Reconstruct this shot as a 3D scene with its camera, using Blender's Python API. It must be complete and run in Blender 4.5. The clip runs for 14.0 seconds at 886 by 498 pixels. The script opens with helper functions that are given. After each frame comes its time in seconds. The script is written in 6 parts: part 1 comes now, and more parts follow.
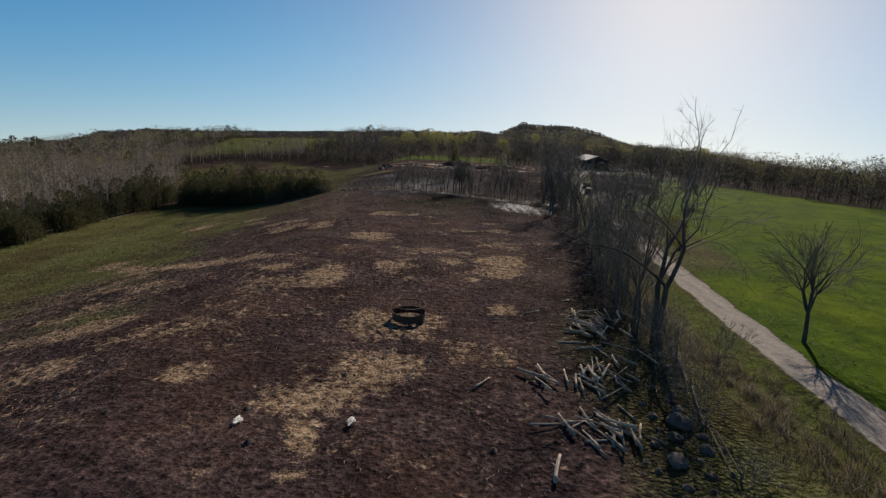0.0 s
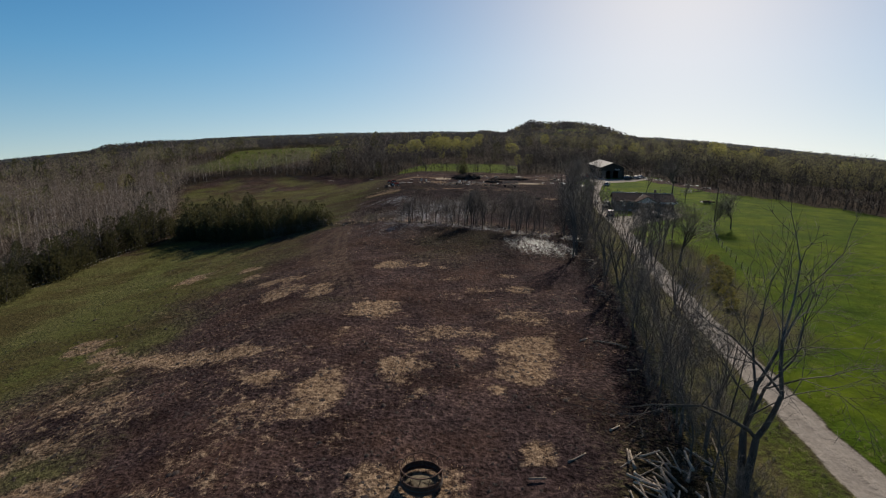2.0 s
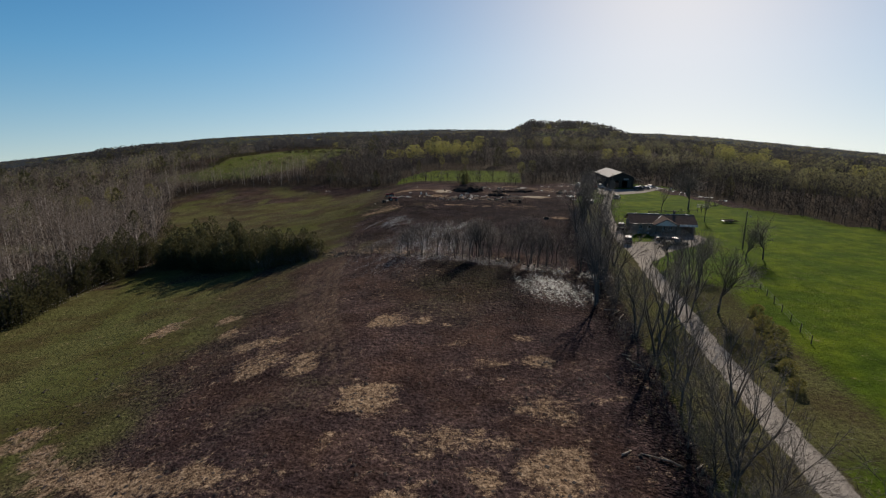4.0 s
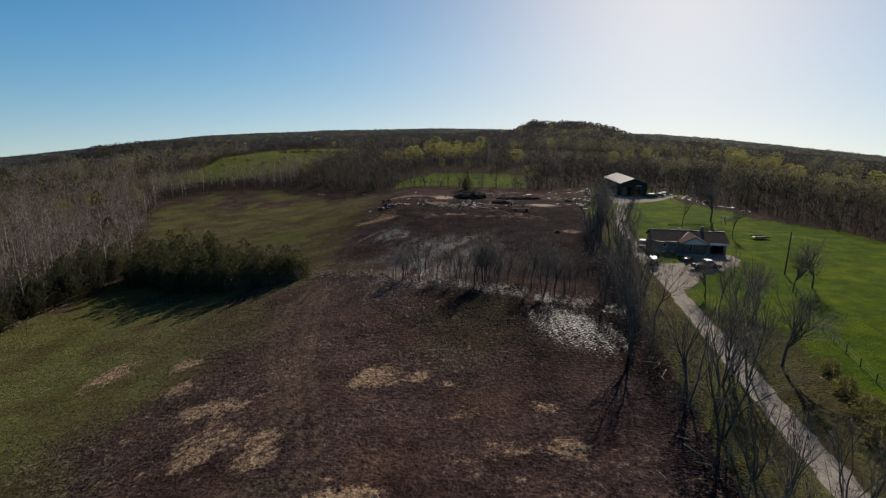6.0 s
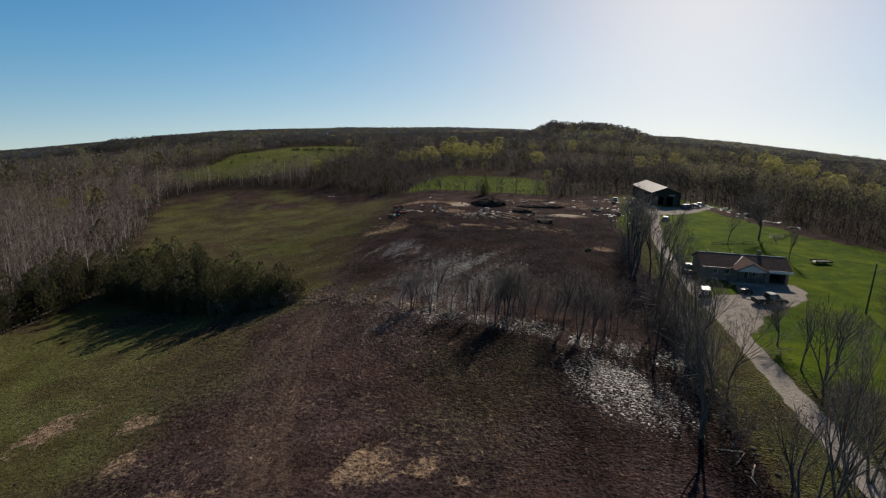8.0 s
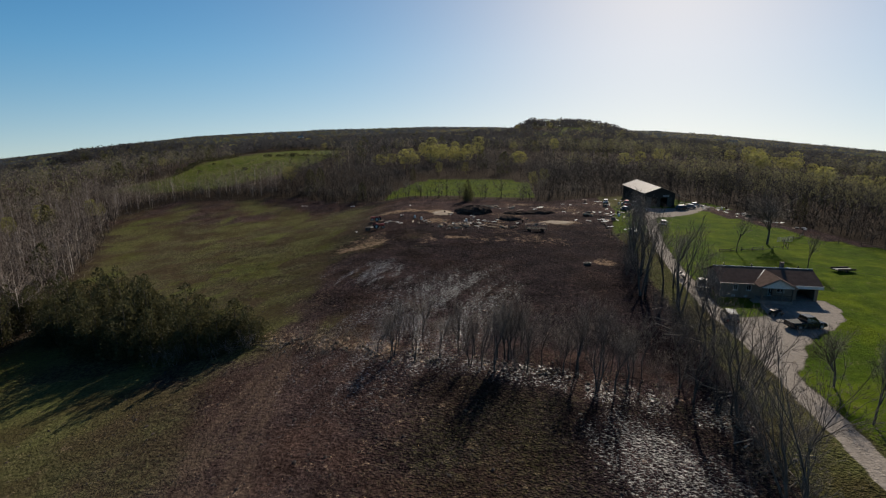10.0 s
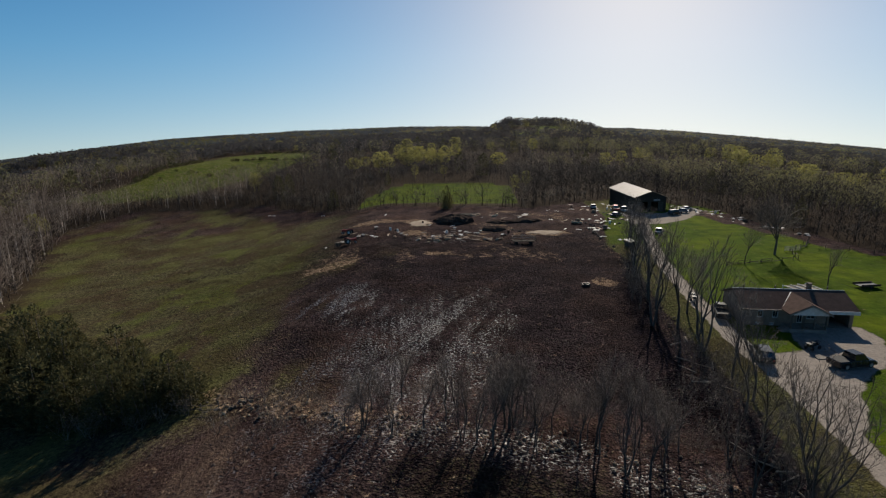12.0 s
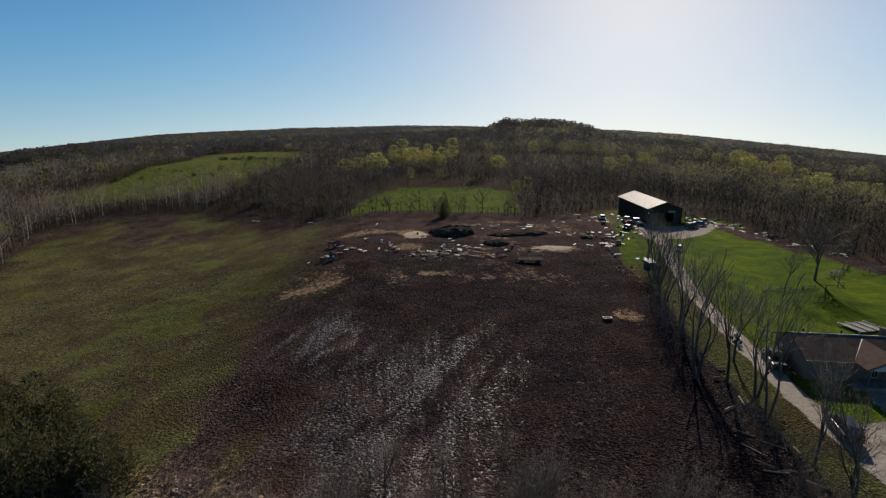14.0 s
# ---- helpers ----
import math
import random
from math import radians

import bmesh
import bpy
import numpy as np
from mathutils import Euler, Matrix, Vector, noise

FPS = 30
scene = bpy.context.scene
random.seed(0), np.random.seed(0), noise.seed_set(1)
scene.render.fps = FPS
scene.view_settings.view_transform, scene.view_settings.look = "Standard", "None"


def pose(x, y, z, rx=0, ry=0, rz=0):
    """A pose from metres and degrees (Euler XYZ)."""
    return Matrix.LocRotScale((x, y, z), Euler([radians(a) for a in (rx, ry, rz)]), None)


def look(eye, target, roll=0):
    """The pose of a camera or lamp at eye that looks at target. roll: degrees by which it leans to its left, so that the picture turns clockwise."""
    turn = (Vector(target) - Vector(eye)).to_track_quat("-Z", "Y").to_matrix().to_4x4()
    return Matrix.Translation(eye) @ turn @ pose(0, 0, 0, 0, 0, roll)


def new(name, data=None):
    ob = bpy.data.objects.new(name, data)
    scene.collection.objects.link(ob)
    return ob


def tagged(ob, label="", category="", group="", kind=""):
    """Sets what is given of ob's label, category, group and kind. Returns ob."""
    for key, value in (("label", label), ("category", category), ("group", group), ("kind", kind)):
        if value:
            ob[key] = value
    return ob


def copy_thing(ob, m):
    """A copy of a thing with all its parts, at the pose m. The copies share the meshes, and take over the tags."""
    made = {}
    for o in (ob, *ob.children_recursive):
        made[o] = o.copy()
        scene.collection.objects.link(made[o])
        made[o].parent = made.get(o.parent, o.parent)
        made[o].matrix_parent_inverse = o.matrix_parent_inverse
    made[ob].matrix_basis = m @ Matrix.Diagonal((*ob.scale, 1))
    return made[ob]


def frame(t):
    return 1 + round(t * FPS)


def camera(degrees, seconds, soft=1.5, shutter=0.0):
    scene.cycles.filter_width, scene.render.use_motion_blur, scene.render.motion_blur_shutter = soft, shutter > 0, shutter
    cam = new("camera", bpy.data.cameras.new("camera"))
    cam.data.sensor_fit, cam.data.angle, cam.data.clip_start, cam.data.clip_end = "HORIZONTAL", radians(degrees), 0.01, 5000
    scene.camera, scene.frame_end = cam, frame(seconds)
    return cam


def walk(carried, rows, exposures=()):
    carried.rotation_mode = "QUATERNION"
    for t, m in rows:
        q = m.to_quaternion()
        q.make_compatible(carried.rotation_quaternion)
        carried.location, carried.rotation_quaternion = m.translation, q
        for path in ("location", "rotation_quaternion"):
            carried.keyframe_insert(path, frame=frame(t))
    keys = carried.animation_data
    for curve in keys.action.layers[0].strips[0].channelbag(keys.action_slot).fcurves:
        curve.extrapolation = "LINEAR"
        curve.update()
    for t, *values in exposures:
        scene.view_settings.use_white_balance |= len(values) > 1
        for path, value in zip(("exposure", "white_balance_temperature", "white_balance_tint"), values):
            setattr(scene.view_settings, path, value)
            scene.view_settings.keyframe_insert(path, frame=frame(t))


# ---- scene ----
cam = camera(80.9, 14.0, soft=1.25)
METRES, EYE, TILT, LEAN, TURN = 100.0, 14.4, -12.6, -2.8, 0.0
ROWS = [
    (0.0, 0.0, 0.0, 0.0, -0.0, 0.0, 0.0),
    (0.5, 0.0, 0.0219, 0.0202, 0.8, -0.07, 0.33),
    (1.0, -0.0008, 0.0447, 0.0421, 1.06, -0.14, 1.43),
    (1.5, -0.0017, 0.0681, 0.0659, 1.13, -0.23, 1.86),
    (2.0, -0.0024, 0.0915, 0.0899, 1.13, -0.32, 1.95),
    (2.5, -0.0034, 0.1158, 0.113, 1.17, -0.42, 2.33),
    (3.0, -0.0042, 0.1419, 0.1342, 1.16, -0.49, 2.3),
    (5.5, -0.0092, 0.3065, 0.2013, 1.13, -0.7, 2.81),
    (6.0, -0.0096, 0.3443, 0.2112, 1.09, -0.73, 2.05),
    (6.5, -0.0101, 0.3821, 0.2212, 1.3, -0.77, 1.28),
    (7.0, -0.0109, 0.4192, 0.2314, 1.82, -0.78, -0.1),
    (7.5, -0.0124, 0.4552, 0.2418, 2.4, -0.81, -0.02),
    (8.0, -0.0146, 0.4897, 0.2523, 2.67, -0.84, 0.75),
    (10.5, -0.0244, 0.6588, 0.3022, 0.15, -0.99, 2.62),
    (11.0, -0.0252, 0.693, 0.3123, -0.38, -1.04, 2.48),
    (11.5, -0.0257, 0.7272, 0.3228, -1.17, -1.1, 3.32),
    (12.0, -0.0255, 0.7621, 0.3333, -1.87, -1.16, 3.87),
    (12.5, -0.0253, 0.7978, 0.3432, -2.15, -1.19, 3.43),
    (13.0, -0.0245, 0.834, 0.3528, -2.25, -1.21, 2.93),
    (13.5, -0.0235, 0.8705, 0.3628, -2.35, -1.24, 2.53),
    (14.0, -0.0226, 0.9083, 0.3728, -2.41, -1.26, 3.13),
]
walk(cam, [(t, pose(0, 0, EYE, TILT, LEAN, TURN) @ pose(METRES * x, METRES * y, METRES * z, 90 + pitch, roll, yaw)) for t, x, y, z, yaw, pitch, roll in ROWS],
     exposures=[(0.0, 0.0, 6750, 10), (14.0, 0.0, 6750, 10)])

# ---------------------------------------------------------------- sky and sun
SUN_AZ, SUN_EL = 22.5, 27.5      # degrees clockwise from +y, degrees above the horizon
SKY_POWER, SUN_POWER = 0.150, 4.7

world = bpy.data.worlds.new("world")
scene.world = world
world.use_nodes = True
wn, wl = world.node_tree.nodes, world.node_tree.links
sky = wn.new("ShaderNodeTexSky")
sky.sky_type, sky.sun_disc = "NISHITA", False
sky.sun_elevation, sky.sun_rotation = radians(SUN_EL), radians(SUN_AZ)
sky.altitude, sky.air_density, sky.dust_density, sky.ozone_density = 200, 1.0, 0.45, 1.6
# the land falls away on both sides, so the sky's rim is set a little lower than level
wc, wa = wn.new("ShaderNodeTexCoord"), wn.new("ShaderNodeVectorMath")
wa.operation, wa.inputs[1].default_value = "ADD", (0, 0, 0.13)
wl.new(wc.outputs["Generated"], wa.inputs[0])
wl.new(wa.outputs[0], sky.inputs[0])
wh = wn.new("ShaderNodeHueSaturation")
wh.inputs["Hue"].default_value = 0.507
# the blue is deepest low down; overhead the sky is greyed and dimmed to cut fill light
ws, wr = wn.new("ShaderNodeSeparateXYZ"), wn.new("ShaderNodeMapRange")
wr.inputs[1].default_value, wr.inputs[2].default_value, wr.inputs[3].default_value, wr.inputs[4].default_value = 0.12, 0.7, 1.52, 1.25
wl.new(wc.outputs["Generated"], ws.inputs[0])
wl.new(ws.outputs["Z"], wr.inputs[0])
wl.new(wr.outputs[0], wh.inputs["Saturation"])
wv = wn.new("ShaderNodeMapRange")
wv.inputs[1].default_value, wv.inputs[2].default_value, wv.inputs[3].default_value, wv.inputs[4].default_value = 0.12, 0.75, 1.08, 0.35
wl.new(ws.outputs["Z"], wv.inputs[0])
wl.new(wv.outputs[0], wh.inputs["Value"])
wl.new(sky.outputs[0], wh.inputs["Color"])
# bright sky is compressed so the glow round the sun clips less: c / (1 + c / 11)
wm, wd = wn.new("ShaderNodeVectorMath"), wn.new("ShaderNodeVectorMath")
wm.operation, wd.operation = "MULTIPLY_ADD", "DIVIDE"
wm.inputs[1].default_value, wm.inputs[2].default_value = (1 / 11, 1 / 11, 1 / 11), (1, 1, 1)
wl.new(wh.outputs[0], wm.inputs[0])
wl.new(wh.outputs[0], wd.inputs[0])
wl.new(wm.outputs[0], wd.inputs[1])
wl.new(wd.outputs[0], wn["Background"].inputs[0])
wn["Background"].inputs[1].default_value = SKY_POWER

sun_data = bpy.data.lights.new("sun", "SUN")
sun_data.energy, sun_data.angle, sun_data.color = SUN_POWER, radians(0.53), (1.0, 0.93, 0.82)
sun = new("sun", sun_data)
sa, se = radians(SUN_AZ), radians(SUN_EL)
sun.matrix_world = look((60, 200, 120), (60 - math.sin(sa) * math.cos(se), 200 - math.cos(sa) * math.cos(se), 120 - math.sin(se)))

# ---------------------------------------------------------------- materials


def material(name, rough=0.8, metal=0.0, spec=0.5):
    m = bpy.data.materials.new(name)
    m.use_nodes = True
    nt = m.node_tree
    b = nt.nodes["Principled BSDF"]
    b.inputs["Roughness"].default_value, b.inputs["Metallic"].default_value = rough, metal
    b.inputs["Specular IOR Level"].default_value = spec
    return m, nt, b


def noise_node(nt, scale, detail=4.0, rough=0.6, coord="Object", stretch=None):
    tc = nt.nodes.new("ShaderNodeTexCoord")
    n = nt.nodes.new("ShaderNodeTexNoise")
    n.inputs["Scale"].default_value, n.inputs["Detail"].default_value, n.inputs["Roughness"].default_value = scale, detail, rough
    if stretch:
        mp = nt.nodes.new("ShaderNodeMapping")
        mp.inputs["Scale"].default_value = stretch
        nt.links.new(tc.outputs[coord], mp.inputs[0])
        nt.links.new(mp.outputs[0], n.inputs["Vector"])
    else:
        nt.links.new(tc.outputs[coord], n.inputs["Vector"])
    return n


def ramp(nt, fac, stops):
    r = nt.nodes.new("ShaderNodeValToRGB")
    el = r.color_ramp.elements
    while len(el) < len(stops):
        el.new(0.5)
    for e, (p, c) in zip(el, stops):
        e.position, e.color = p, (*c, 1)
    nt.links.new(fac, r.inputs[0])
    return r.outputs[0]


def mixed(nt, fac, a, b, mode="MIX"):
    m = nt.nodes.new("ShaderNodeMix")
    m.data_type, m.blend_type = "RGBA", mode
    for socket, v in ((m.inputs[0], fac), (m.inputs[6], a), (m.inputs[7], b)):
        if isinstance(v, (int, float)):
            socket.default_value = v
        elif isinstance(v, tuple):
            socket.default_value = (*v, 1)
        else:
            nt.links.new(v, socket)
    return m.outputs[2]


def maths(nt, op, a, b=0.0, c=0.0):
    m = nt.nodes.new("ShaderNodeMath")
    m.operation = op
    for socket, v in zip(m.inputs, (a, b, c)):
        if isinstance(v, (int, float)):
            socket.default_value = v
        else:
            nt.links.new(v, socket)
    return m.outputs[0]


def step(nt, v, lo, hi):
    m = nt.nodes.new("ShaderNodeMapRange")
    m.interpolation_type = "SMOOTHSTEP"
    m.inputs[1].default_value, m.inputs[2].default_value = lo, hi
    nt.links.new(v, m.inputs[0])
    return m.outputs[0]


def bumped(nt, b, height, strength=0.4, distance=0.05):
    n = nt.nodes.new("ShaderNodeBump")
    n.inputs["Strength"].default_value, n.inputs["Distance"].default_value = strength, distance
    nt.links.new(height, n.inputs["Height"])
    nt.links.new(n.outputs[0], b.inputs["Normal"])


def surface(name, dark, light, scale=3.0, rough=0.8, metal=0.0, bump=0.3, vary="", stretch=None, spec=0.5, grain=12.0):
    """A two-scale mottled surface. vary: 'object' or 'island' shifts the brightness of each piece."""
    m, nt, b = material(name, rough, metal, spec)
    n1, n2 = noise_node(nt, scale, 3, stretch=stretch), noise_node(nt, scale * grain, 4, stretch=stretch)
    f = maths(nt, "ADD", maths(nt, "MULTIPLY", n1.outputs[0], 0.6), maths(nt, "MULTIPLY", n2.outputs[0], 0.4))
    col = ramp(nt, f, [(0.33, dark), (0.67, light)])
    if vary:
        if vary == "object":
            rnd = nt.nodes.new("ShaderNodeObjectInfo").outputs["Random"]
        else:
            rnd = nt.nodes.new("ShaderNodeNewGeometry").outputs["Random Per Island"]
        tone = maths(nt, "MULTIPLY_ADD", rnd, 0.7, 0.65)
        col = mixed(nt, 1.0, col, tone, "MULTIPLY")
    nt.links.new(col, b.inputs["Base Color"])
    if bump:
        bumped(nt, b, n2.outputs[0], bump)
    return m


BARK = surface("grey_bark", (0.040, 0.032, 0.027), (0.135, 0.112, 0.094), 4, 0.9, bump=0.6, vary="object", stretch=(1, 1, 0.25))
TWIG = surface("grey_twig", (0.066, 0.053, 0.044), (0.165, 0.136, 0.115), 2, 0.8, bump=0, vary="island")
DARK_TWIG = surface("dark_twig", (0.036, 0.029, 0.025), (0.098, 0.080, 0.069), 2, 0.8, bump=0, vary="island")
SAPLING = surface("pale_sapling_bark", (0.10, 0.080, 0.064), (0.26, 0.212, 0.172), 2, 0.8, bump=0, vary="island")
BIRCH = surface("pale_birch_bark", (0.24, 0.20, 0.175), (0.60, 0.54, 0.48), 0.08, 0.8, bump=0, vary="island")
DEADWOOD = surface("weathered_wood", (0.22, 0.17, 0.125), (0.62, 0.50, 0.39), 2.5, 0.9, bump=0.4, vary="object", stretch=(1, 6, 6), spec=0.1)
PLANK = surface("old_plank", (0.065, 0.053, 0.042), (0.20, 0.165, 0.135), 3, 0.9, bump=0.3, vary="object", spec=0.1)
STONE = surface("field_stone", (0.062, 0.050, 0.039), (0.18, 0.147, 0.116), 2.2, 0.9, bump=0.5, vary="object", spec=0.15)
EARTH = surface("dug_earth", (0.030, 0.020, 0.016), (0.105, 0.070, 0.054), 1.4, 1.0, bump=1.0, spec=0.03)
PALE_STONE = surface("pale_rock", (0.40, 0.27, 0.165), (0.68, 0.49, 0.33), 2.0, 0.95, bump=0.4, vary="object", spec=0.1)
SAND = surface("sandy_soil", (0.24, 0.17, 0.11), (0.42, 0.32, 0.22), 1.5, 0.95, bump=0.5)
RUST = surface("rusty_steel", (0.05, 0.025, 0.018), (0.15, 0.08, 0.055), 5, 0.7, 0.5, bump=0.3)
DARK_STEEL = surface("dark_steel", (0.03, 0.03, 0.03), (0.09, 0.085, 0.08), 4, 0.5, 0.7, bump=0.1)
GALV = surface("galvanised_steel", (0.24, 0.23, 0.22), (0.42, 0.40, 0.375), 3, 0.65, 0.25, bump=0.1, spec=0.3)
TIN_ROOF = surface("tin_roof", (0.25, 0.21, 0.185), (0.35, 0.30, 0.265), 0.6, 0.6, 0.1, bump=0.05, spec=0.25)
SHINGLE = surface("brown_shingle", (0.090, 0.062, 0.052), (0.155, 0.105, 0.085), 1.2, 1.0, bump=0.3, spec=0.02)
MORTAR = surface("wall_face", (0.18, 0.132, 0.100), (0.29, 0.222, 0.172), 1.0, 0.95, bump=0.3, spec=0.1)
BARN_WALL = surface("dark_barn_board", (0.030, 0.024, 0.019), (0.085, 0.068, 0.054), 2, 0.95, bump=0.3, vary="object", stretch=(3, 3, 0.4), spec=0.1)
WHITE = surface("white_paint", (0.52, 0.50, 0.47), (0.72, 0.70, 0.67), 2, 0.6, bump=0.1)
SACK = surface("woven_sack", (0.55, 0.50, 0.44), (0.80, 0.76, 0.70), 6, 0.9, bump=0.5, spec=0.1)
CONCRETE = surface("concrete", (0.19, 0.165, 0.14), (0.32, 0.285, 0.25), 1.2, 0.95, bump=0.3, spec=0.1)
RUBBER = surface("black_rubber", (0.012, 0.012, 0.012), (0.035, 0.034, 0.032), 6, 0.85, bump=0.2)
RED = surface("red_paint", (0.20, 0.02, 0.015), (0.40, 0.045, 0.03), 3, 0.5, bump=0.1)
BLUE = surface("blue_tarp", (0.04, 0.10, 0.26), (0.10, 0.22, 0.48), 2, 0.5, bump=0.3)
HAY = surface("old_hay", (0.10, 0.075, 0.045), (0.26, 0.20, 0.125), 6, 0.95, bump=0.6)
STRAW = surface("straw", (0.22, 0.14, 0.075), (0.46, 0.31, 0.175), 3, 0.9, bump=0, vary="island")
BRUSH = surface("brown_stem", (0.085, 0.062, 0.038), (0.22, 0.165, 0.10), 2, 0.9, bump=0, vary="island")
DRY = surface("dry_weed", (0.16, 0.12, 0.07), (0.36, 0.29, 0.18), 2, 0.9, bump=0, vary="island")
GRASS = surface("grass_blade", (0.05, 0.075, 0.004), (0.12, 0.16, 0.015), 0.4, 0.8, bump=0, vary="island")
CLOD = surface("mud_clod", (0.020, 0.0125, 0.010), (0.050, 0.032, 0.026), 2.0, 0.9, bump=0.5, vary="island")


def paint(name, colour, rough=0.25, metal=0.3):
    m, nt, b = material(name, rough, metal)
    n = noise_node(nt, 1.6, 5)
    dust = tuple(0.6 * c + 0.4 * d for c, d in zip(colour, (0.22, 0.19, 0.15)))
    nt.links.new(mixed(nt, step(nt, n.outputs[0], 0.5, 0.75), colour, dust), b.inputs["Base Color"])
    return m


CAR_BLACK = paint("black_car_paint", (0.02, 0.021, 0.024))
CAR_GREY = paint("grey_car_paint", (0.16, 0.17, 0.18))
CAR_SILVER = paint("silver_car_paint", (0.45, 0.46, 0.47))
CAR_RED = paint("red_car_paint", (0.35, 0.02, 0.02))
GLASS, _nt, _b = material("dark_glass", 0.05, 0.0, 0.8)
_b.inputs["Base Color"].default_value = (0.015, 0.018, 0.02, 1)
LAMP_LENS, _nt, _b = material("lamp_lens", 0.15, 0.0, 0.6)
_b.inputs["Base Color"].default_value = (0.6, 0.6, 0.58, 1)


def foliage(name, colours, glow_through=0.0):
    """Tree matter in several tones, one for each blade."""
    m, nt, b = material(name, 0.85, 0.0, 0.2)
    rnd = nt.nodes.new("ShaderNodeNewGeometry").outputs["Random Per Island"]
    n = noise_node(nt, 0.13, 2)
    f = maths(nt, "ADD", maths(nt, "MULTIPLY", rnd, 0.3), maths(nt, "MULTIPLY", n.outputs[0], 0.7))
    k = len(colours)
    nt.links.new(ramp(nt, f, [(0.25 + 0.5 * i / (k - 1), c) for i, c in enumerate(colours)]), b.inputs["Base Color"])
    if glow_through:
        tr, mx = nt.nodes.new("ShaderNodeBsdfTranslucent"), nt.nodes.new("ShaderNodeMixShader")
        nt.links.new(b.inputs["Base Color"].links[0].from_socket, tr.inputs[0])
        mx.inputs[0].default_value = glow_through
        nt.links.new(b.outputs[0], mx.inputs[1])
        nt.links.new(tr.outputs[0], mx.inputs[2])
        nt.links.new(mx.outputs[0], nt.nodes["Material Output"].inputs[0])
    return m


CEDAR = foliage("cedar_green", [(0.048, 0.048, 0.022), (0.085, 0.080, 0.035), (0.15, 0.132, 0.060)], 0.34)
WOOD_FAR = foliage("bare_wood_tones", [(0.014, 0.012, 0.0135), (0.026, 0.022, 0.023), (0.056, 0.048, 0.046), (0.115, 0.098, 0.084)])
# darker copy of the bare wood, with the edge's shade put into its colour
WOOD_SHADED = foliage("shaded_wood_tones", [(0.010, 0.0085, 0.0088), (0.016, 0.0135, 0.0135), (0.026, 0.0215, 0.020), (0.036, 0.031, 0.026)])
# aerial haze put into the tree colours: paler far off, bluer at the horizon
WOOD_HAZE = foliage("far_haze_tones", [(0.055, 0.050, 0.052), (0.070, 0.066, 0.067), (0.090, 0.086, 0.084)], 0.5)
WOOD_BLUE_HAZE = foliage("distant_haze_tones", [(0.062, 0.072, 0.086), (0.078, 0.090, 0.106), (0.096, 0.106, 0.122)], 0.5)
BUD = foliage("fresh_leaf", [(0.18, 0.165, 0.060), (0.31, 0.285, 0.090), (0.45, 0.41, 0.130)], 0.5)
OLIVE_BUD = foliage("olive_buds", [(0.13, 0.117, 0.068), (0.22, 0.20, 0.104), (0.30, 0.28, 0.125)], 0.4)
BIRCH_TWIG = foliage("birch_twigs", [(0.15, 0.118, 0.100), (0.25, 0.203, 0.172), (0.36, 0.300, 0.250)], 0.42)
BUSH_BUD = foliage("budding_bush", [(0.12, 0.11, 0.03), (0.22, 0.19, 0.06), (0.30, 0.26, 0.10)], 0.45)

# ---------------------------------------------------------------- the land


def hash2(ix, iy, seed):
    h = (ix.astype(np.int64) * 374761393 + iy.astype(np.int64) * 668265263 + seed * 974634777) & 0xFFFFFFFF
    h = ((h ^ (h >> 13)) * 1274126177) & 0xFFFFFFFF
    return ((h ^ (h >> 16)) & 0xFFFFFF) / float(0xFFFFFF)


def vnoise(x, y, seed=0):
    ix, iy = np.floor(x), np.floor(y)
    fx, fy = x - ix, y - iy
    fx, fy = fx * fx * (3 - 2 * fx), fy * fy * (3 - 2 * fy)
    a, b = hash2(ix, iy, seed), hash2(ix + 1, iy, seed)
    c, d = hash2(ix, iy + 1, seed), hash2(ix + 1, iy + 1, seed)
    return (a * (1 - fx) + b * fx) * (1 - fy) + (c * (1 - fx) + d * fx) * fy


def fbm(x, y, octaves=4, seed=0):
    s, a, t = 0.0, 0.5, 0.0
    for k in range(octaves):
        s, t = s + a * vnoise(x * 2 ** k, y * 2 ** k, seed + k), t + a
        a *= 0.5
    return s / t


def smooth(a, b, v):
    t = np.clip((v - a) / (b - a), 0, 1)
    return t * t * (3 - 2 * t)


def inside(poly, x, y):
    hit = np.zeros(np.shape(x), bool)
    n = len(poly)
    for i in range(n):
        (x0, y0), (x1, y1) = poly[i], poly[(i + 1) % n]
        if y0 != y1:
            hit ^= ((y0 > y) != (y1 > y)) & (x < (x1 - x0) * (y - y0) / (y1 - y0) + x0)
    return hit


def off_line(line, x, y):
    """Distance from a broken line."""
    best = np.full(np.shape(x), 1e9)
    for (x0, y0), (x1, y1) in zip(line, line[1:]):
        dx, dy = x1 - x0, y1 - y0
        k = np.clip(((x - x0) * dx + (y - y0) * dy) / (dx * dx + dy * dy), 0, 1)
        best = np.minimum(best, np.hypot(x - x0 - k * dx, y - y0 - k * dy))
    return best


FARM = [(-88, -120), (-86, 170), (-96, 186), (-150, 300), (-130, 328), (-77, 326), (-22, 277), (10, 273), (38, 267), (56, 277),
        (75, 287), (96, 263), (98, 226), (104, 186), (118, 135), (150, 80), (190, -120)]
MEADOW = [(-28, 284), (-27, 310), (-14, 350), (30, 360), (42, 338), (34, 276)]
HILL_FIELD = [(-128, 345), (-149, 341), (-200, 368), (-184, 392), (-178, 409), (-182, 490), (-250, 765), (-208, 785), (-125, 690), (-85, 480), (-91, 452), (-101, 411), (-112, 371)]
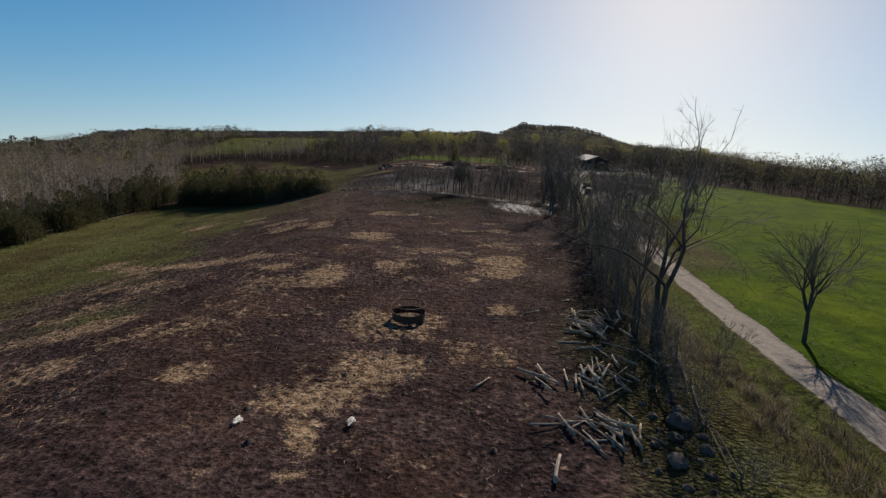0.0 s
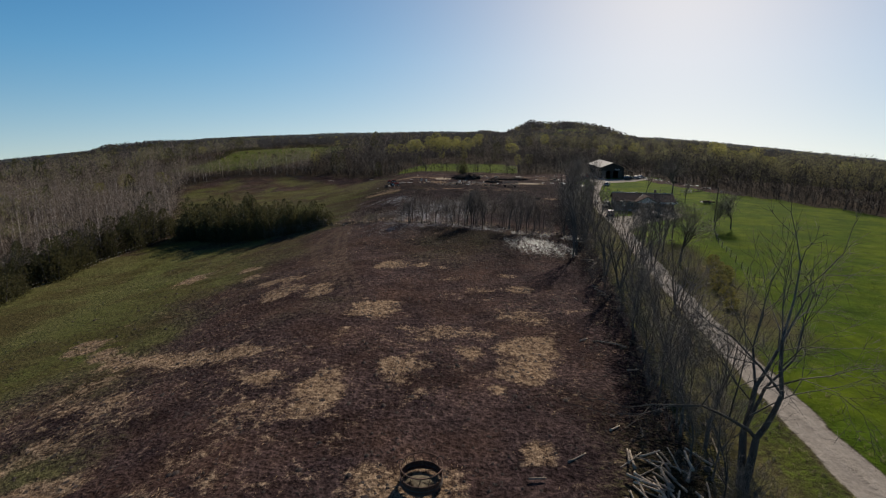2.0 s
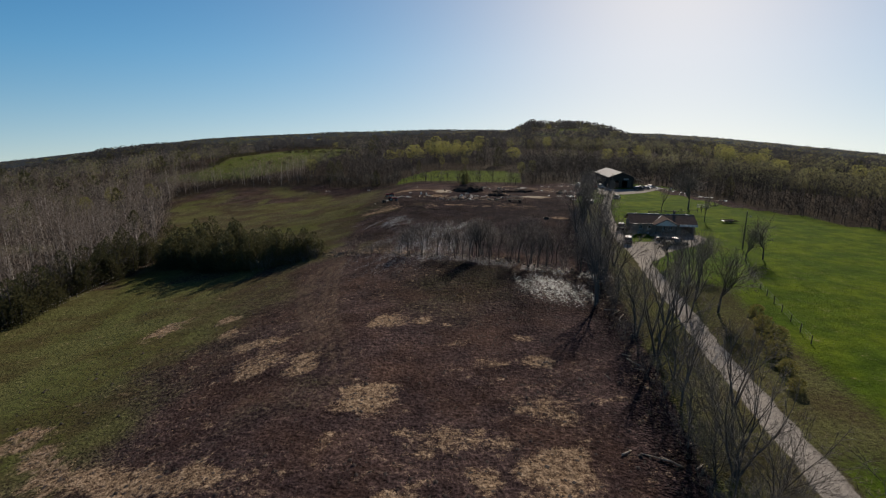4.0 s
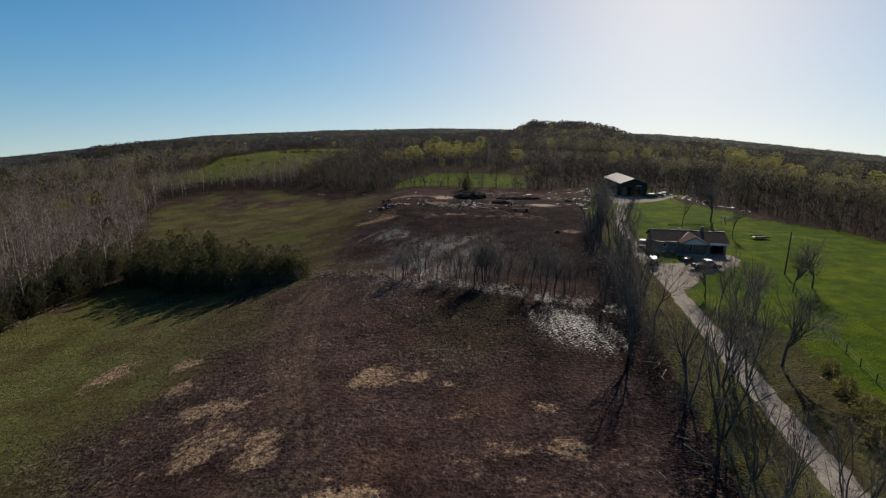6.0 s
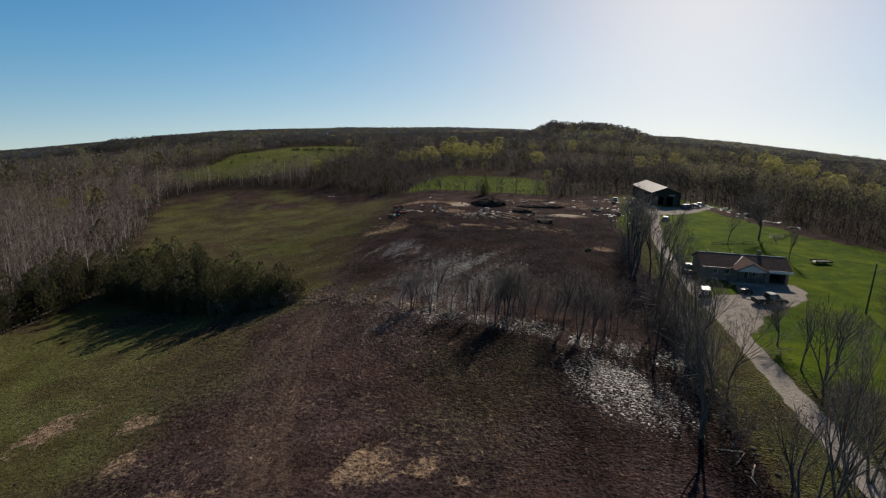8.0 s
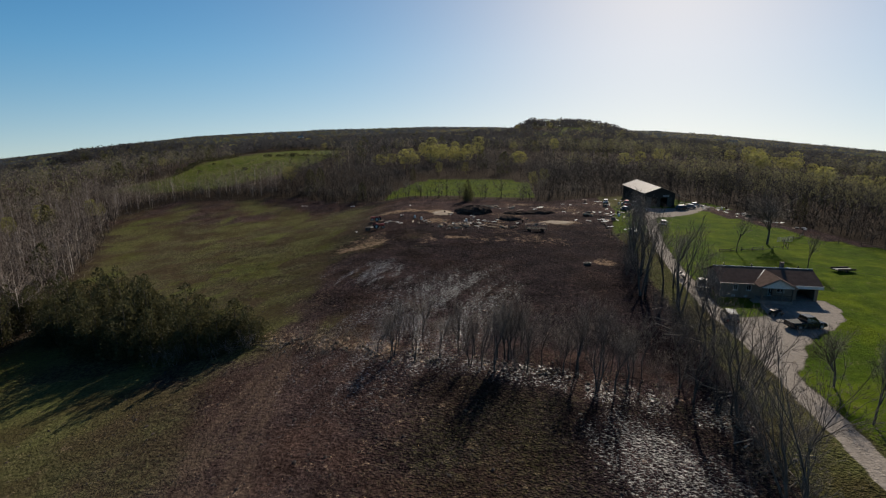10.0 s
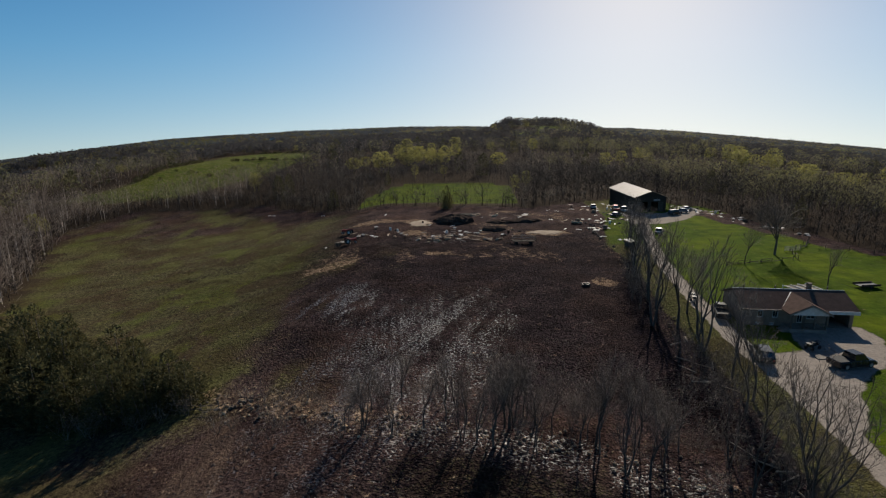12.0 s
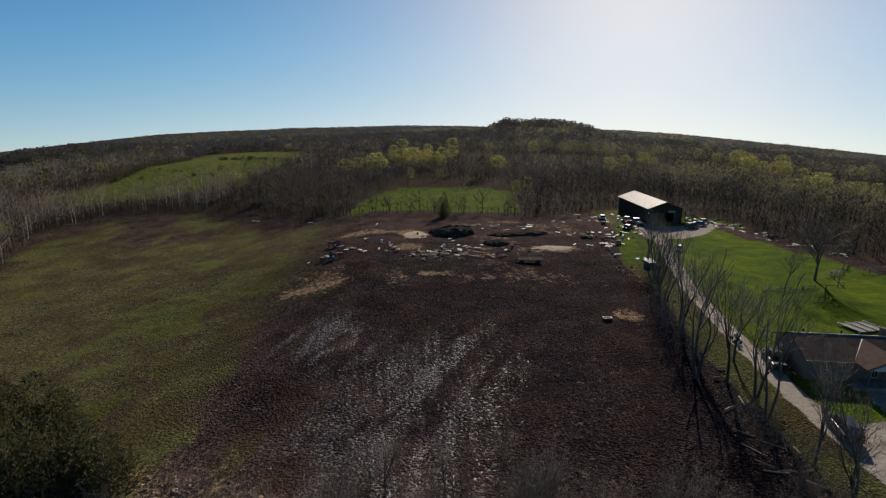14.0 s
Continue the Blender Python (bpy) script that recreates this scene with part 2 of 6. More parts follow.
KNOLL_FIELD = [(118, 770), (125, 830), (170, 850), (215, 850), (240, 815), (225, 790), (170, 785)]
EAST_FIELD = [(300, 385), (330, 440), (480, 520), (560, 520), (420, 420)]
CLEARING = [(-150, 150), (-140, 203), (-235, 212), (-260, 150), (-200, 120)]
ROAD = [(21, -30), (22.5, 0), (24.5, 27), (26, 42), (28, 59), (31, 82), (35.5, 109), (39, 130), (41, 148), (44.5, 168), (50, 191), (58, 216), (68, 244), (71, 262)]
PARKING = [(37.5, 123), (41.5, 140), (42.6, 143.6), (48, 143.6), (51, 151.5), (62, 151.5), (61, 146), (58, 141.5), (52, 137.2), (45.8, 132), (41, 126)]
BRUSH_LINE = [(12, -20), (13, 10), (15, 34), (19, 58), (22.5, 80), (26, 102), (31, 125), (34, 143), (37, 165), (43, 190)]
TRACK = [(-25, 134), (-24, 128), (-22.8, 117), (-20.8, 106), (-20.0, 99.6), (-18.4, 93.7), (-16.7, 88.8), (-14.9, 83.6), (-12.5, 74), (-11, 66)]
TRACK_OLD = [(-25, 132), (-26.2, 121), (-27.0, 113.6), (-25.2, 106), (-22.6, 98), (-20.5, 92), (-18.6, 87), (-17, 80)]
CROSS_LINE = [(-30, 140), (-20, 134), (-10, 130), (1, 128), (10, 125), (18, 121), (26, 116)]


def land(x, y):
    """Height of the ground, without its small relief."""
    x, y = np.asarray(x, float), np.asarray(y, float)
    u = np.maximum(0, -x - 15)
    near = -10 * (1 - np.exp(-(u / 38) ** 1.5)) - 0.04 * np.minimum(u, 160)
    r = np.hypot(x, y - 60)
    az = np.degrees(np.arctan2(x, np.maximum(y - 60, 1e-3)))
    bow = np.interp(az, [-60, -42, -38, -24.6, -13.5, -2.4, 4.6, 21.4, 26.4, 37.7, 60], [-4.3, -2.75, -2.35, -0.85, -0.33, 0, 0, -0.33, -0.62, -1.65, -3.8])
    # the woods climb to a low crest behind the yard, then the country rolls away level
    fall = np.interp(r, [0, 230, 300, 430, 560, 800, 1100, 1600, 2600, 4500], [-6.5, -5.2, -3.95, -1.65, -1.5, -1.08, -0.86, -0.66, -0.40, -0.22])
    far = 20 + r * np.tan(np.radians(fall + bow))
    knoll = 1.55 * smooth(6.0, 9.3, az) * (1 - smooth(14, 22, az)) + 0.35 * np.exp(-((az - 4.5) / 3) ** 2)
    west_hill = 0.75 * smooth(-37.5, -34, az) * (1 - smooth(-31, -23, az))
    far = far + np.radians(knoll) * r * smooth(560, 820, r) * (1 - smooth(950, 1250, r)) + np.radians(west_hill) * r * smooth(700, 1050, r) * (1 - smooth(1300, 1700, r))
    far = far + (9 * (fbm(x / 260, y / 190, 3, 5) - 0.5) - 4) * smooth(450, 750, r)
    k = smooth(215, 330, r)
    return near * (1 - k) + far * k


def ground_z(x, y):
    return float(land(x, y))


# straw beds on the near field: x, y, half length, half width, degrees
STRAW_BEDS = [(-3.0, 38.0, 3.5, 3.4, 8), (-6.3, 26.1, 2.8, 2.4, 5), (-3.6, 30.5, 3.0, 2.8, 6), (-6.1, 22.6, 1.1, 1.7, 7), (-5.8, 19.2, 0.5, 0.5, 0), (-14.5, 28.4, 1.3, 1.9, 4), (-24.7, 30.3, 2.4, 1.9, -18), (-28, 39.0, 5.5, 2.2, 20),
              (-10.9, 48.4, 1.8, 2.6, 9), (5.5, 41.7, 1.4, 1.2, 5), (-46.6, 72.8, 2.8, 2.6, -40), (-42.0, 68.4, 3.8, 2.1, -42), (-36.5, 63.8, 4.0, 2.2, -35), (-31.5, 61.6, 3.6, 2.2, -20), (-26.5, 59.6, 3.8, 2.3, -14), (-21.5, 58.6, 3.4, 2.4, -4)]
STRAW_BEDS_FAR = [(1.8, 58.0, 1.6, 1.8, 1), (-5.0, 54.4, 2.6, 2.7, 2), (7.6, 58.7, 3.5, 3.8, 2), (5.8, 53.6, 2.6, 2.5, 2), (3.8, 50.0, 1.0, 1.3, 1), (-11.2, 51.2, 1.8, 2.6, 2), (-16.5, 52.1, 2.2, 1.5, -7), (-9.3, 69.8, 3.3, 3.4, 2),
                  (-24.2, 79.6, 3.0, 3.0, -20), (-17.8, 77.3, 1.9, 2.2, -18), (-48.2, 104.2, 4.4, 2.8, 62), (-37, 102.5, 2.0, 2.4, 60), (-33.7, 94.4, 1.2, 1.5, 0), (-26.3, 87.0, 4.0, 2.2, -8), (-22.9, 80.6, 2.6, 2.4, -13), (-18.4, 80.0, 1.6, 1.5, -9),
                  (-9.9, 91.8, 3.1, 2.9, 4), (-4.5, 91.9, 1.5, 1.7, 3), (9.5, 78.8, 1.6, 1.7, 1)]
# trodden, thinner litter
STRAW_THIN = [(-35.2, 57.2, 2.8, 2.4, 40), (-36.0, 53.6, 2.4, 2.6, 70), (-29.5, 52.4, 3.0, 1.8, 0), (-31, 51.5, 5.0, 2.4, -20), (-14.5, 46.5, 3.4, 2.6, 0), (2.9, 32.9, 2.6, 2.2, 5), (-31, 45, 5.5, 2.2, 25), (8.3, 85.6, 1.6, 1.3, 3), (0.1, 84.1, 2.4, 1.0, 3), (3.6, 78.2, 2.4, 1.6, 2), (-1.3, 90.2, 1.2, 1.0, 7), (-11.8, 62, 0.8, 3.4, -6), (-3.1, 49, 1.0, 1.2, 0), (-20, 36, 4, 2.0, 15), (-1, 63, 5, 2.5, 0), (8.5, 68, 3, 3, 0)]
# bare sandy spots in the yard behind
SAND_SPOTS = [(-24, 197, 7, 4, 10), (-4.5, 243, 4, 5, 10), (-5, 226, 4, 4, 0), (31.5, 222.5, 8, 4.6, 5), (1, 201, 4, 2, 0), (-17, 244, 8, 4, 0), (32, 176, 2.5, 3, 0), (-66, 292, 5, 1.4, 0), (26, 258, 6, 2, 0)]


def spots(beds, x, y):
    v = np.zeros(np.shape(x))
    for px, py, a, b, deg in beds:
        c, s = math.cos(radians(deg)), math.sin(radians(deg))
        u, w = ((x - px) * c + (y - py) * s) / a, (-(x - px) * s + (y - py) * c) / b
        v = np.maximum(v, 0.86 * (1 - smooth(0.5, 1.42, np.hypot(u, w) + 1.1 * (fbm(x / 1.9 + px, y / 1.9, 4, 71) - 0.5))))
    return v


def cover(x, y):
    """Shares of mud, straw, bright lawn, dull grass, gravel and wet mud."""
    farm = inside(FARM, x, y)
    n = fbm(x / 14, y / 14, 4, 11) - 0.5
    middle = off_line(ROAD, x, y)
    road = (1 - smooth(1.15, 1.75, middle + 0.5 * (fbm(x / 3, y / 3, 3, 2) - 0.5))) * (1 - 0.42 * smooth(0.55, 0.1, middle + 0.5 * (fbm(x / 2, y / 2, 3, 4) - 0.5)) * smooth(135, 120, y))

    def area(poly):
        d = off_line([*poly, poly[0]], x, y)
        return 1 - smooth(-0.9, 0.9, np.where(inside(poly, x, y), -d, d) + 1.6 * (fbm(x / 2.2, y / 2.2, 3, 19) - 0.5))

    d_park = area(PARKING)
    yard_front = area([(60, 232), (64, 250), (78, 250), (92, 262), (96, 256), (80, 238), (70, 232)])
    track = inside([(84, 262), (97, 245), (100, 215), (104, 190), (97, 190), (92, 215), (86, 240)], x, y)
    gravel = np.maximum(road, np.maximum(d_park, yard_front * 0.85))
    brush = np.interp(y, [p[1] for p in BRUSH_LINE], [p[0] for p in BRUSH_LINE])
    roadx = np.interp(y, [p[1] for p in ROAD], [p[0] for p in ROAD])
    cross = np.interp(x, [p[0] for p in CROSS_LINE], [p[1] for p in CROSS_LINE])
    first = farm & (y < cross) & (x < brush)
    second = farm & (y >= cross) & (x < np.maximum(brush, roadx - 12 + 0 * x))
    mud = np.zeros(np.shape(x))
    dull = np.zeros(np.shape(x))
    lawn = np.zeros(np.shape(x))
    edge = np.where(y > 62, -27.0, -27 - (62 - y) * 0.45)
    g1 = 0.82 * smooth(17, -26, x - edge + 44 * n)
    g1 = np.maximum(g1, 0.40 * smooth(74, 112, y + 26 * n) * smooth(-24, 0, x + 16 * n))
    g1 = np.maximum(g1, 0.6 * smooth(6, 13, x + 8 * n) * smooth(60, 30, y))
    g2 = 0.66 * smooth(24, -26, x + 18 + 46 * n + 0.10 * (y - 160)) * smooth(262, 236, y + 0.8 * x + 12 * n) * (0.25 + 0.85 * smooth(0.32, 0.62, fbm(x / 8, y / 13, 4, 81)))
    g2 = np.maximum(g2, 0.5 * smooth(-10, -40, x) * smooth(300, 270, y))
    dull = np.where(first, g1, np.where(second, g2, dull))
    mud = np.where(first, 1 - g1, np.where(second, 1 - g2, mud))
    patchy = smooth(0.42, 0.62, fbm(x / 16, y / 24, 3, 57))
    lawn = np.where(first, 0.33 * smooth(0.45, 0.8, g1) * patchy, np.where(second, 0.37 * smooth(0.3, 0.7, g2) * patchy, lawn))
    right = farm & ~first & ~second
    bright = np.maximum(smooth(-1.5, 3.5, x - roadx + 3 * n), 0.46 * smooth(-8, -3.5, x - roadx + 3 * n) * smooth(75, 50, y))
    bright = bright * (1 - 0.75 * smooth(16, 7, x - roadx) * smooth(50, 66, y) * smooth(118, 105, y))
    bright = np.maximum(bright, 0.6 * smooth(-14, -11, x - roadx + 6 * n) * smooth(200, 210, y) * smooth(262, 250, y))
    bright = np.maximum(bright, 0.18 * smooth(112, 122, y) * smooth(190, 170, y))
    lawn = np.where(right, bright, lawn) * (1 - gravel)
    dull = np.where(right, np.maximum(0.9 * (1 - bright), 0.35 * (1 - bright)), dull)
    mud = np.where(track, np.maximum(mud, 0.9), mud)
    lawn = np.where(track, lawn * 0.1, lawn)
    meadow = inside(MEADOW, x, y) | inside(HILL_FIELD, x, y) | inside(KNOLL_FIELD, x, y) | inside(EAST_FIELD, x, y)
    lawn = np.where(meadow, np.where(inside(MEADOW, x, y), 0.58, 0.56), lawn)
    away = np.hypot(x, y - 60)
    tilled = smooth(0.56, 0.62, fbm(x / 210, y / 130, 3, 77)) * (away > 700)
    lawn = np.maximum(lawn, 0.5 * (smooth(0.40, 0.34, fbm(x / 210, y / 130, 3, 77)) * (away > 560)))
    dull = np.maximum(dull, 0.5 * smooth(900, 1400, away) * (1 - tilled))
    dull = np.where(meadow, 0.55, np.where(inside(CLEARING, x, y), 0.7, dull))
    straw = np.maximum(np.maximum(spots(STRAW_BEDS, x, y), spots(STRAW_BEDS_FAR, x, y)), 0.62 * spots(STRAW_THIN, x, y)) * first
    straw = np.maximum(straw, (0.17 + 0.20 * smooth(-8, -22, x) * smooth(64, 54, y)) * first * smooth(0.0, 0.25, n + 0.1) * (1 - 0.8 * g1))
    straw = np.maximum(straw, spots(SAND_SPOTS, x, y) * 0.8)
    straw = np.maximum(straw, 0.5 * smooth(4.5, 1.0, np.abs(y - cross - 1)) * smooth(2, -10, x) * (x > -34) * farm)
    straw = np.maximum(straw, 0.30 * inside(HILL_FIELD, x, y))
    yard = smooth(184, 200, y) * smooth(268, 255, y) * smooth(-36, -26, x) * smooth(50, 42, x)
    straw = np.maximum(straw, yard * 0.42 * smooth(0.52, 0.74, fbm(x / 7, y / 11, 4, 91)))
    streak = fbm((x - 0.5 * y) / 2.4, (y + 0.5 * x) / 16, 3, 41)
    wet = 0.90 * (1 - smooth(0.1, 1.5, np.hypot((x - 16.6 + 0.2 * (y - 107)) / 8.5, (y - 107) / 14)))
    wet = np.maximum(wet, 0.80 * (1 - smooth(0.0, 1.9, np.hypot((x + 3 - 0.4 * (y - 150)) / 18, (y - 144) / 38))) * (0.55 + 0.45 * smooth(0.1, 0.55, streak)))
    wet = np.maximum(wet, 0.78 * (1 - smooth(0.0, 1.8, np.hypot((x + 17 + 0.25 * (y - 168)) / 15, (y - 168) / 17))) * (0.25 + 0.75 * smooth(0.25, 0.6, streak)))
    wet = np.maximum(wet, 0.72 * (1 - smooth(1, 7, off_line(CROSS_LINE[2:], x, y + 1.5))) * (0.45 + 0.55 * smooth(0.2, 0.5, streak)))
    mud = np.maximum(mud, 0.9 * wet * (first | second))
    dull = dull * (1 - 0.85 * wet)
    return mud, straw, lawn, dull, gravel, wet


def wheel_ruts(x, y):
    """Dry pale wheel marks across the near pasture."""
    n = fbm(x / 2.5, y / 2.5, 3, 17) - 0.5
    a, b = off_line(TRACK, x, y), off_line(TRACK_OLD, x, y)
    bare = 0.26 * smooth(186, 204, y) * smooth(268, 256, y) * smooth(-40, -28, x) * smooth(46, 38, x) * smooth(0.42, 0.66, fbm(x / 9, y / 13, 4, 95))
    dry = 0.33 * smooth(74, 96, y + 30 * n) * smooth(137, 128, y) * smooth(-66, -46, x + 20 * n) * smooth(-2, -16, x + 16 * n)
    lines = 0.62 * (1 - smooth(0.05, 0.5, np.minimum(np.abs(a - 0.8), np.abs(b - 0.75)) + 0.4 * n))
    return np.clip(1.0 * lines + 0.12 * (1 - smooth(1.0, 4.0, np.minimum(a, b) + 4 * n)), 0, 1) * smooth(60, 74, y) + np.maximum(bare, dry)


def damp_shade(x, y):
    """The low pasture behind the bank, and the foot of the brush, stay damp and dark; tree shade is painted in too."""
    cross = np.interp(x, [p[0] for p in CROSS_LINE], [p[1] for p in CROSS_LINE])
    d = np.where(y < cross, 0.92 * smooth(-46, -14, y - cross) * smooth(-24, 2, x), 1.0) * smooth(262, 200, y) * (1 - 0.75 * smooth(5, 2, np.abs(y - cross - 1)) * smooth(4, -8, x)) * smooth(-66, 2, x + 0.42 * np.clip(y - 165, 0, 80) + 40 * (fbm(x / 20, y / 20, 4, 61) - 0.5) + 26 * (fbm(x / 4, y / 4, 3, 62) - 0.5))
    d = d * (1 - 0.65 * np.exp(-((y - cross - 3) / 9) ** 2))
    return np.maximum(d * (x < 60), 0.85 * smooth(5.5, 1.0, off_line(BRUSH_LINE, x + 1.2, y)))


def axis(lo, hi, fine, far):
    a = list(np.arange(lo, hi + fine, fine))
    s = fine
    while a[-1] < far:
        s = min(s * 1.12, 120)
        a.append(a[-1] + s)
    s = fine
    while a[0] > -far:
        s = min(s * 1.12, 120)
        a.insert(0, a[0] - s)
    return np.array(a)


def fast_mesh(name, verts, faces):
    """A mesh from arrays: verts (n, 3), faces (m, 3 or 4)."""
    me = bpy.data.meshes.new(name)
    verts, faces = np.asarray(verts, np.float32), np.asarray(faces, np.int32)
    k = faces.shape[1]
    me.vertices.add(len(verts))
    me.vertices.foreach_set("co", verts.ravel())
    me.loops.add(faces.size)
    me.loops.foreach_set("vertex_index", faces.ravel())
    me.polygons.add(len(faces))
    me.polygons.foreach_set("loop_start", np.arange(0, faces.size, k, dtype=np.int32))
    me.update(calc_edges=True)
    return me


def build_ground():
    xs, ys = axis(-70, 66, 0.7, 4600), axis(8, 246, 0.7, 4600)
    gx, gy = np.meshgrid(xs, ys)
    z = land(gx, gy)
    mud, straw, lawn, dull, gravel, wet = cover(gx, gy)
    local = np.exp(-(np.maximum(0, np.hypot(gx + 10, gy - 120) - 180) / 60) ** 2)
    churn = 0.30 * (fbm(gx / 2.6, gy / 2.6, 3, 3) - 0.5) + 0.8 * (fbm(gx / 17, gy / 17, 3, 8) - 0.5)
    z = z + local * churn * (1 - gravel) * np.clip(mud + 0.5 * dull + 0.3, 0, 1) - 0.06 * gravel * local
    ny, nx = gx.shape
    i = np.arange(ny * nx).reshape(ny, nx)
    faces = np.stack([i[:-1, :-1], i[:-1, 1:], i[1:, 1:], i[1:, :-1]], -1).reshape(-1, 4)
    me = fast_mesh("ground", np.stack([gx, gy, z], -1).reshape(-1, 3), faces)
    me.polygons.foreach_set("use_smooth", np.ones(len(faces), bool))
    for name, trio in (("cover_a", (mud, straw, lawn, wheel_ruts(gx, gy))), ("cover_b", (dull, gravel, wet, damp_shade(gx, gy)))):
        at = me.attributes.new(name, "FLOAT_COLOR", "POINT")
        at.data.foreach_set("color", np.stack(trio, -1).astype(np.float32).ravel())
    me.materials.append(ground_material())
    return tagged(new("ground", me), "churned brown pasture, straw beds, green lawns and forest floor", "ground", kind="structure")


def ground_material():
    m, nt, b = material("ground_cover", 0.95, 0.0, 0.1)
    ca, cb = nt.nodes.new("ShaderNodeAttribute"), nt.nodes.new("ShaderNodeAttribute")
    ca.attribute_name, cb.attribute_name = "cover_a", "cover_b"
    sa_, sb_ = nt.nodes.new("ShaderNodeSeparateColor"), nt.nodes.new("ShaderNodeSeparateColor")
    nt.links.new(ca.outputs["Color"], sa_.inputs[0])
    nt.links.new(cb.outputs["Color"], sb_.inputs[0])
    big, mid, fine = noise_node(nt, 0.09, 5), noise_node(nt, 1.7, 4, 0.65), noise_node(nt, 7.0, 4, 0.7)
    jit = maths(nt, "ADD", maths(nt, "MULTIPLY", mid.outputs[0], 0.6), maths(nt, "MULTIPLY", fine.outputs[0], 0.5))   # about 0.55

    def share(v, lo, hi, amount=0.8):
        return step(nt, maths(nt, "ADD", v, maths(nt, "MULTIPLY", maths(nt, "SUBTRACT", jit, 0.55), amount)), lo, hi)

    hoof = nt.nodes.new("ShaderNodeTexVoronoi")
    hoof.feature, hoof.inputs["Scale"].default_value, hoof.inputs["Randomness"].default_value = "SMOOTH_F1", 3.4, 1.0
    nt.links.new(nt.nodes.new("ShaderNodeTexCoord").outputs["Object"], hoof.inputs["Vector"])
    # hoof pits drawn darker, their low-sun shade put into the soil colour
    pit_shade = nt.nodes.new("ShaderNodeMapRange")
    pit_shade.inputs[1].default_value, pit_shade.inputs[2].default_value, pit_shade.inputs[3].default_value, pit_shade.inputs[4].default_value = 0.12, 0.6, 0.55, 1.32
    nt.links.new(hoof.outputs["Distance"], pit_shade.inputs[0])
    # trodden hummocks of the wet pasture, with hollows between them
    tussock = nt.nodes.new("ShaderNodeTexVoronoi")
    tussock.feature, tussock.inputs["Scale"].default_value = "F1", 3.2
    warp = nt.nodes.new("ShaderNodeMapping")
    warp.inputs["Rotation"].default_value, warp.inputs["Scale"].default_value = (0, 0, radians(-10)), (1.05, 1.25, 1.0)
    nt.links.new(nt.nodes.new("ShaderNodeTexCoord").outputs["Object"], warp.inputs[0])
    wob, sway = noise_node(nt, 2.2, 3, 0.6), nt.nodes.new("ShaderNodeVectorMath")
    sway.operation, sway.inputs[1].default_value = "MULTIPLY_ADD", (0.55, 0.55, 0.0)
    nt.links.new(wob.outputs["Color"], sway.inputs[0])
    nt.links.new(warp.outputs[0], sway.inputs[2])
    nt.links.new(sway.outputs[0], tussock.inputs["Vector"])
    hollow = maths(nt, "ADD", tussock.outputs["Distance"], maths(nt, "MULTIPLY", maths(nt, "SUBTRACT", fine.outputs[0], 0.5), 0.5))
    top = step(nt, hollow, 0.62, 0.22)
    ragged = noise_node(nt, 0.45, 6, 0.7)
    litter = ramp(nt, jit, [(0.35, (0.028, 0.020, 0.014)), (0.75, (0.075, 0.054, 0.037))])
    soil = ramp(nt, jit, [(0.40, (0.014, 0.0093, 0.0096)), (0.54, (0.053, 0.0350, 0.0335)), (0.70, (0.118, 0.077, 0.072))])
    soil = mixed(nt, step(nt, big.outputs[0], 0.42, 0.62), soil, mixed(nt, 0.45, soil, (0.066, 0.036, 0.024)))
    drift = noise_node(nt, 0.16, 5, 0.6)
    soil = mixed(nt, 1.0, soil, ramp(nt, drift.outputs[0], [(0.36, (0.56, 0.55, 0.60)), (0.50, (0.95, 0.94, 0.95)), (0.64, (1.36, 1.32, 1.26))]), "MULTIPLY")
    # alpha darkens the soil: dampness and painted tree shade together
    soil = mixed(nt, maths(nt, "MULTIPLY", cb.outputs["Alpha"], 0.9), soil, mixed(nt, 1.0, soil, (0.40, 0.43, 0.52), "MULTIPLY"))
    # lit tops and shaded hollows of the hummocks, painted into the ground colour
    hummock_shading = mixed(nt, maths(nt, "MULTIPLY", maths(nt, "MULTIPLY", cb.outputs["Alpha"], 0.85), step(nt, ragged.outputs[0], 0.30, 0.60)), (1.0, 1.0, 1.0), mixed(nt, top, (0.34, 0.34, 0.36), (2.2, 2.15, 2.1)))
    soil = mixed(nt, 1.0, soil, hummock_shading, "MULTIPLY")
    soil = mixed(nt, 1.0, soil, pit_shade.outputs[0], "MULTIPLY")
    bed = ramp(nt, jit, [(0.42, (0.050, 0.030, 0.022)), (0.54, (0.22, 0.143, 0.090)), (0.70, (0.52, 0.370, 0.245))])
    green = ramp(nt, jit, [(0.35, (0.044, 0.072, 0.0055)), (0.75, (0.108, 0.155, 0.0135))])
    green = mixed(nt, step(nt, big.outputs[0], 0.40, 0.62), green, mixed(nt, 0.65, green, (0.150, 0.175, 0.010)))
    mown = noise_node(nt, 0.30, 5, 0.65)
    green = mixed(nt, 1.0, green, ramp(nt, mown.outputs[0], [(0.34, (0.44, 0.53, 0.45)), (0.66, (0.93, 1.0, 0.85))]), "MULTIPLY")
    olive = ramp(nt, jit, [(0.38, (0.040, 0.037, 0.0175)), (0.54, (0.104, 0.104, 0.0370)), (0.72, (0.180, 0.168, 0.068))]
                 )
    olive = mixed(nt, step(nt, big.outputs[0], 0.40, 0.62), olive, mixed(nt, 0.6, olive, (0.060, 0.038, 0.020)))
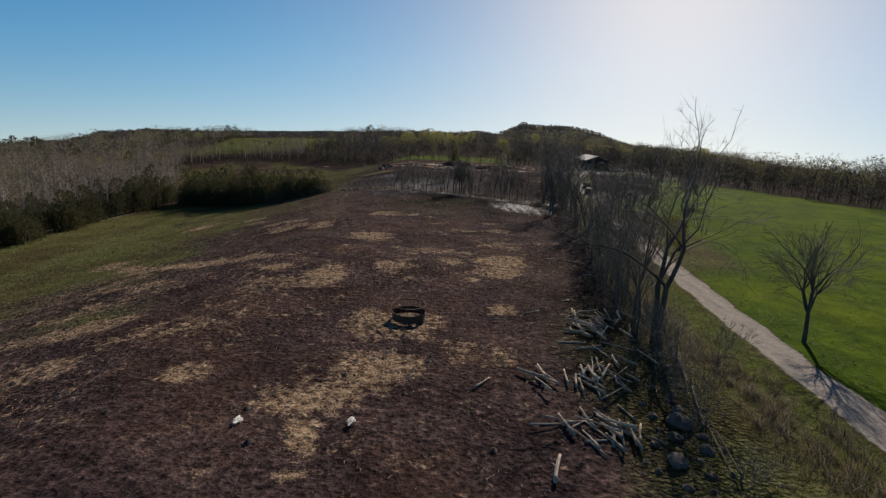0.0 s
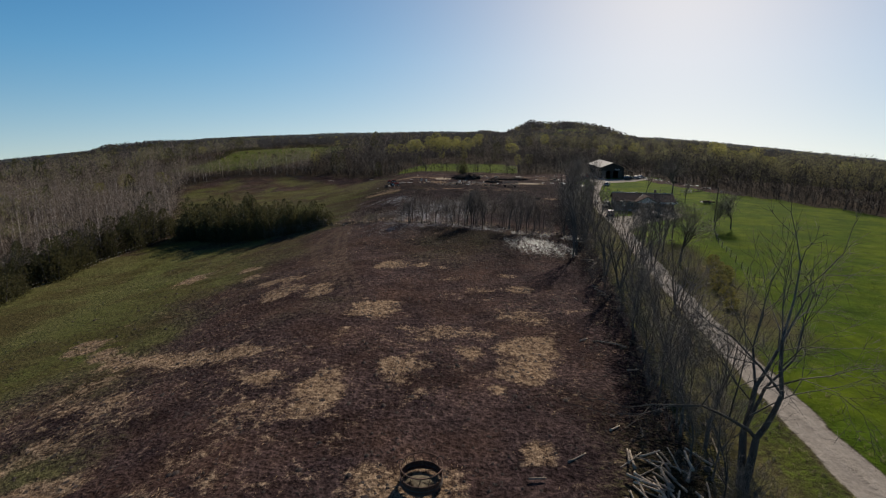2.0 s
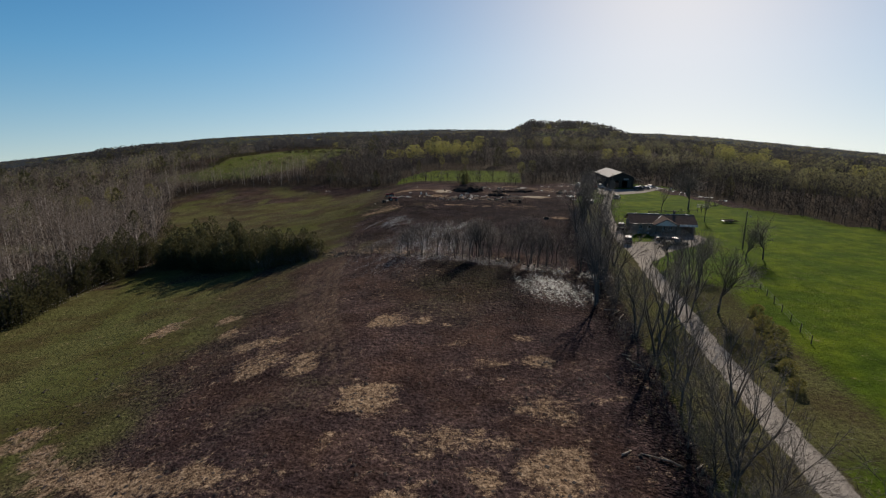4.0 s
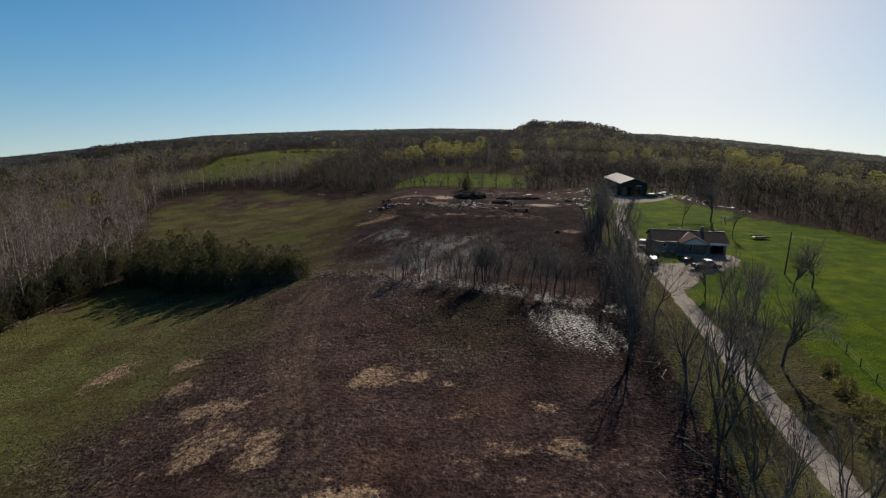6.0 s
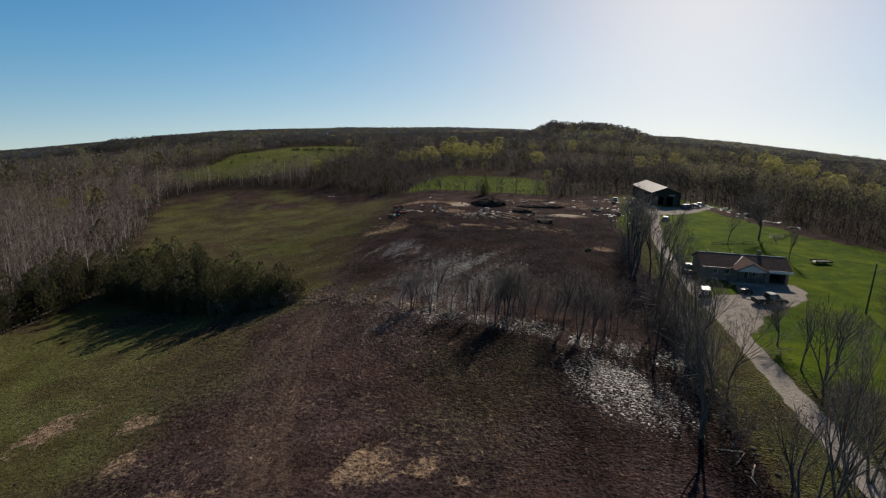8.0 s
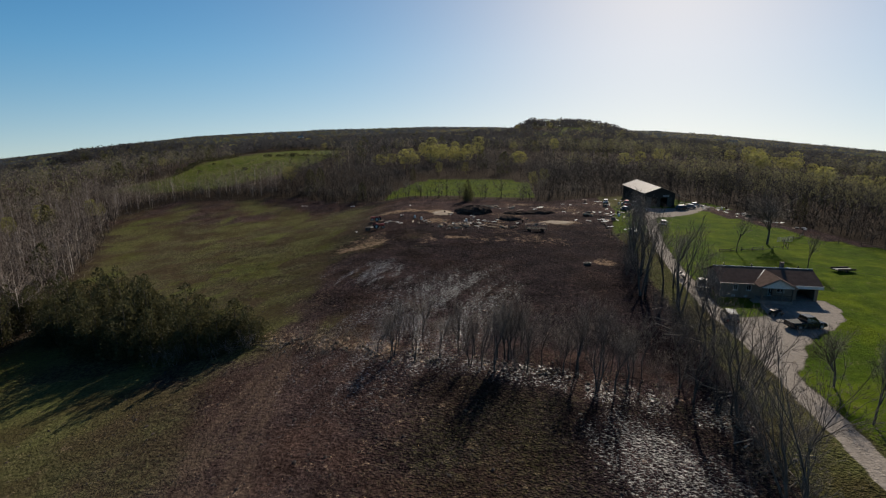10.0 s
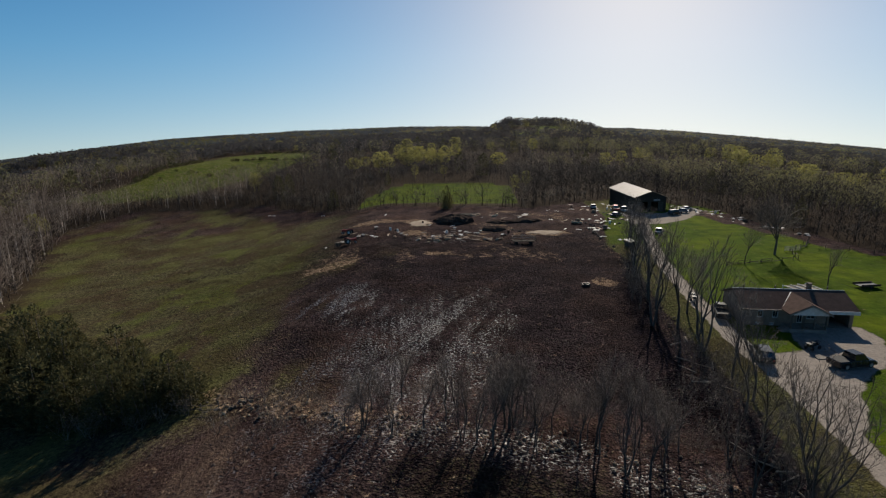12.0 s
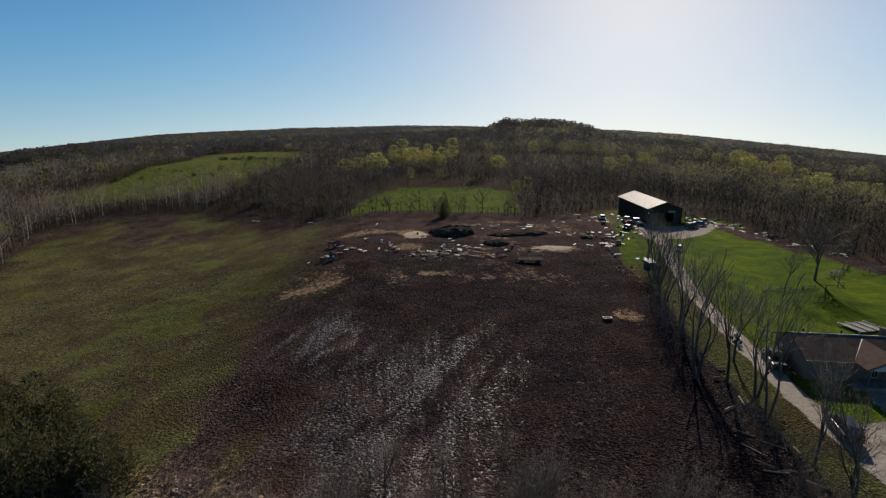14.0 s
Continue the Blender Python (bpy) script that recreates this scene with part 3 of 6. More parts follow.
    green = mixed(nt, maths(nt, "MULTIPLY", step(nt, maths(nt, "ADD", maths(nt, "MULTIPLY", ragged.outputs[0], 0.7), maths(nt, "MULTIPLY", fine.outputs[0], 0.3)), 0.46, 0.66), 0.2), green, mixed(nt, 0.5, olive, (0.085, 0.068, 0.030)))
    stone = ramp(nt, jit, [(0.35, (0.20, 0.170, 0.145)), (0.75, (0.42, 0.365, 0.315))])
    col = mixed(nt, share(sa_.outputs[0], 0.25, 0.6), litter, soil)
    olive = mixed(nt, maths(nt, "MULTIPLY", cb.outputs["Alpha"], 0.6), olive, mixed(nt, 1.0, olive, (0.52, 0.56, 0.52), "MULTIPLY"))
    olive = mixed(nt, 0.5, olive, mixed(nt, 1.0, olive, hummock_shading, "MULTIPLY"))
    col = mixed(nt, share(sb_.outputs[0], 0.15, 0.85, 1.7), col, olive)
    col = mixed(nt, maths(nt, "MULTIPLY", share(ca.outputs["Alpha"], 0.2, 0.8, 0.7), 0.8), col, mixed(nt, jit, (0.055, 0.036, 0.027), (0.160, 0.108, 0.080)))
    col = mixed(nt, share(sa_.outputs[2], 0.25, 0.7, 0.9), col, green)
    torn = maths(nt, "ADD", sa_.outputs[1], maths(nt, "MULTIPLY", maths(nt, "SUBTRACT", ragged.outputs[0], 0.53), 2.1))
    col = mixed(nt, share(torn, 0.22, 0.85, 1.9), col, bed)
    col = mixed(nt, share(sb_.outputs[1], 0.35, 0.65, 0.6), col, stone)
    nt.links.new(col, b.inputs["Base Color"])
    rows = nt.nodes.new("ShaderNodeMapping")
    rows.inputs["Rotation"].default_value, rows.inputs["Scale"].default_value = (0, 0, radians(26.6)), (0.75, 0.07, 1.0)
    nt.links.new(nt.nodes.new("ShaderNodeTexCoord").outputs["Object"], rows.inputs[0])
    furrow = nt.nodes.new("ShaderNodeTexNoise")
    furrow.inputs["Scale"].default_value, furrow.inputs["Detail"].default_value = 1.0, 3.0
    nt.links.new(rows.outputs[0], furrow.inputs["Vector"])
    soak = maths(nt, "ADD", maths(nt, "MULTIPLY", maths(nt, "SUBTRACT", furrow.outputs[0], 0.5), 1.0), maths(nt, "MULTIPLY_ADD", hollow, 1.5, 0.06))
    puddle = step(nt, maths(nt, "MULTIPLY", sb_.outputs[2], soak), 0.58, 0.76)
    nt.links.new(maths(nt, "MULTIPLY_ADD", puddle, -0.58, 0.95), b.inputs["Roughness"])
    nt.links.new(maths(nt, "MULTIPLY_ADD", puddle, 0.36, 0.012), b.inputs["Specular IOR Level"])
    h = maths(nt, "ADD", mid.outputs[0], maths(nt, "MULTIPLY", fine.outputs[0], 0.5))
    h = maths(nt, "ADD", h, maths(nt, "MULTIPLY", hoof.outputs["Distance"], maths(nt, "MULTIPLY_ADD", sa_.outputs[0], 0.35, 0.15)))
    h = maths(nt, "SUBTRACT", h, maths(nt, "MULTIPLY", hollow, maths(nt, "MULTIPLY_ADD", cb.outputs["Alpha"], 1.3, 0.1)))
    h = maths(nt, "MULTIPLY", h, maths(nt, "MULTIPLY_ADD", puddle, -0.25, 1.0))
    h = maths(nt, "MULTIPLY", h, maths(nt, "MULTIPLY_ADD", sb_.outputs[1], -0.9, 1.0))
    h = maths(nt, "MULTIPLY", h, maths(nt, "MULTIPLY_ADD", sa_.outputs[2], -0.6, 1.0))
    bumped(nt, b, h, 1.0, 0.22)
    return m


ground = build_ground()

# ---------------------------------------------------------------- trees


def tubes(segments, sides):
    """Arrays of verts and quads for tapered tubes: rows of p0, p1, r0, r1."""
    s = np.array(segments, float)
    p0, p1, r0, r1 = s[:, 0:3], s[:, 3:6], s[:, 6], s[:, 7]
    d = p1 - p0
    d /= np.linalg.norm(d, axis=1, keepdims=True) + 1e-9
    ref = np.where(np.abs(d[:, 2:3]) > 0.9, np.array([[1.0, 0, 0]]), np.array([[0, 0, 1.0]]))
    u = np.cross(d, ref)
    u /= np.linalg.norm(u, axis=1, keepdims=True) + 1e-9
    w = np.cross(d, u)
    ang = np.arange(sides) * 2 * math.pi / sides
    ring = u[:, None, :] * np.cos(ang)[None, :, None] + w[:, None, :] * np.sin(ang)[None, :, None]
    v = np.concatenate([p0[:, None, :] + ring * r0[:, None, None], p1[:, None, :] + ring * r1[:, None, None]], 1)
    base = (np.arange(len(s)) * 2 * sides)[:, None]
    k = np.arange(sides)
    quad = np.stack([k, (k + 1) % sides, sides + (k + 1) % sides, sides + k], -1)
    f = base[:, :, None] + quad[None]
    return v.reshape(-1, 3), f.reshape(-1, 4)


def spikes(starts, ends, radii):
    """Three-sided slivers from a foot to a point: the cheap twig."""
    p0, p1, r = np.asarray(starts), np.asarray(ends), np.asarray(radii)
    d = p1 - p0
    d = d / (np.linalg.norm(d, axis=1, keepdims=True) + 1e-9)
    ref = np.where(np.abs(d[:, 2:3]) > 0.9, np.array([[1.0, 0, 0]]), np.array([[0, 0, 1.0]]))
    u = np.cross(d, ref)
    u /= np.linalg.norm(u, axis=1, keepdims=True) + 1e-9
    w = np.cross(d, u)
    rows = [p0 + r[:, None] * (u * math.cos(a) + w * math.sin(a)) for a in (0, 2.094, 4.189)] + [p1]
    v = np.stack(rows, 1)
    f = (np.arange(len(p0)) * 4)[:, None, None] + np.array([[0, 1, 3], [1, 2, 3], [2, 0, 3]])[None]
    return v.reshape(-1, 3), f.reshape(-1, 3)


def grow(rng, height, stems=1, spread=34, levels=7, trunk=0.26, thick=0.017, splay=0.3, lift=0.05, arms=2):
    """Wood of one bare tree that forks again and again: thick segments and thin segments. spread: degrees between fork and stem."""
    heavy, light = [], []

    def turned(d, degrees):
        side = Vector((rng.gauss(0, 1), rng.gauss(0, 1), rng.gauss(0, 1))).cross(d).normalized()
        return (d * math.cos(radians(degrees)) + side * math.sin(radians(degrees))).normalized()

    def shoot(p, d, length, r, level):
        bits = 3 if level < 2 else 2 if level < 3 else 1
        for k in range(bits):
            d = (turned(d, abs(rng.gauss(0, 5.5 if level else 2.5))) + Vector((0, 0, lift if level else 0.02))).normalized()
            q = p + d * (length / bits)
            ra, rb = r * (1 - 0.25 * k / bits), r * (1 - 0.25 * (k + 1) / bits)
            (heavy if level < 3 else light).append((*p, *q, ra, rb))
            p = q
            if 1 <= level < levels - 1 and rng.random() < 0.38:
                shoot(p, turned(d, rng.uniform(35, 65)), length * rng.uniform(0.4, 0.65), rb * 0.42, min(level + 2, levels))
        if level >= levels:
            return
        shoot(p, turned(d, spread * rng.uniform(0.2, 0.7)), length * rng.uniform(0.78, 0.92), r * 0.68, level + 1)
        for _ in range(arms if level < 2 else 1 if rng.random() < 0.72 or level > 3 else 2):
            shoot(p, turned(d, spread * rng.uniform(0.8, 1.5)), length * rng.uniform(0.6, 0.85), r * 0.47, level + 1)

    for i in range(stems):
        a = 6.283 * i / stems + rng.random()
        lean = 0.02 if stems == 1 else rng.uniform(0.4, 1.0) * splay
        shoot(Vector((0.14 * math.cos(a), 0.14 * math.sin(a), -0.15)), Vector((lean * math.cos(a), lean * math.sin(a), 1.0)).normalized(),
              height * trunk * rng.uniform(0.85, 1.05), height * thick / (1 if stems == 1 else 1.3), 0)
    top = max(s[5] for s in light)
    k = height / top
    return [tuple(v * k for v in s) for s in heavy], [(*[v * k for v in s[:6]], max(s[6] * k, 0.006), max(s[7] * k, 0.005)) for s in light]


def bare_tree(name, seed, height, label, category="tree", mat=None, twig_mat=None, fine=2.0, **style):
    rng = random.Random(seed)
    heavy, light = grow(rng, height, **style)
    root = tagged(new(name), label, category)
    v, f = tubes(heavy, 5)
    me = fast_mesh("trunk", v, f)
    me.materials.append(mat or BARK)
    ob = new("trunk", me)
    ob.parent = root
    tips = np.array(light)
    v1, f1 = tubes(light, 3)
    # fine twigs along the thin wood
    rr = np.random.RandomState(seed)
    n = len(tips)
    pick = rr.randint(0, n, int(n * fine))
    start = tips[pick, 3:6] * 0.6 + tips[pick, 0:3] * 0.4
    way = tips[pick, 3:6] - tips[pick, 0:3]
    way = way / (np.linalg.norm(way, axis=1, keepdims=True) + 1e-9) + rr.normal(0, 0.55, (len(pick), 3))
    end = start + way * rr.uniform(0.3, 0.75, (len(pick), 1)) * (height / 12)
    v2, f2 = spikes(start, end, np.full(len(pick), 0.008))
    quads = np.concatenate([f1[:, [0, 1, 2]], f1[:, [0, 2, 3]]])
    me = fast_mesh("crown", np.concatenate([v1, v2]), np.concatenate([quads, f2 + len(v1)]))
    me.materials.append(twig_mat or TWIG)
    ob = new("crown", me)
    ob.parent = root
    tagged(ob, "bare grey twigs")
    return root


def join(templates, rows):
    """One set of arrays from copies of templates: rows of which, x, y, z, turn, width, height."""
    rows = np.asarray(rows, float)
    vs, fs, base = [], [], 0
    for t, (v, f) in enumerate(templates):
        r = rows[rows[:, 0] == t]
        if not len(r):
            continue
        c, s = np.cos(r[:, 4])[:, None], np.sin(r[:, 4])[:, None]
        x = (v[None, :, 0] * c - v[None, :, 1] * s) * r[:, 5:6] + r[:, 1:2]
        y = (v[None, :, 0] * s + v[None, :, 1] * c) * r[:, 5:6] + r[:, 2:3]
        z = v[None, :, 2] * r[:, 6:7] + r[:, 3:4]
        vs.append(np.stack([x, y, z], -1).reshape(-1, 3))
        fs.append((f[None] + (np.arange(len(r)) * len(v))[:, None, None] + base).reshape(-1, f.shape[1]))
        base += len(r) * len(v)
    return np.concatenate(vs), np.concatenate(fs)


def stuff(name, templates, rows, mat, label, category):
    v, f = join(templates, rows)
    me = fast_mesh(name, v, f)
    me.materials.append(mat)
    return tagged(new(name, me), label, category, kind="stuff")


def plume(seed, limbs, twigs, wide, full=0.36):
    """A unit bare tree, 1 high: a stem, rising limbs and an egg-shaped haze of thin twigs."""
    r = np.random.RandomState(seed)
    a, h0 = r.uniform(0, 6.283, limbs), r.uniform(0.22, 0.62, limbs)
    reach = full * r.uniform(0.45, 0.95, limbs) * (1.2 - 0.7 * h0)
    start = np.stack([0 * a, 0 * a, h0], -1)
    end = np.stack([np.cos(a) * reach, np.sin(a) * reach, np.minimum(h0 + r.uniform(0.2, 0.38, limbs), 0.93)], -1)
    h, b = 0.24 + 0.76 * r.uniform(0, 1, twigs) ** 0.8, r.uniform(0, 6.283, twigs)
    egg = full * np.sqrt(np.clip(1 - ((h - 0.58) / 0.44) ** 2, 0.03, 1)) * (1 + 0.25 * np.sin(3 * b + seed))
    rad = egg * np.sqrt(r.uniform(0.04, 1, twigs))
    s2 = np.stack([np.cos(b) * rad, np.sin(b) * rad, h - 0.08], -1)
    e2 = s2 + np.stack([np.cos(b) * 0.05 + r.normal(0, 0.03, twigs), np.sin(b) * 0.05 + r.normal(0, 0.03, twigs), r.uniform(0.04, 0.14, twigs)], -1)
    stem = spikes(np.array([[0, 0, -0.02]]), np.array([[0.012, 0, 0.93]]), np.array([wide * 1.5]))
    v, f = spikes(np.vstack([start, s2]), np.vstack([end, e2]), np.append(np.full(limbs, wide * 1.1), np.full(twigs, wide * 0.9)))
    return stem, (v, f)


def whole(pieces):
    (v0, f0), (v1, f1) = pieces
    return np.concatenate([v0, v1]), np.concatenate([f0, f1 + len(v0)])


def leafy(seed, leaves, size, pointed=0.0):
    """A unit crown of loose small leaf clumps, 1 high, with an uneven outline and gaps. pointed: 1 for a conifer."""
    r = np.random.RandomState(seed)
    h = r.uniform(0.01 if pointed else 0.3, 1.0, leaves) ** (1.15 if pointed else 1)
    a = r.uniform(0, 6.283, leaves)
    lobes = 1 + 0.34 * np.sin(3 * a + seed) * np.sin(4.5 * h + seed) + 0.12 * np.sin(7 * a + 5 * h * seed)
    if pointed:
        rad = 0.34 * np.clip(1 - h ** 1.9, 0, 1) ** 0.6 * (1 - 0.15 * np.exp(-h * 12)) * lobes * np.sqrt(r.uniform(0.25, 1, leaves))
    else:
        rad = 0.34 * np.sqrt(np.clip(1 - ((h - 0.62) / 0.40) ** 2, 0.02, 1)) * lobes * np.sqrt(r.uniform(0.1, 1, leaves))
    c = np.stack([np.cos(a) * rad, np.sin(a) * rad, h], -1)
    d = np.stack([np.cos(a), np.sin(a), np.full(leaves, 0.75 if pointed else 0.4)], -1) + r.normal(0, 0.4, (leaves, 3))
    d /= np.linalg.norm(d, axis=1, keepdims=True)
    t = np.cross(d, r.normal(0, 1, (leaves, 3)))
    t /= np.linalg.norm(t, axis=1, keepdims=True)
    q = np.cross(d, t)
    s = size * r.uniform(0.6, 1.4, (leaves, 1))
    v = np.stack([c - t * s * 0.5, c + t * s * 0.5 + q * s * 0.2, c + d * s * 1.5], 1).reshape(-1, 3)
    f = (np.arange(leaves) * 3)[:, None, None] + np.array([[0, 1, 2]])[None]
    v2, f2 = spikes(np.array([[0, 0, -0.02]]), np.array([[0, 0, 0.9]]), np.array([0.018]))
    return np.concatenate([v, v2]), np.concatenate([f.reshape(-1, 3), f2 + len(v)])


def wooded(x, y):
    return ~(inside(FARM, x, y) | inside(MEADOW, x, y) | inside(HILL_FIELD, x, y) | inside(CLEARING, x, y)
             | inside(KNOLL_FIELD, x, y) | inside(EAST_FIELD, x, y))


def scatter(seed, step_m, x0, x1, y0, y1):
    r = np.random.RandomState(seed)
    gx, gy = np.meshgrid(np.arange(x0, x1, step_m), np.arange(y0, y1, step_m))
    x = gx.ravel() + r.uniform(-0.5, 0.5, gx.size) * step_m * 0.95
    y = gy.ravel() + r.uniform(-0.5, 0.5, gx.size) * step_m * 0.95
    return x, y, r


def in_view(x, y, margin=6):
    az = np.degrees(np.arctan2(x, np.maximum(y + 25, 1)))
    return (np.abs(az) < 42 + margin) & (y > -20)


def build_woods():
    near = [plume(i, 8, 74, 0.0042) for i in range(7)]
    near_bare = [whole(p) for p in near]
    mid_bare = [whole(plume(30 + i, 5, 40, 0.0066)) for i in range(6)]
    far_bare = [leafy(20 + i, 60, 0.10) for i in range(6)]
    budding_near = [leafy(60 + i, 420, 0.034) for i in range(4)]
    edge_depth = 330
    # nearer woods
    x, y, r = scatter(1, 5.0, -330, 330, -10, 460)
    rad = np.hypot(x, y - 60)
    keep = wooded(x, y) & in_view(x, y) & (rad < edge_depth)
    x, y = x[keep], y[keep]
    tone = fbm(x / 40, y / 40, 3, 21)
    kind = r.uniform(0, 1, len(x))
    h = r.uniform(6.0, 13.5, len(x)) * (0.8 + 0.4 * fbm(x / 30, y / 30, 2, 9))
    low = (x < -86) & (y < 118)
    h = np.where(low, h * 0.5, h)
    z = land(x, y) - 0.1

    def rows(sel, kinds, wide):
        n = int(sel.sum())
        return np.stack([r.randint(0, kinds, n), x[sel], y[sel], z[sel], r.uniform(0, 6.28, n), h[sel] * wide * r.uniform(0.8, 1.25, n), h[sel]], -1)

    green = kind < 0.014
    birchy = (x < -90) & (y > 120) & (kind > 0.10) & ~green
    deep = off_line([*FARM, FARM[0]], x, y)
    olive = ~green & ~birchy & (deep > 36) & (((x > 110) & (kind < 0.22 + 0.45 * smooth(0.45, 0.62, tone))) | ((x < -90) & (kind < 0.08)))
    budding = (tone > 0.66) & (kind < 0.10) & ~green & ~olive & ~birchy & (y > 260)
    bare = ~(green | budding | birchy | olive)
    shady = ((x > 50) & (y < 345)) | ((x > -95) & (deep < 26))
    stuff("shaded_bare_wood", near_bare, rows(bare & shady, 7, 1.15), WOOD_SHADED, "leafless wood behind the lawn and barn, shade painted into its tones", "woods")
    stuff("nearer_bare_wood", near_bare, rows(bare & ~shady, 7, 1.05), WOOD_FAR, "grey-brown leafless wood round the pasture", "woods")
    birches = rows(birchy, 7, 1.25)
    stuff("birch_stems", [p[0] for p in near], birches, BIRCH, "pale straight birch stems in the leafless wood", "woods")
    stuff("birch_twigs", [p[1] for p in near], birches, BIRCH_TWIG, "hazy tan twigs of the birch wood", "woods")
    stuff("olive_wood", [leafy(64 + i, 170, 0.030) for i in range(4)], rows(olive, 4, 1.0), OLIVE_BUD, "greyish olive trees just breaking bud", "woods")
    stuff("scattered_conifers", [leafy(40 + i, 520, 0.045, 1.0) for i in range(4)], rows(green, 4, 0.8), CEDAR, "dark green conifers among bare trees", "woods")
    stuff("nearer_budding_wood", budding_near, rows(budding, 4, 0.9), BUD, "trees in yellow-green first leaf", "woods")
    # low growth that closes the edge of the woods
    x, y, r = scatter(6, 2.9, -180, 150, 60, 360)
    d = off_line([*FARM, FARM[0]], x, y)
    keep = wooded(x, y) & in_view(x, y) & (d < 13)
    x, y = x[keep], y[keep]
    h = r.uniform(2.0, 6.0, len(x))
    z = land(x, y) - 0.1
    stuff("wood_edge_brush", [whole(plume(50 + i, 8, 24, 0.008)) for i in range(4)], rows(h > 0, 4, 1.7), WOOD_SHADED, "tangled leafless growth along the wood's edge", "brush")
    # far woods, thinning out with distance
    for seed, step_m, r0, r1, big in ((2, 7.2, edge_depth, 560, 1.1), (3, 11.0, 560, 1150, 1.25), (4, 27.0, 1150, 2300, 1.9), (5, 50.0, 2300, 4300, 3.4)):
        x, y, r = scatter(seed, step_m, -r1 * 0.82, r1 * 0.82, 120, r1 + 70)
        rad = np.hypot(x, y - 60)
        keep = wooded(x, y) & in_view(x, y, 3) & (rad >= r0) & (rad < r1)
        if r0 > 500:
            keep &= fbm(x / 210, y / 130, 3, 77) > (np.where((x > 80) & (x < 330) & (y > 760), 0.0, 0.36) if r0 < 1000 else 0.40)
        x, y = x[keep], y[keep]
        tone, kind = fbm(x / 55, y / 55, 3, 21), r.uniform(0, 1, len(x))
        h = r.uniform(6.5, 13.0, len(x)) * (0.75 + 0.5 * fbm(x / 60, y / 60, 2, 9)) * (1 if r0 < 1000 else 0.8)
        z = land(x, y) - 0.3
        grove = sum(np.exp(-((x - gx) / a) ** 2 - ((y - gy) / b) ** 2) for gx, gy, a, b in ((-12, 436, 17, 22), (-34, 404, 12, 12), (4, 428, 10, 14), (104, 410, 7, 8), (142, 438, 14, 12), (166, 430, 16, 12), (206, 440, 16, 14), (222, 416, 14, 12), (240, 366, 34, 16)))
        budding = kind < 0.006 + 0.85 * np.minimum(grove, 1) * (0.4 + 0.6 * (tone > 0.5))
        olive = ~budding & (kind < 0.06 + 0.40 * smooth(60, 150, x) * smooth(0.42, 0.6, tone) + 0.14 * smooth(-90, -160, x) * smooth(0.40, 0.58, tone))
        green = ~budding & ~olive & (kind > 1 - 0.02 - 0.10 * (r0 > 500) * (fbm(x / 120, y / 70, 2, 33) > 0.58))
        tan = ~(budding | green | olive) & (r0 < 1000) & (r.uniform(0, 1, len(x)) < 0.55 * smooth(-70, -140, x) + 0.12)
        bare = ~(budding | green | olive | tan)
        name = {2: "middle", 3: "far", 4: "distant", 5: "horizon"}[seed]
        stuff(name + "_bare_wood", mid_bare if seed == 2 else far_bare, rows(bare, 6, (1.3 if seed == 2 else 0.95) * big), {2: WOOD_FAR, 3: WOOD_HAZE}.get(seed, WOOD_BLUE_HAZE), "grey-brown leafless woodland on rolling land", "woods")
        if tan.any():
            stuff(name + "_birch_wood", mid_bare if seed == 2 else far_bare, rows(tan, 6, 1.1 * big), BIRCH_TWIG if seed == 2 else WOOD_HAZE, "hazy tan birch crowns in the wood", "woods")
        stuff(name + "_olive_wood", [leafy(66 + i, 90 if seed == 2 else 48, 0.045 if seed == 2 else 0.085) for i in range(4)], rows(olive, 4, 1.0 * big), OLIVE_BUD, "greyish olive trees just breaking bud", "woods")
        stuff(name + "_budding_wood", [leafy(70 + i, 320, 0.05) for i in range(4)], rows(budding, 4, 1.0 * big), BUD, "trees in yellow-green first leaf", "woods")
        stuff(name + "_conifers", [leafy(80 + i, 120, 0.08, 1.0) for i in range(3)], rows(green, 3, 0.9 * big), CEDAR, "dark green conifers in the far wood", "woods")


build_woods()


def cedar(seed, height, width, spires=6, leaves=620):
    """A ragged cedar clump: several leafy spires of uneven height, close to the ground all round."""
    root = tagged(new("cedar_tree"), "dense dark green cedar at the edge of the pasture", "tree", "cedar hedge")
    rr, vs, fs, n, trunks = random.Random(seed), [], [], 0, []
    for k in range(spires):
        a, o = 6.283 * k / spires + rr.uniform(-0.5, 0.5), (0 if k == 0 else width * rr.uniform(0.16, 0.36))
        hh, ww = height * (1.0 if k == 0 else rr.uniform(0.5, 0.92)), width * rr.uniform(0.5, 0.72)
        px, py = o * math.cos(a), o * math.sin(a)
        v, f = leafy(seed * 10 + k, leaves, 0.032, 1.0)
        vs.append(v * np.array([ww / 0.66, ww / 0.66, hh]) + np.array([px, py, 0]))
        fs.append(f + n)
        n += len(v)
        trunks.append((px * 0.6, py * 0.6, -0.3, px, py, hh * 0.85, 0.12, 0.02))
    me = fast_mesh("crown", np.concatenate(vs), np.concatenate(fs))
    me.materials.append(CEDAR)
    ob = new("crown", me)
    ob.parent = root
    v, f = tubes(trunks, 6)
    me = fast_mesh("trunk", v, f)
    me.materials.append(BARK)
    ob = new("trunk", me)
    ob.parent = root
    return root


def place(proto, x, y, turn=0.0, size=1.0, dz=0.0):
    ob = copy_thing(proto, pose(x, y, ground_z(x, y) + dz, 0, 0, turn))
    ob.scale = (size, size, size)
    return ob


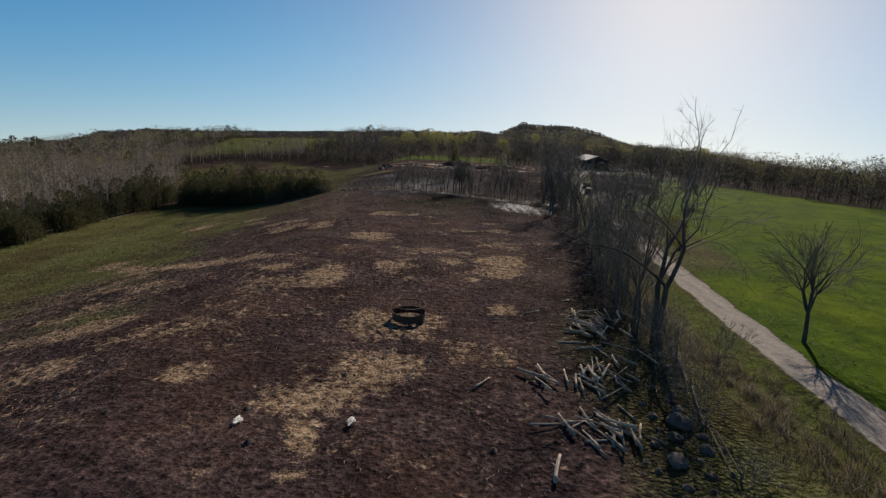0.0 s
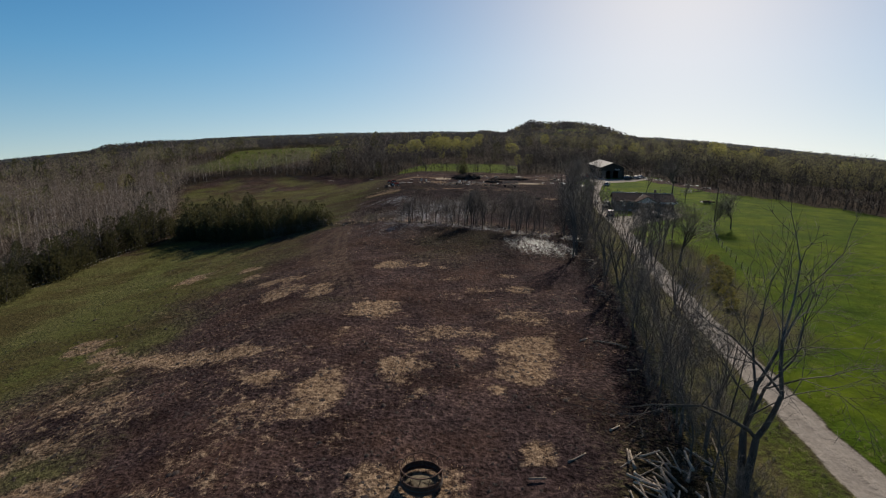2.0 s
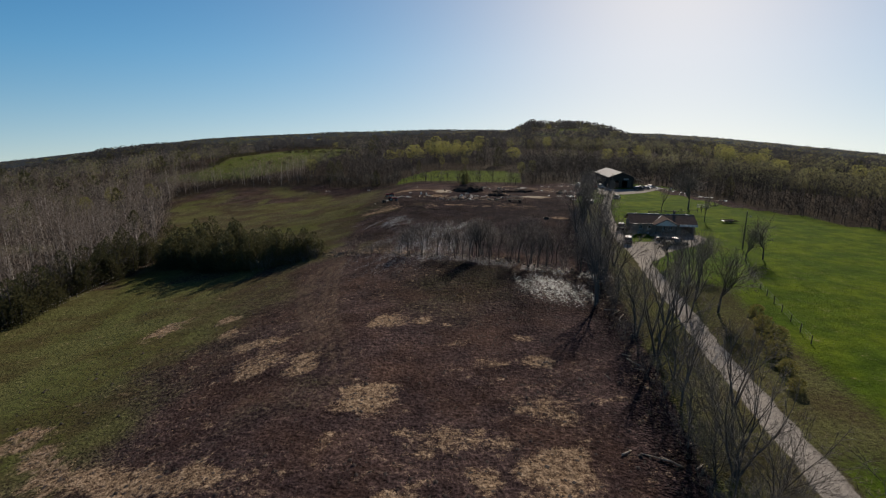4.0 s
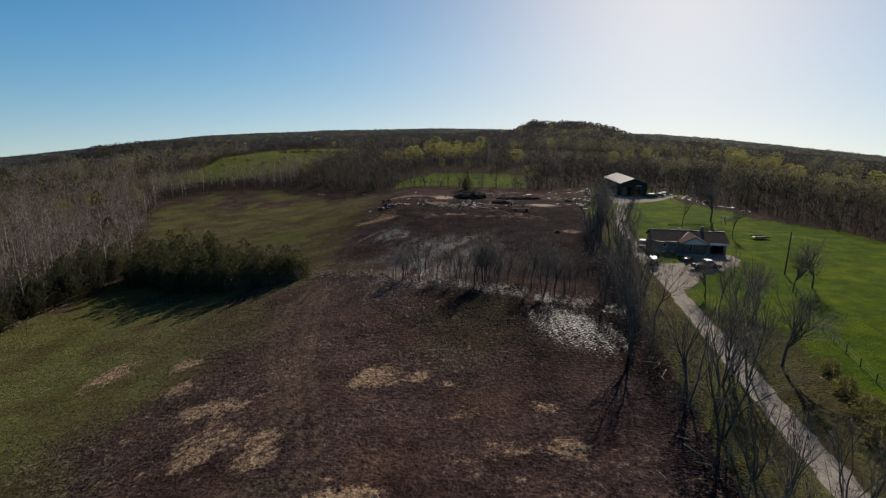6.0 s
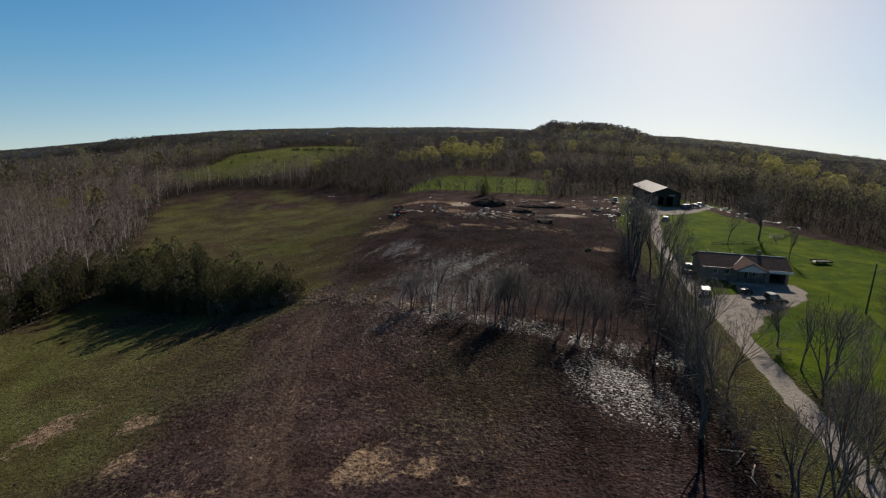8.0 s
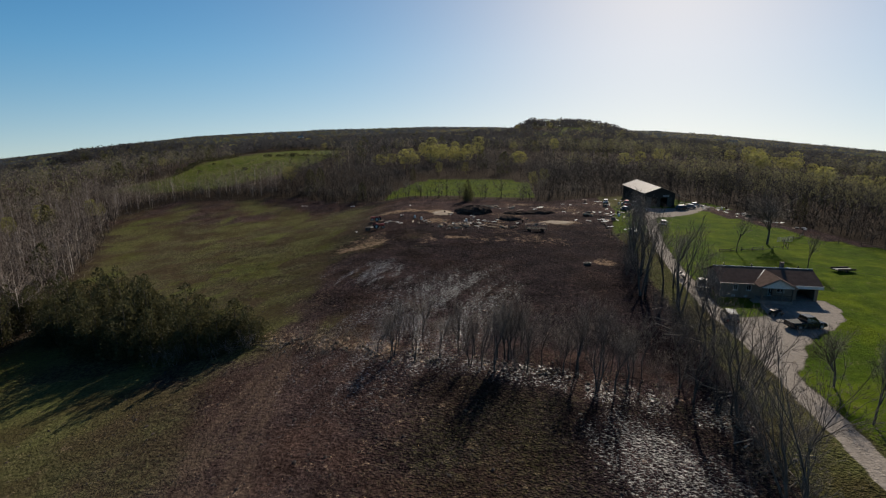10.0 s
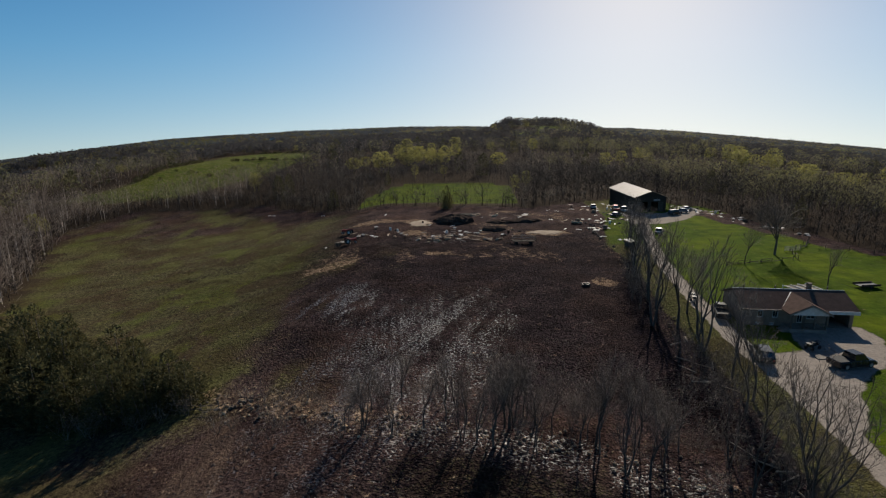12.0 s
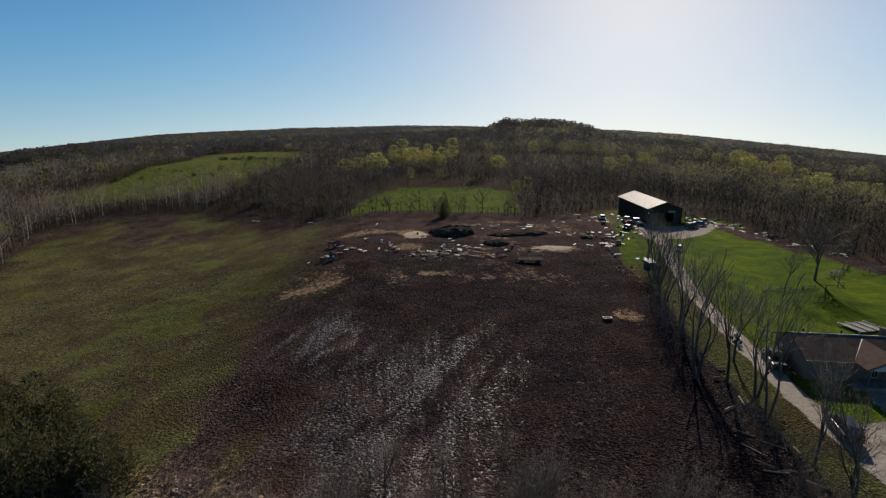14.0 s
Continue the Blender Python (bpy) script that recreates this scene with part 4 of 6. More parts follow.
def along(line, gap):
    """Points at even steps on a broken line."""
    out, carry = [], 0.0
    for (x0, y0), (x1, y1) in zip(line, line[1:]):
        n = math.hypot(x1 - x0, y1 - y0)
        s = carry
        while s < n:
            out.append((x0 + (x1 - x0) * s / n, y0 + (y1 - y0) * s / n))
            s += gap
        carry = s - n
    return out


def park(ob):
    """Remove a pattern once its copies stand."""
    for o in [*ob.children_recursive, ob]:
        bpy.data.objects.remove(o)


CEDARS = [cedar(100 + i, hh, ww) for i, (hh, ww) in enumerate(((7.8, 5.6), (6.4, 5.2), (8.4, 5.2), (5.2, 5.2), (7.0, 6.4)))]
COLUMN = cedar(131, 8.2, 4.8, 6)
rc = random.Random(7)
for gap, line, wob in ((2.2, [(-81, 168), (-67, 159), (-52, 151), (-40, 145), (-33, 142)], 1.2),
                       (2.6, [(-79, 162), (-64, 151), (-50, 144), (-40, 140), (-32.5, 139.5)], 1.2),
                       (4.5, [(-78, 171), (-60, 162), (-44, 153)], 1.5),
                       (2.1, [(-89, 60), (-88, 100), (-89, 130), (-90, 160), (-93, 181)], 2.4),
                       (4.2, [(-93, 90), (-94, 130), (-95, 172)], 2.0)):
    for px, py in along(line, gap):
        place(CEDARS[rc.randrange(5)], px + rc.uniform(-wob, wob), py + rc.uniform(-wob, wob), rc.uniform(0, 360), rc.uniform(0.72, 1.28) * (rc.uniform(0.9, 1.35) if px < -86 and py > 100 else rc.uniform(0.7, 1.0) if px < -86 else 1.18 if px < -42 else 0.95))
place(COLUMN, 6.5, 268, 0, 1.0)
for o in (*CEDARS, COLUMN):
    park(o)

# bare trees: patterns, then the ones that stand along the drive
OLD = bare_tree("maple_tree", 11, 15, "tall old leafless maple with forked grey limbs", stems=2, spread=34, levels=7, fine=1.3, trunk=0.24, splay=0.13, thick=0.024, lift=0.03, arms=1)
VASE = bare_tree("maple_tree", 12, 11, "leafless maple with several spreading stems by the drive", stems=4, spread=21, levels=5, fine=3.4, arms=1, trunk=0.28, splay=0.34, thick=0.018, lift=0.12)
SLIM = bare_tree("ash_tree", 13, 11, "slim leafless grey tree by the drive", stems=1, spread=21, levels=6, fine=2.2, trunk=0.28, thick=0.018, lift=0.15)
TWIN = bare_tree("ash_tree", 14, 12, "leafless twin-stemmed grey tree by the drive", stems=2, spread=19, levels=5, fine=2.8, arms=1, trunk=0.29, splay=0.15, thick=0.020, lift=0.13)
ROUND = bare_tree("lawn_tree", 15, 10, "round-headed leafless tree on green grass", stems=1, spread=33, levels=6, trunk=0.24, thick=0.016, fine=1.8, arms=4, lift=0.02)
BELT = bare_tree("ash_tree", 17, 11, "slim leafless grey tree on the field boundary", stems=1, spread=26, levels=5, trunk=0.3, thick=0.0105, fine=4.0)
SHRUB = bare_tree("bare_shrub", 16, 3.4, "leafless many-stemmed grey shrub", "shrub", stems=6, spread=30, levels=3, trunk=0.34, thick=0.009, splay=0.6, mat=SAPLING, twig_mat=SAPLING, arms=1, fine=4.5)
POLES = [bare_tree("sapling_clump", 30 + i, 6.5, "clump of thin leafless grey saplings on wet ground", "sapling", stems=4, spread=19, levels=4, trunk=0.36, thick=0.0046, splay=0.2, arms=1, fine=2.4, mat=DARK_TWIG, twig_mat=DARK_TWIG) for i in range(3)]
DARK_POLES = [bare_tree("sapling_clump", 40 + i, 6.5, "clump of thin grey leafless saplings beside the drive", "sapling", stems=5, spread=19, levels=4, trunk=0.34, thick=0.005, splay=0.25, arms=1, fine=3.0, mat=TWIG, twig_mat=TWIG) for i in range(2)]
PALE_POLES = [bare_tree("sapling_clump", 50 + i, 5.5, "clump of pale grey leafless saplings on wet ground", "sapling", stems=6, spread=24, levels=4, trunk=0.3, thick=0.0046, splay=0.35, arms=1, fine=3.0, mat=SAPLING, twig_mat=SAPLING) for i in range(2)]
rt = random.Random(3)
DRIVE_TREES = ((OLD, 17.6, 38.8, 1.2), (BELT, 15.2, 36.4, 0.78), (BELT, 16.8, 46, 0.78), (BELT, 15.4, 41, 0.74), (SLIM, 17.4, 43, 0.95), (BELT, 17.0, 50, 0.78), (VASE, 21.1, 58.6, 0.95), (BELT, 20, 53, 0.83), (BELT, 19.0, 62, 0.74), (ROUND, 28.8, 37.6, 1.0),
               (SLIM, 16.2, 44.4, 0.85), (BELT, 18.4, 47.6, 0.74), (BELT, 17.8, 56, 0.78), (BELT, 20.6, 65.4, 0.78), (SLIM, 21.4, 69, 0.9), (BELT, 18.6, 51, 0.95), (BELT, 19.8, 56.4, 0.9), (BELT, 16.0, 39.4, 0.8), (BELT, 20.6, 61, 0.9), (SLIM, 31.2, 94.6, 1.0), (TWIN, 21, 97.8, 1.25), (SLIM, 21.8, 99.5, 1.2), (VASE, 23.4, 80.2, 1.1), (VASE, 23.2, 74.7, 0.75), (TWIN, 23.1, 86.3, 1.0), (SLIM, 23.6, 88.5, 0.9), (ROUND, 37.9, 95.1, 1.1), (ROUND, 63.3, 127.1, 0.95), (VASE, 28.5, 90.3, 1.0))
ROW_TREES = ((VASE, 26.6, 69.2, 0.85), (SLIM, 37.9, 102, 0.95), (VASE, 27.3, 115.1, 1.1), (ROUND, 41.7, 121.4, 0.75), (TWIN, 31.7, 154.2, 1.30), (TWIN, 34.5, 144.8, 1.24), (SLIM, 32.8, 131.7, 1.07), (VASE, 39.1, 178.8, 1.19), (TWIN, 35.3, 161, 1.30), (SLIM, 34.9, 152.8, 1.36),
             (TWIN, 35.7, 148.6, 1.30), (SLIM, 30.5, 129.3, 0.96), (VASE, 31.1, 121.3, 0.95), (ROUND, 77.8, 194, 1.5), (SLIM, 72.2, 170.5, 0.75), (SLIM, 66, 186, 0.85), (SLIM, 39.4, 158.5, 1.13), (SLIM, 36.2, 166, 1.30))
LAWN_TREES = ((TWIN, 38.2, 171, 1.24), (SLIM, 41, 184, 1.24), (TWIN, 44, 192, 1.13), (SLIM, 48, 205, 1.1), (TWIN, 46.4, 198, 1.15), (BELT, 50.5, 211, 1.2), (TWIN, 42.6, 188, 1.1), (SLIM, 40.0, 113.8, 0.85), (ROUND, 45.2, 115, 0.85), (ROUND, 58.4, 125, 0.8), (VASE, 31.6, 93.6, 0.85), (TWIN, 32.6, 92.4, 1.0), (VASE, 40.7, 110.3, 0.95), (SLIM, 33.6, 137, 1.13), (BELT, 26.5, 104, 1.1), (BELT, 28.6, 124, 1.1))
for proto, px, py, size in DRIVE_TREES + ROW_TREES + LAWN_TREES:
    place(proto, px, py, rt.uniform(0, 360), size)
# saplings and brush between the pasture and the drive, and on the stony bank between the fields
for px, py in along(BRUSH_LINE[1:], 2.3):
    if py > 118 and rt.random() < 0.55:
        continue
    px -= 1.6 * smooth(110, 125, py)
    tall = smooth(36, 60, py)
    place(rt.choice((SHRUB, SHRUB, *DARK_POLES)) if py < 105 else rt.choice(DARK_POLES) if py > 42 else SHRUB, px + rt.uniform(-2.6, 1.0), py + rt.uniform(-1, 1), rt.uniform(0, 360), rt.uniform(0.5, 0.8) + 0.35 * rt.random() * tall)
for px, py in along(CROSS_LINE[1:], 0.85):
    if px > -14:
        place(rt.choice((*POLES, *PALE_POLES, *PALE_POLES) if px > 4 else (*POLES, PALE_POLES[0])), px + rt.uniform(-1, 1), py + rt.triangular(-3.5, 14, 2), rt.uniform(0, 360), rt.uniform(0.5, 1.0) * (1.0 if px > -2 else 0.8))
    elif rt.random() < 0.7:
        place(SHRUB, px + rt.uniform(-1, 1), py + rt.uniform(-2.2, 2.2), rt.uniform(0, 360), rt.uniform(0.4, 0.85))
for k in range(44):
    px = rt.uniform(-12, 27)
    place(rt.choice((BELT, SLIM, TWIN)), px, float(np.interp(px, [p[0] for p in CROSS_LINE], [p[1] for p in CROSS_LINE])) + rt.uniform(-2.5, 6), rt.uniform(0, 360), rt.uniform(0.5, 0.62) + (0.3 * rt.random() if px > 2 else 0))
for k in range(95):
    px, py = rt.uniform(17, 40), rt.triangular(92, 182, 112)
    if off_line(BRUSH_LINE, px, py) < 4.5 and px < -0.8 + np.interp(py, [p[1] for p in BRUSH_LINE], [p[0] for p in BRUSH_LINE]):
        place(DARK_POLES[rt.randrange(2)], px, py, rt.uniform(0, 360), rt.uniform(0.45, 0.95))
for k in range(14):
    place(SHRUB, rt.uniform(-27, -10), rt.uniform(126.5, 136), rt.uniform(0, 360), rt.uniform(0.5, 1.0))
for k in range(16):
    u = rt.random()
    place(SHRUB, -46 + 16 * u + rt.uniform(-2, 2), 139.5 - 1.5 * u + rt.uniform(-2, 1), rt.uniform(0, 360), rt.uniform(0.6, 1.1))
for px, py in along([(-90, 60), (-90, 100), (-91, 160), (-95, 182)], 2.0):
    place(rt.choice((SHRUB, POLES[0], POLES[1], BELT)), px + rt.uniform(-4, 2), py, rt.uniform(0, 360), rt.uniform(0.7, 1.0))
# tangled shrubs on the bank between the brush and the drive
for k in range(34):
    py = rt.uniform(24, 64)
    bx = float(np.interp(py, [p[1] for p in BRUSH_LINE], [p[0] for p in BRUSH_LINE]))
    place(rt.choice((SHRUB, PALE_POLES[0], DARK_POLES[0])), bx + rt.uniform(-0.4, 3.2), py, rt.uniform(0, 360), rt.uniform(0.4, 0.75))
# thin belt along the far boundary
for px, py in along([(-130, 326), (-77, 324), (-50, 300), (-24, 277), (8, 271), (36, 266), (52, 272)], 8.0):
    place(BELT, px + rt.uniform(-1, 1), py + rt.uniform(0, 5), rt.uniform(0, 360), rt.uniform(0.5, 0.95))
for o in (OLD, VASE, SLIM, TWIN, ROUND, SHRUB, BELT, *POLES, *DARK_POLES, *PALE_POLES):
    park(o)

# ---------------------------------------------------------------- building kit


class Shape:
    """Verts and faces of one part."""

    def __init__(self):
        self.v, self.f = [], []

    def add(self, verts, faces):
        n = len(self.v)
        self.v += [tuple(p) for p in verts]
        self.f += [tuple(n + i for i in f) for f in faces]
        return self

    def box(self, x0, x1, y0, y1, z0, z1):
        return self.add([(x0, y0, z0), (x1, y0, z0), (x1, y1, z0), (x0, y1, z0), (x0, y0, z1), (x1, y0, z1), (x1, y1, z1), (x0, y1, z1)],
                        [(3, 2, 1, 0), (4, 5, 6, 7), (0, 1, 5, 4), (1, 2, 6, 5), (2, 3, 7, 6), (3, 0, 4, 7)])

    def slab(self, corners, thick):
        """A plate: corners of its upper face, thickened downwards along its normal."""
        c = [Vector(p) for p in corners]
        n = (c[1] - c[0]).cross(c[2] - c[0]).normalized() * thick
        k = len(c)
        return self.add([*c, *[p - n for p in c]], [tuple(range(k)), tuple(range(2 * k - 1, k - 1, -1))] + [(i, k + i, k + (i + 1) % k, (i + 1) % k) for i in range(k)])

    def rod(self, a, b, r0, r1=None, sides=8):
        a, b = Vector(a), Vector(b)
        q = (b - a).to_track_quat("Z", "Y")
        r1 = r0 if r1 is None else r1
        rings = [[p + q @ Vector((r * math.cos(6.2832 * k / sides), r * math.sin(6.2832 * k / sides), 0)) for k in range(sides)] for p, r in ((a, r0), (b, r1))]
        return self.add(rings[0] + rings[1], [(k, (k + 1) % sides, sides + (k + 1) % sides, sides + k) for k in range(sides)] + [tuple(range(sides - 1, -1, -1)), tuple(range(sides, 2 * sides))])

    def ring(self, centre, radius, r, sides=24, tube=6, axis="z", start=0.0, end=6.28319):
        full = end - start > 6.28
        n = sides if full else sides + 1
        vs = []
        for i in range(n):
            a = start + (end - start) * i / sides
            for j in range(tube):
                b = 6.28319 * j / tube
                d, h = radius + r * math.cos(b), r * math.sin(b)
                p = {"z": (d * math.cos(a), d * math.sin(a), h), "x": (h, d * math.cos(a), d * math.sin(a)), "y": (d * math.cos(a), h, d * math.sin(a))}[axis]
                vs.append((centre[0] + p[0], centre[1] + p[1], centre[2] + p[2]))
        fs = [(i * tube + j, ((i + 1) % n) * tube + j, ((i + 1) % n) * tube + (j + 1) % tube, i * tube + (j + 1) % tube) for i in range(sides if full else sides) for j in range(tube)]
        return self.add(vs, fs)

    def loft(self, sections):
        """Closed outlines of equal count, joined and capped."""
        k = len(sections[0])
        vs = [p for s in sections for p in s]
        fs = [(i * k + j, i * k + (j + 1) % k, (i + 1) * k + (j + 1) % k, (i + 1) * k + j) for i in range(len(sections) - 1) for j in range(k)]
        return self.add(vs, fs + [tuple(range(k - 1, -1, -1)), tuple(range((len(sections) - 1) * k, len(sections) * k))])


def part(name, shape, mat, parent, label="", bevel=0.0):
    me = bpy.data.meshes.new(name)
    bm = bmesh.new()
    vs = [bm.verts.new(p) for p in shape.v]
    for f in shape.f:
        try:
            bm.faces.new([vs[i] for i in f])
        except ValueError:
            pass
    bmesh.ops.recalc_face_normals(bm, faces=bm.faces)
    if bevel:
        sharp = [e for e in bm.edges if len(e.link_faces) == 2 and e.calc_face_angle(0) > 0.6]
        bmesh.ops.bevel(bm, geom=sharp, offset=bevel, segments=1, affect="EDGES", profile=0.5)
    bm.to_mesh(me)
    bm.free()
    me.materials.append(mat)
    ob = new(name, me)
    ob.parent = parent
    if label:
        tagged(ob, label)
    return ob


def thing(name, x, y, label, category, turn=0.0, dz=0.0, group=""):
    ob = tagged(new(name), label, category, group)
    ob.matrix_basis = pose(x, y, ground_z(x, y) + dz, 0, 0, turn)
    return ob


def lump(seed, sx, sy, sz, rough=0.25, rings=5, sides=9):
    """An uneven stone or heap."""
    r = random.Random(seed)
    s = Shape()
    rows = []
    for i in range(rings):
        a = math.pi * (i + 0.5) / rings
        rows.append([(sx * math.sin(a) * math.cos(6.283 * k / sides) * r.uniform(1 - rough, 1 + rough), sy * math.sin(a) * math.sin(6.283 * k / sides) * r.uniform(1 - rough, 1 + rough),
                      sz * math.cos(a) * r.uniform(1 - rough * 0.5, 1 + rough * 0.5)) for k in range(sides)])
    return s.loft(rows)


# ---------------------------------------------------------------- house


def pierced(x0, x1, z0, z1, ya, yb, openings):
    """One wall along x, in one piece, with openings (x0, x1, z0, z1) cut through its thickness."""
    xs = sorted({x0, x1, *[o[0] for o in openings], *[o[1] for o in openings]})
    zs = sorted({z0, z1, *[o[2] for o in openings], *[o[3] for o in openings]})
    solid = {(i, k): not any(o[0] <= xs[i] and o[1] >= xs[i + 1] and o[2] <= zs[k] and o[3] >= zs[k + 1] for o in openings) for i in range(len(xs) - 1) for k in range(len(zs) - 1)}
    s, index = Shape(), {}

    def vert(i, k, y):
        if (i, k, y) not in index:
            index[i, k, y] = len(s.v)
            s.v.append((xs[i], y, zs[k]))
        return index[i, k, y]

    for (i, k), full in solid.items():
        if not full:
            continue
        for y in (ya, yb):
            s.f.append((vert(i, k, y), vert(i + 1, k, y), vert(i + 1, k + 1, y), vert(i, k + 1, y)))
        for (di, dk), (a, b) in {(-1, 0): ((i, k), (i, k + 1)), (1, 0): ((i + 1, k), (i + 1, k + 1)), (0, -1): ((i, k), (i + 1, k)), (0, 1): ((i, k + 1), (i + 1, k + 1))}.items():
            if not solid.get((i + di, k + dk), False):
                s.f.append((vert(*a, ya), vert(*b, ya), vert(*b, yb), vert(*a, yb)))
    return s



def build_house():
    house = tagged(new("house"), "raised brick bungalow with brown shingle roof, porch and open garage", "house")
    house.matrix_basis = pose(45.4, 157.4, 0, 0, 0, -10) @ Matrix.Translation((-36.5, -156.75, 0)) @ Matrix.Diagonal((0.84, 1, 1, 1))
    x0, x1, y0, y1, e = 44.0, 62.2, 152.85, 160.65, 2.73
    t = 0.3
    z0 = ground_z(50, 152) - 0.3
    # front wall with its openings; garage bay at the right end
    wins = [(46.4, 47.3, 1.25, 2.3), (48.9, 49.8, 1.25, 2.3), (53.0, 53.9, 0.55, 2.45), (54.6, 56.0, 1.2, 2.35), (46.2, 46.9, 0.1, 0.45), (48.6, 49.3, 0.1, 0.45), (58.3, 61.6, 0.02, 2.12)]
    part_wall = pierced(x0, x1, z0, e, y0, y0 + t, wins)
    part("front_wall", part_wall, MORTAR, house, "grey-brown brick wall")
    part("back_wall", Shape().box(x0, x1, y1 - t, y1, z0, e), MORTAR, house)
    for nm, xa in (("side_wall", x0), ("side_wall", x1 - t)):
        ym = (y0 + y1) / 2
        s = Shape().box(xa, xa + t, y0 + t, y1 - t, z0, e)
        s.add([(xa, y0, e), (xa, y1, e), (xa, ym, e + 1.6), (xa + t, y0, e), (xa + t, y1, e), (xa + t, ym, e + 1.6)], [(0, 2, 1), (3, 4, 5), (0, 1, 4, 3), (1, 2, 5, 4), (2, 0, 3, 5)])
        part(nm, s, MORTAR, house)
    part("partition", Shape().box(57.9, 58.1, y0 + t, y1 - t, 0, e), MORTAR, house)
    part("garage_floor", Shape().box(58.1, x1 - t, y0, y1 - t, -0.3, 0.03), CONCRETE, house)
    # roof: two slopes
    ym, o = (y0 + y1) / 2, 0.55
    rz, ez = e + 1.83, e - 0.02
    roof = part("roof", Shape().slab([(x0 - o, y0 - o, ez), (x1 + o, y0 - o, ez), (x1 + o, ym, rz), (x0 - o, ym, rz)], 0.14)
                .slab([(x1 + o, y1 + o, ez), (x0 - o, y1 + o, ez), (x0 - o, ym, rz), (x1 + o, ym, rz)], 0.14), SHINGLE, house, "brown asphalt shingles")
    # sunlight on the back slope's edge, put into the ridge's white colour
    part("ridge_cap", Shape().rod((x0 - o, ym, rz), (x1 + o, ym, rz), 0.06, sides=6), WHITE, roof, "ridge cap, white for the sunlit edge of the back slope")
    part("fascia", Shape().box(x0 - o, 57.6, y0 - o - 0.05, y0 - o, ez - 0.2, ez - 0.01), MORTAR, house)
    part("gutter", Shape().box(x0 - o, 50.2, y0 - o - 0.14, y0 - o - 0.06, ez - 0.12, ez - 0.02), DARK_STEEL, house)
    part("garage_header", Shape().box(57.7, x1 + o, y0 - o - 0.06, y0 - o, ez - 0.5, ez + 0.02), WHITE, house, "white garage header board")
    part("soffit", Shape().box(57.7, x1 + o, y0 - o, y0, ez - 0.48, ez - 0.42), WHITE, house)
    part("raised_door", Shape().box(58.3, 61.6, y0 + 0.5, y0 + 3.2, 2.14, 2.2), WHITE, house, "garage door slid up under the ceiling")
    # chimney and vents
    part("chimney", Shape().box(57.0, 57.6, ym + 0.6, ym + 1.2, rz - 0.5, rz + 0.75).box(56.95, 57.65, ym + 0.55, ym + 1.25, rz + 0.75, rz + 0.83), STONE, house)
    for vx in (46.0, 51.5, 60.5):
        part("roof_vent", Shape().rod((vx, ym + 0.9, rz - 0.5), (vx, ym + 0.9, rz + 0.25), 0.12, sides=8), DARK_STEEL, roof)
    # windows and door
    for a, b, lo, hi in wins[:6]:
        w = part("window" if (a, lo) != (53.0, 0.55) else "door", Shape().box(a, a + 0.07, y0 + 0.02, y0 + 0.12, lo, hi).box(b - 0.07, b, y0 + 0.02, y0 + 0.12, lo, hi)
                 .box(a + 0.07, b - 0.07, y0 + 0.02, y0 + 0.12, lo, lo + 0.07).box(a + 0.07, b - 0.07, y0 + 0.02, y0 + 0.12, hi - 0.07, hi).box((a + b) / 2 - 0.02, (a + b) / 2 + 0.02, y0 + 0.04, y0 + 0.10, lo + 0.07, hi - 0.07),
                 WHITE, house, "white frame")
        part("pane", Shape().box(a + 0.07, b - 0.07, y0 + 0.12, y0 + 0.14, lo + 0.07, hi - 0.07), GLASS, w)
        if lo > 1:
            part("sill", Shape().box(a - 0.1, b + 0.1, y0 - 0.09, y0 + 0.02, lo - 0.09, lo), CONCRETE, w)
    # porch with its own gable
    pa, pb, py = 50.5, 56.4, y0 - 2.65
    porch = part("porch", Shape().box(pa, pb, py, y0 - 0.004, z0, 0.5), CONCRETE, house, "raised concrete porch floor")
    for px in (pa + 0.2, 52.6, 54.4, pb - 0.2):
        part("post", Shape().box(px - 0.09, px + 0.09, py + 0.1, py + 0.28, 0.5, e - 0.1), PLANK, porch)
    part("beam", Shape().box(pa, pb, py + 0.08, py + 0.3, e - 0.1, e + 0.12), WHITE, porch)
    for i in range(3):
        part("step", Shape().box(pa - 0.3 - 0.3 * (i + 1), pa - 0.3 * i - 0.02 if i else pa - 0.02, py + 0.1, py + 1.7, z0, 0.5 - 0.15 * (i + 1)), CONCRETE, porch)
    rails = [(px, px + 0.035) for px in np.arange(52.7, pb - 0.3, 0.16)]
    for a, b in rails:
        part("baluster", Shape().box(a, b, py + 0.14, py + 0.18, 0.6, 1.35), PLANK, porch)
    part("handrail", Shape().box(52.6, pb - 0.2, py + 0.12, py + 0.2, 1.35, 1.43), PLANK, porch)
    pm, ph = (pa + pb) / 2, e + 1.52
    back = y0 + 3.15
    front = py - 0.25
    part("porch_roof", Shape().slab([(pa - 0.5, front, e + 0.02), (pm, front, ph), (pm, back, ph), (pa - 0.5, y0 - o, e + 0.02)][::-1], 0.12)
         .slab([(pb + 0.5, front, e + 0.02), (pb + 0.5, y0 - o, e + 0.02), (pm, back, ph), (pm, front, ph)][::-1], 0.12), SHINGLE, house, "brown shingle porch roof")
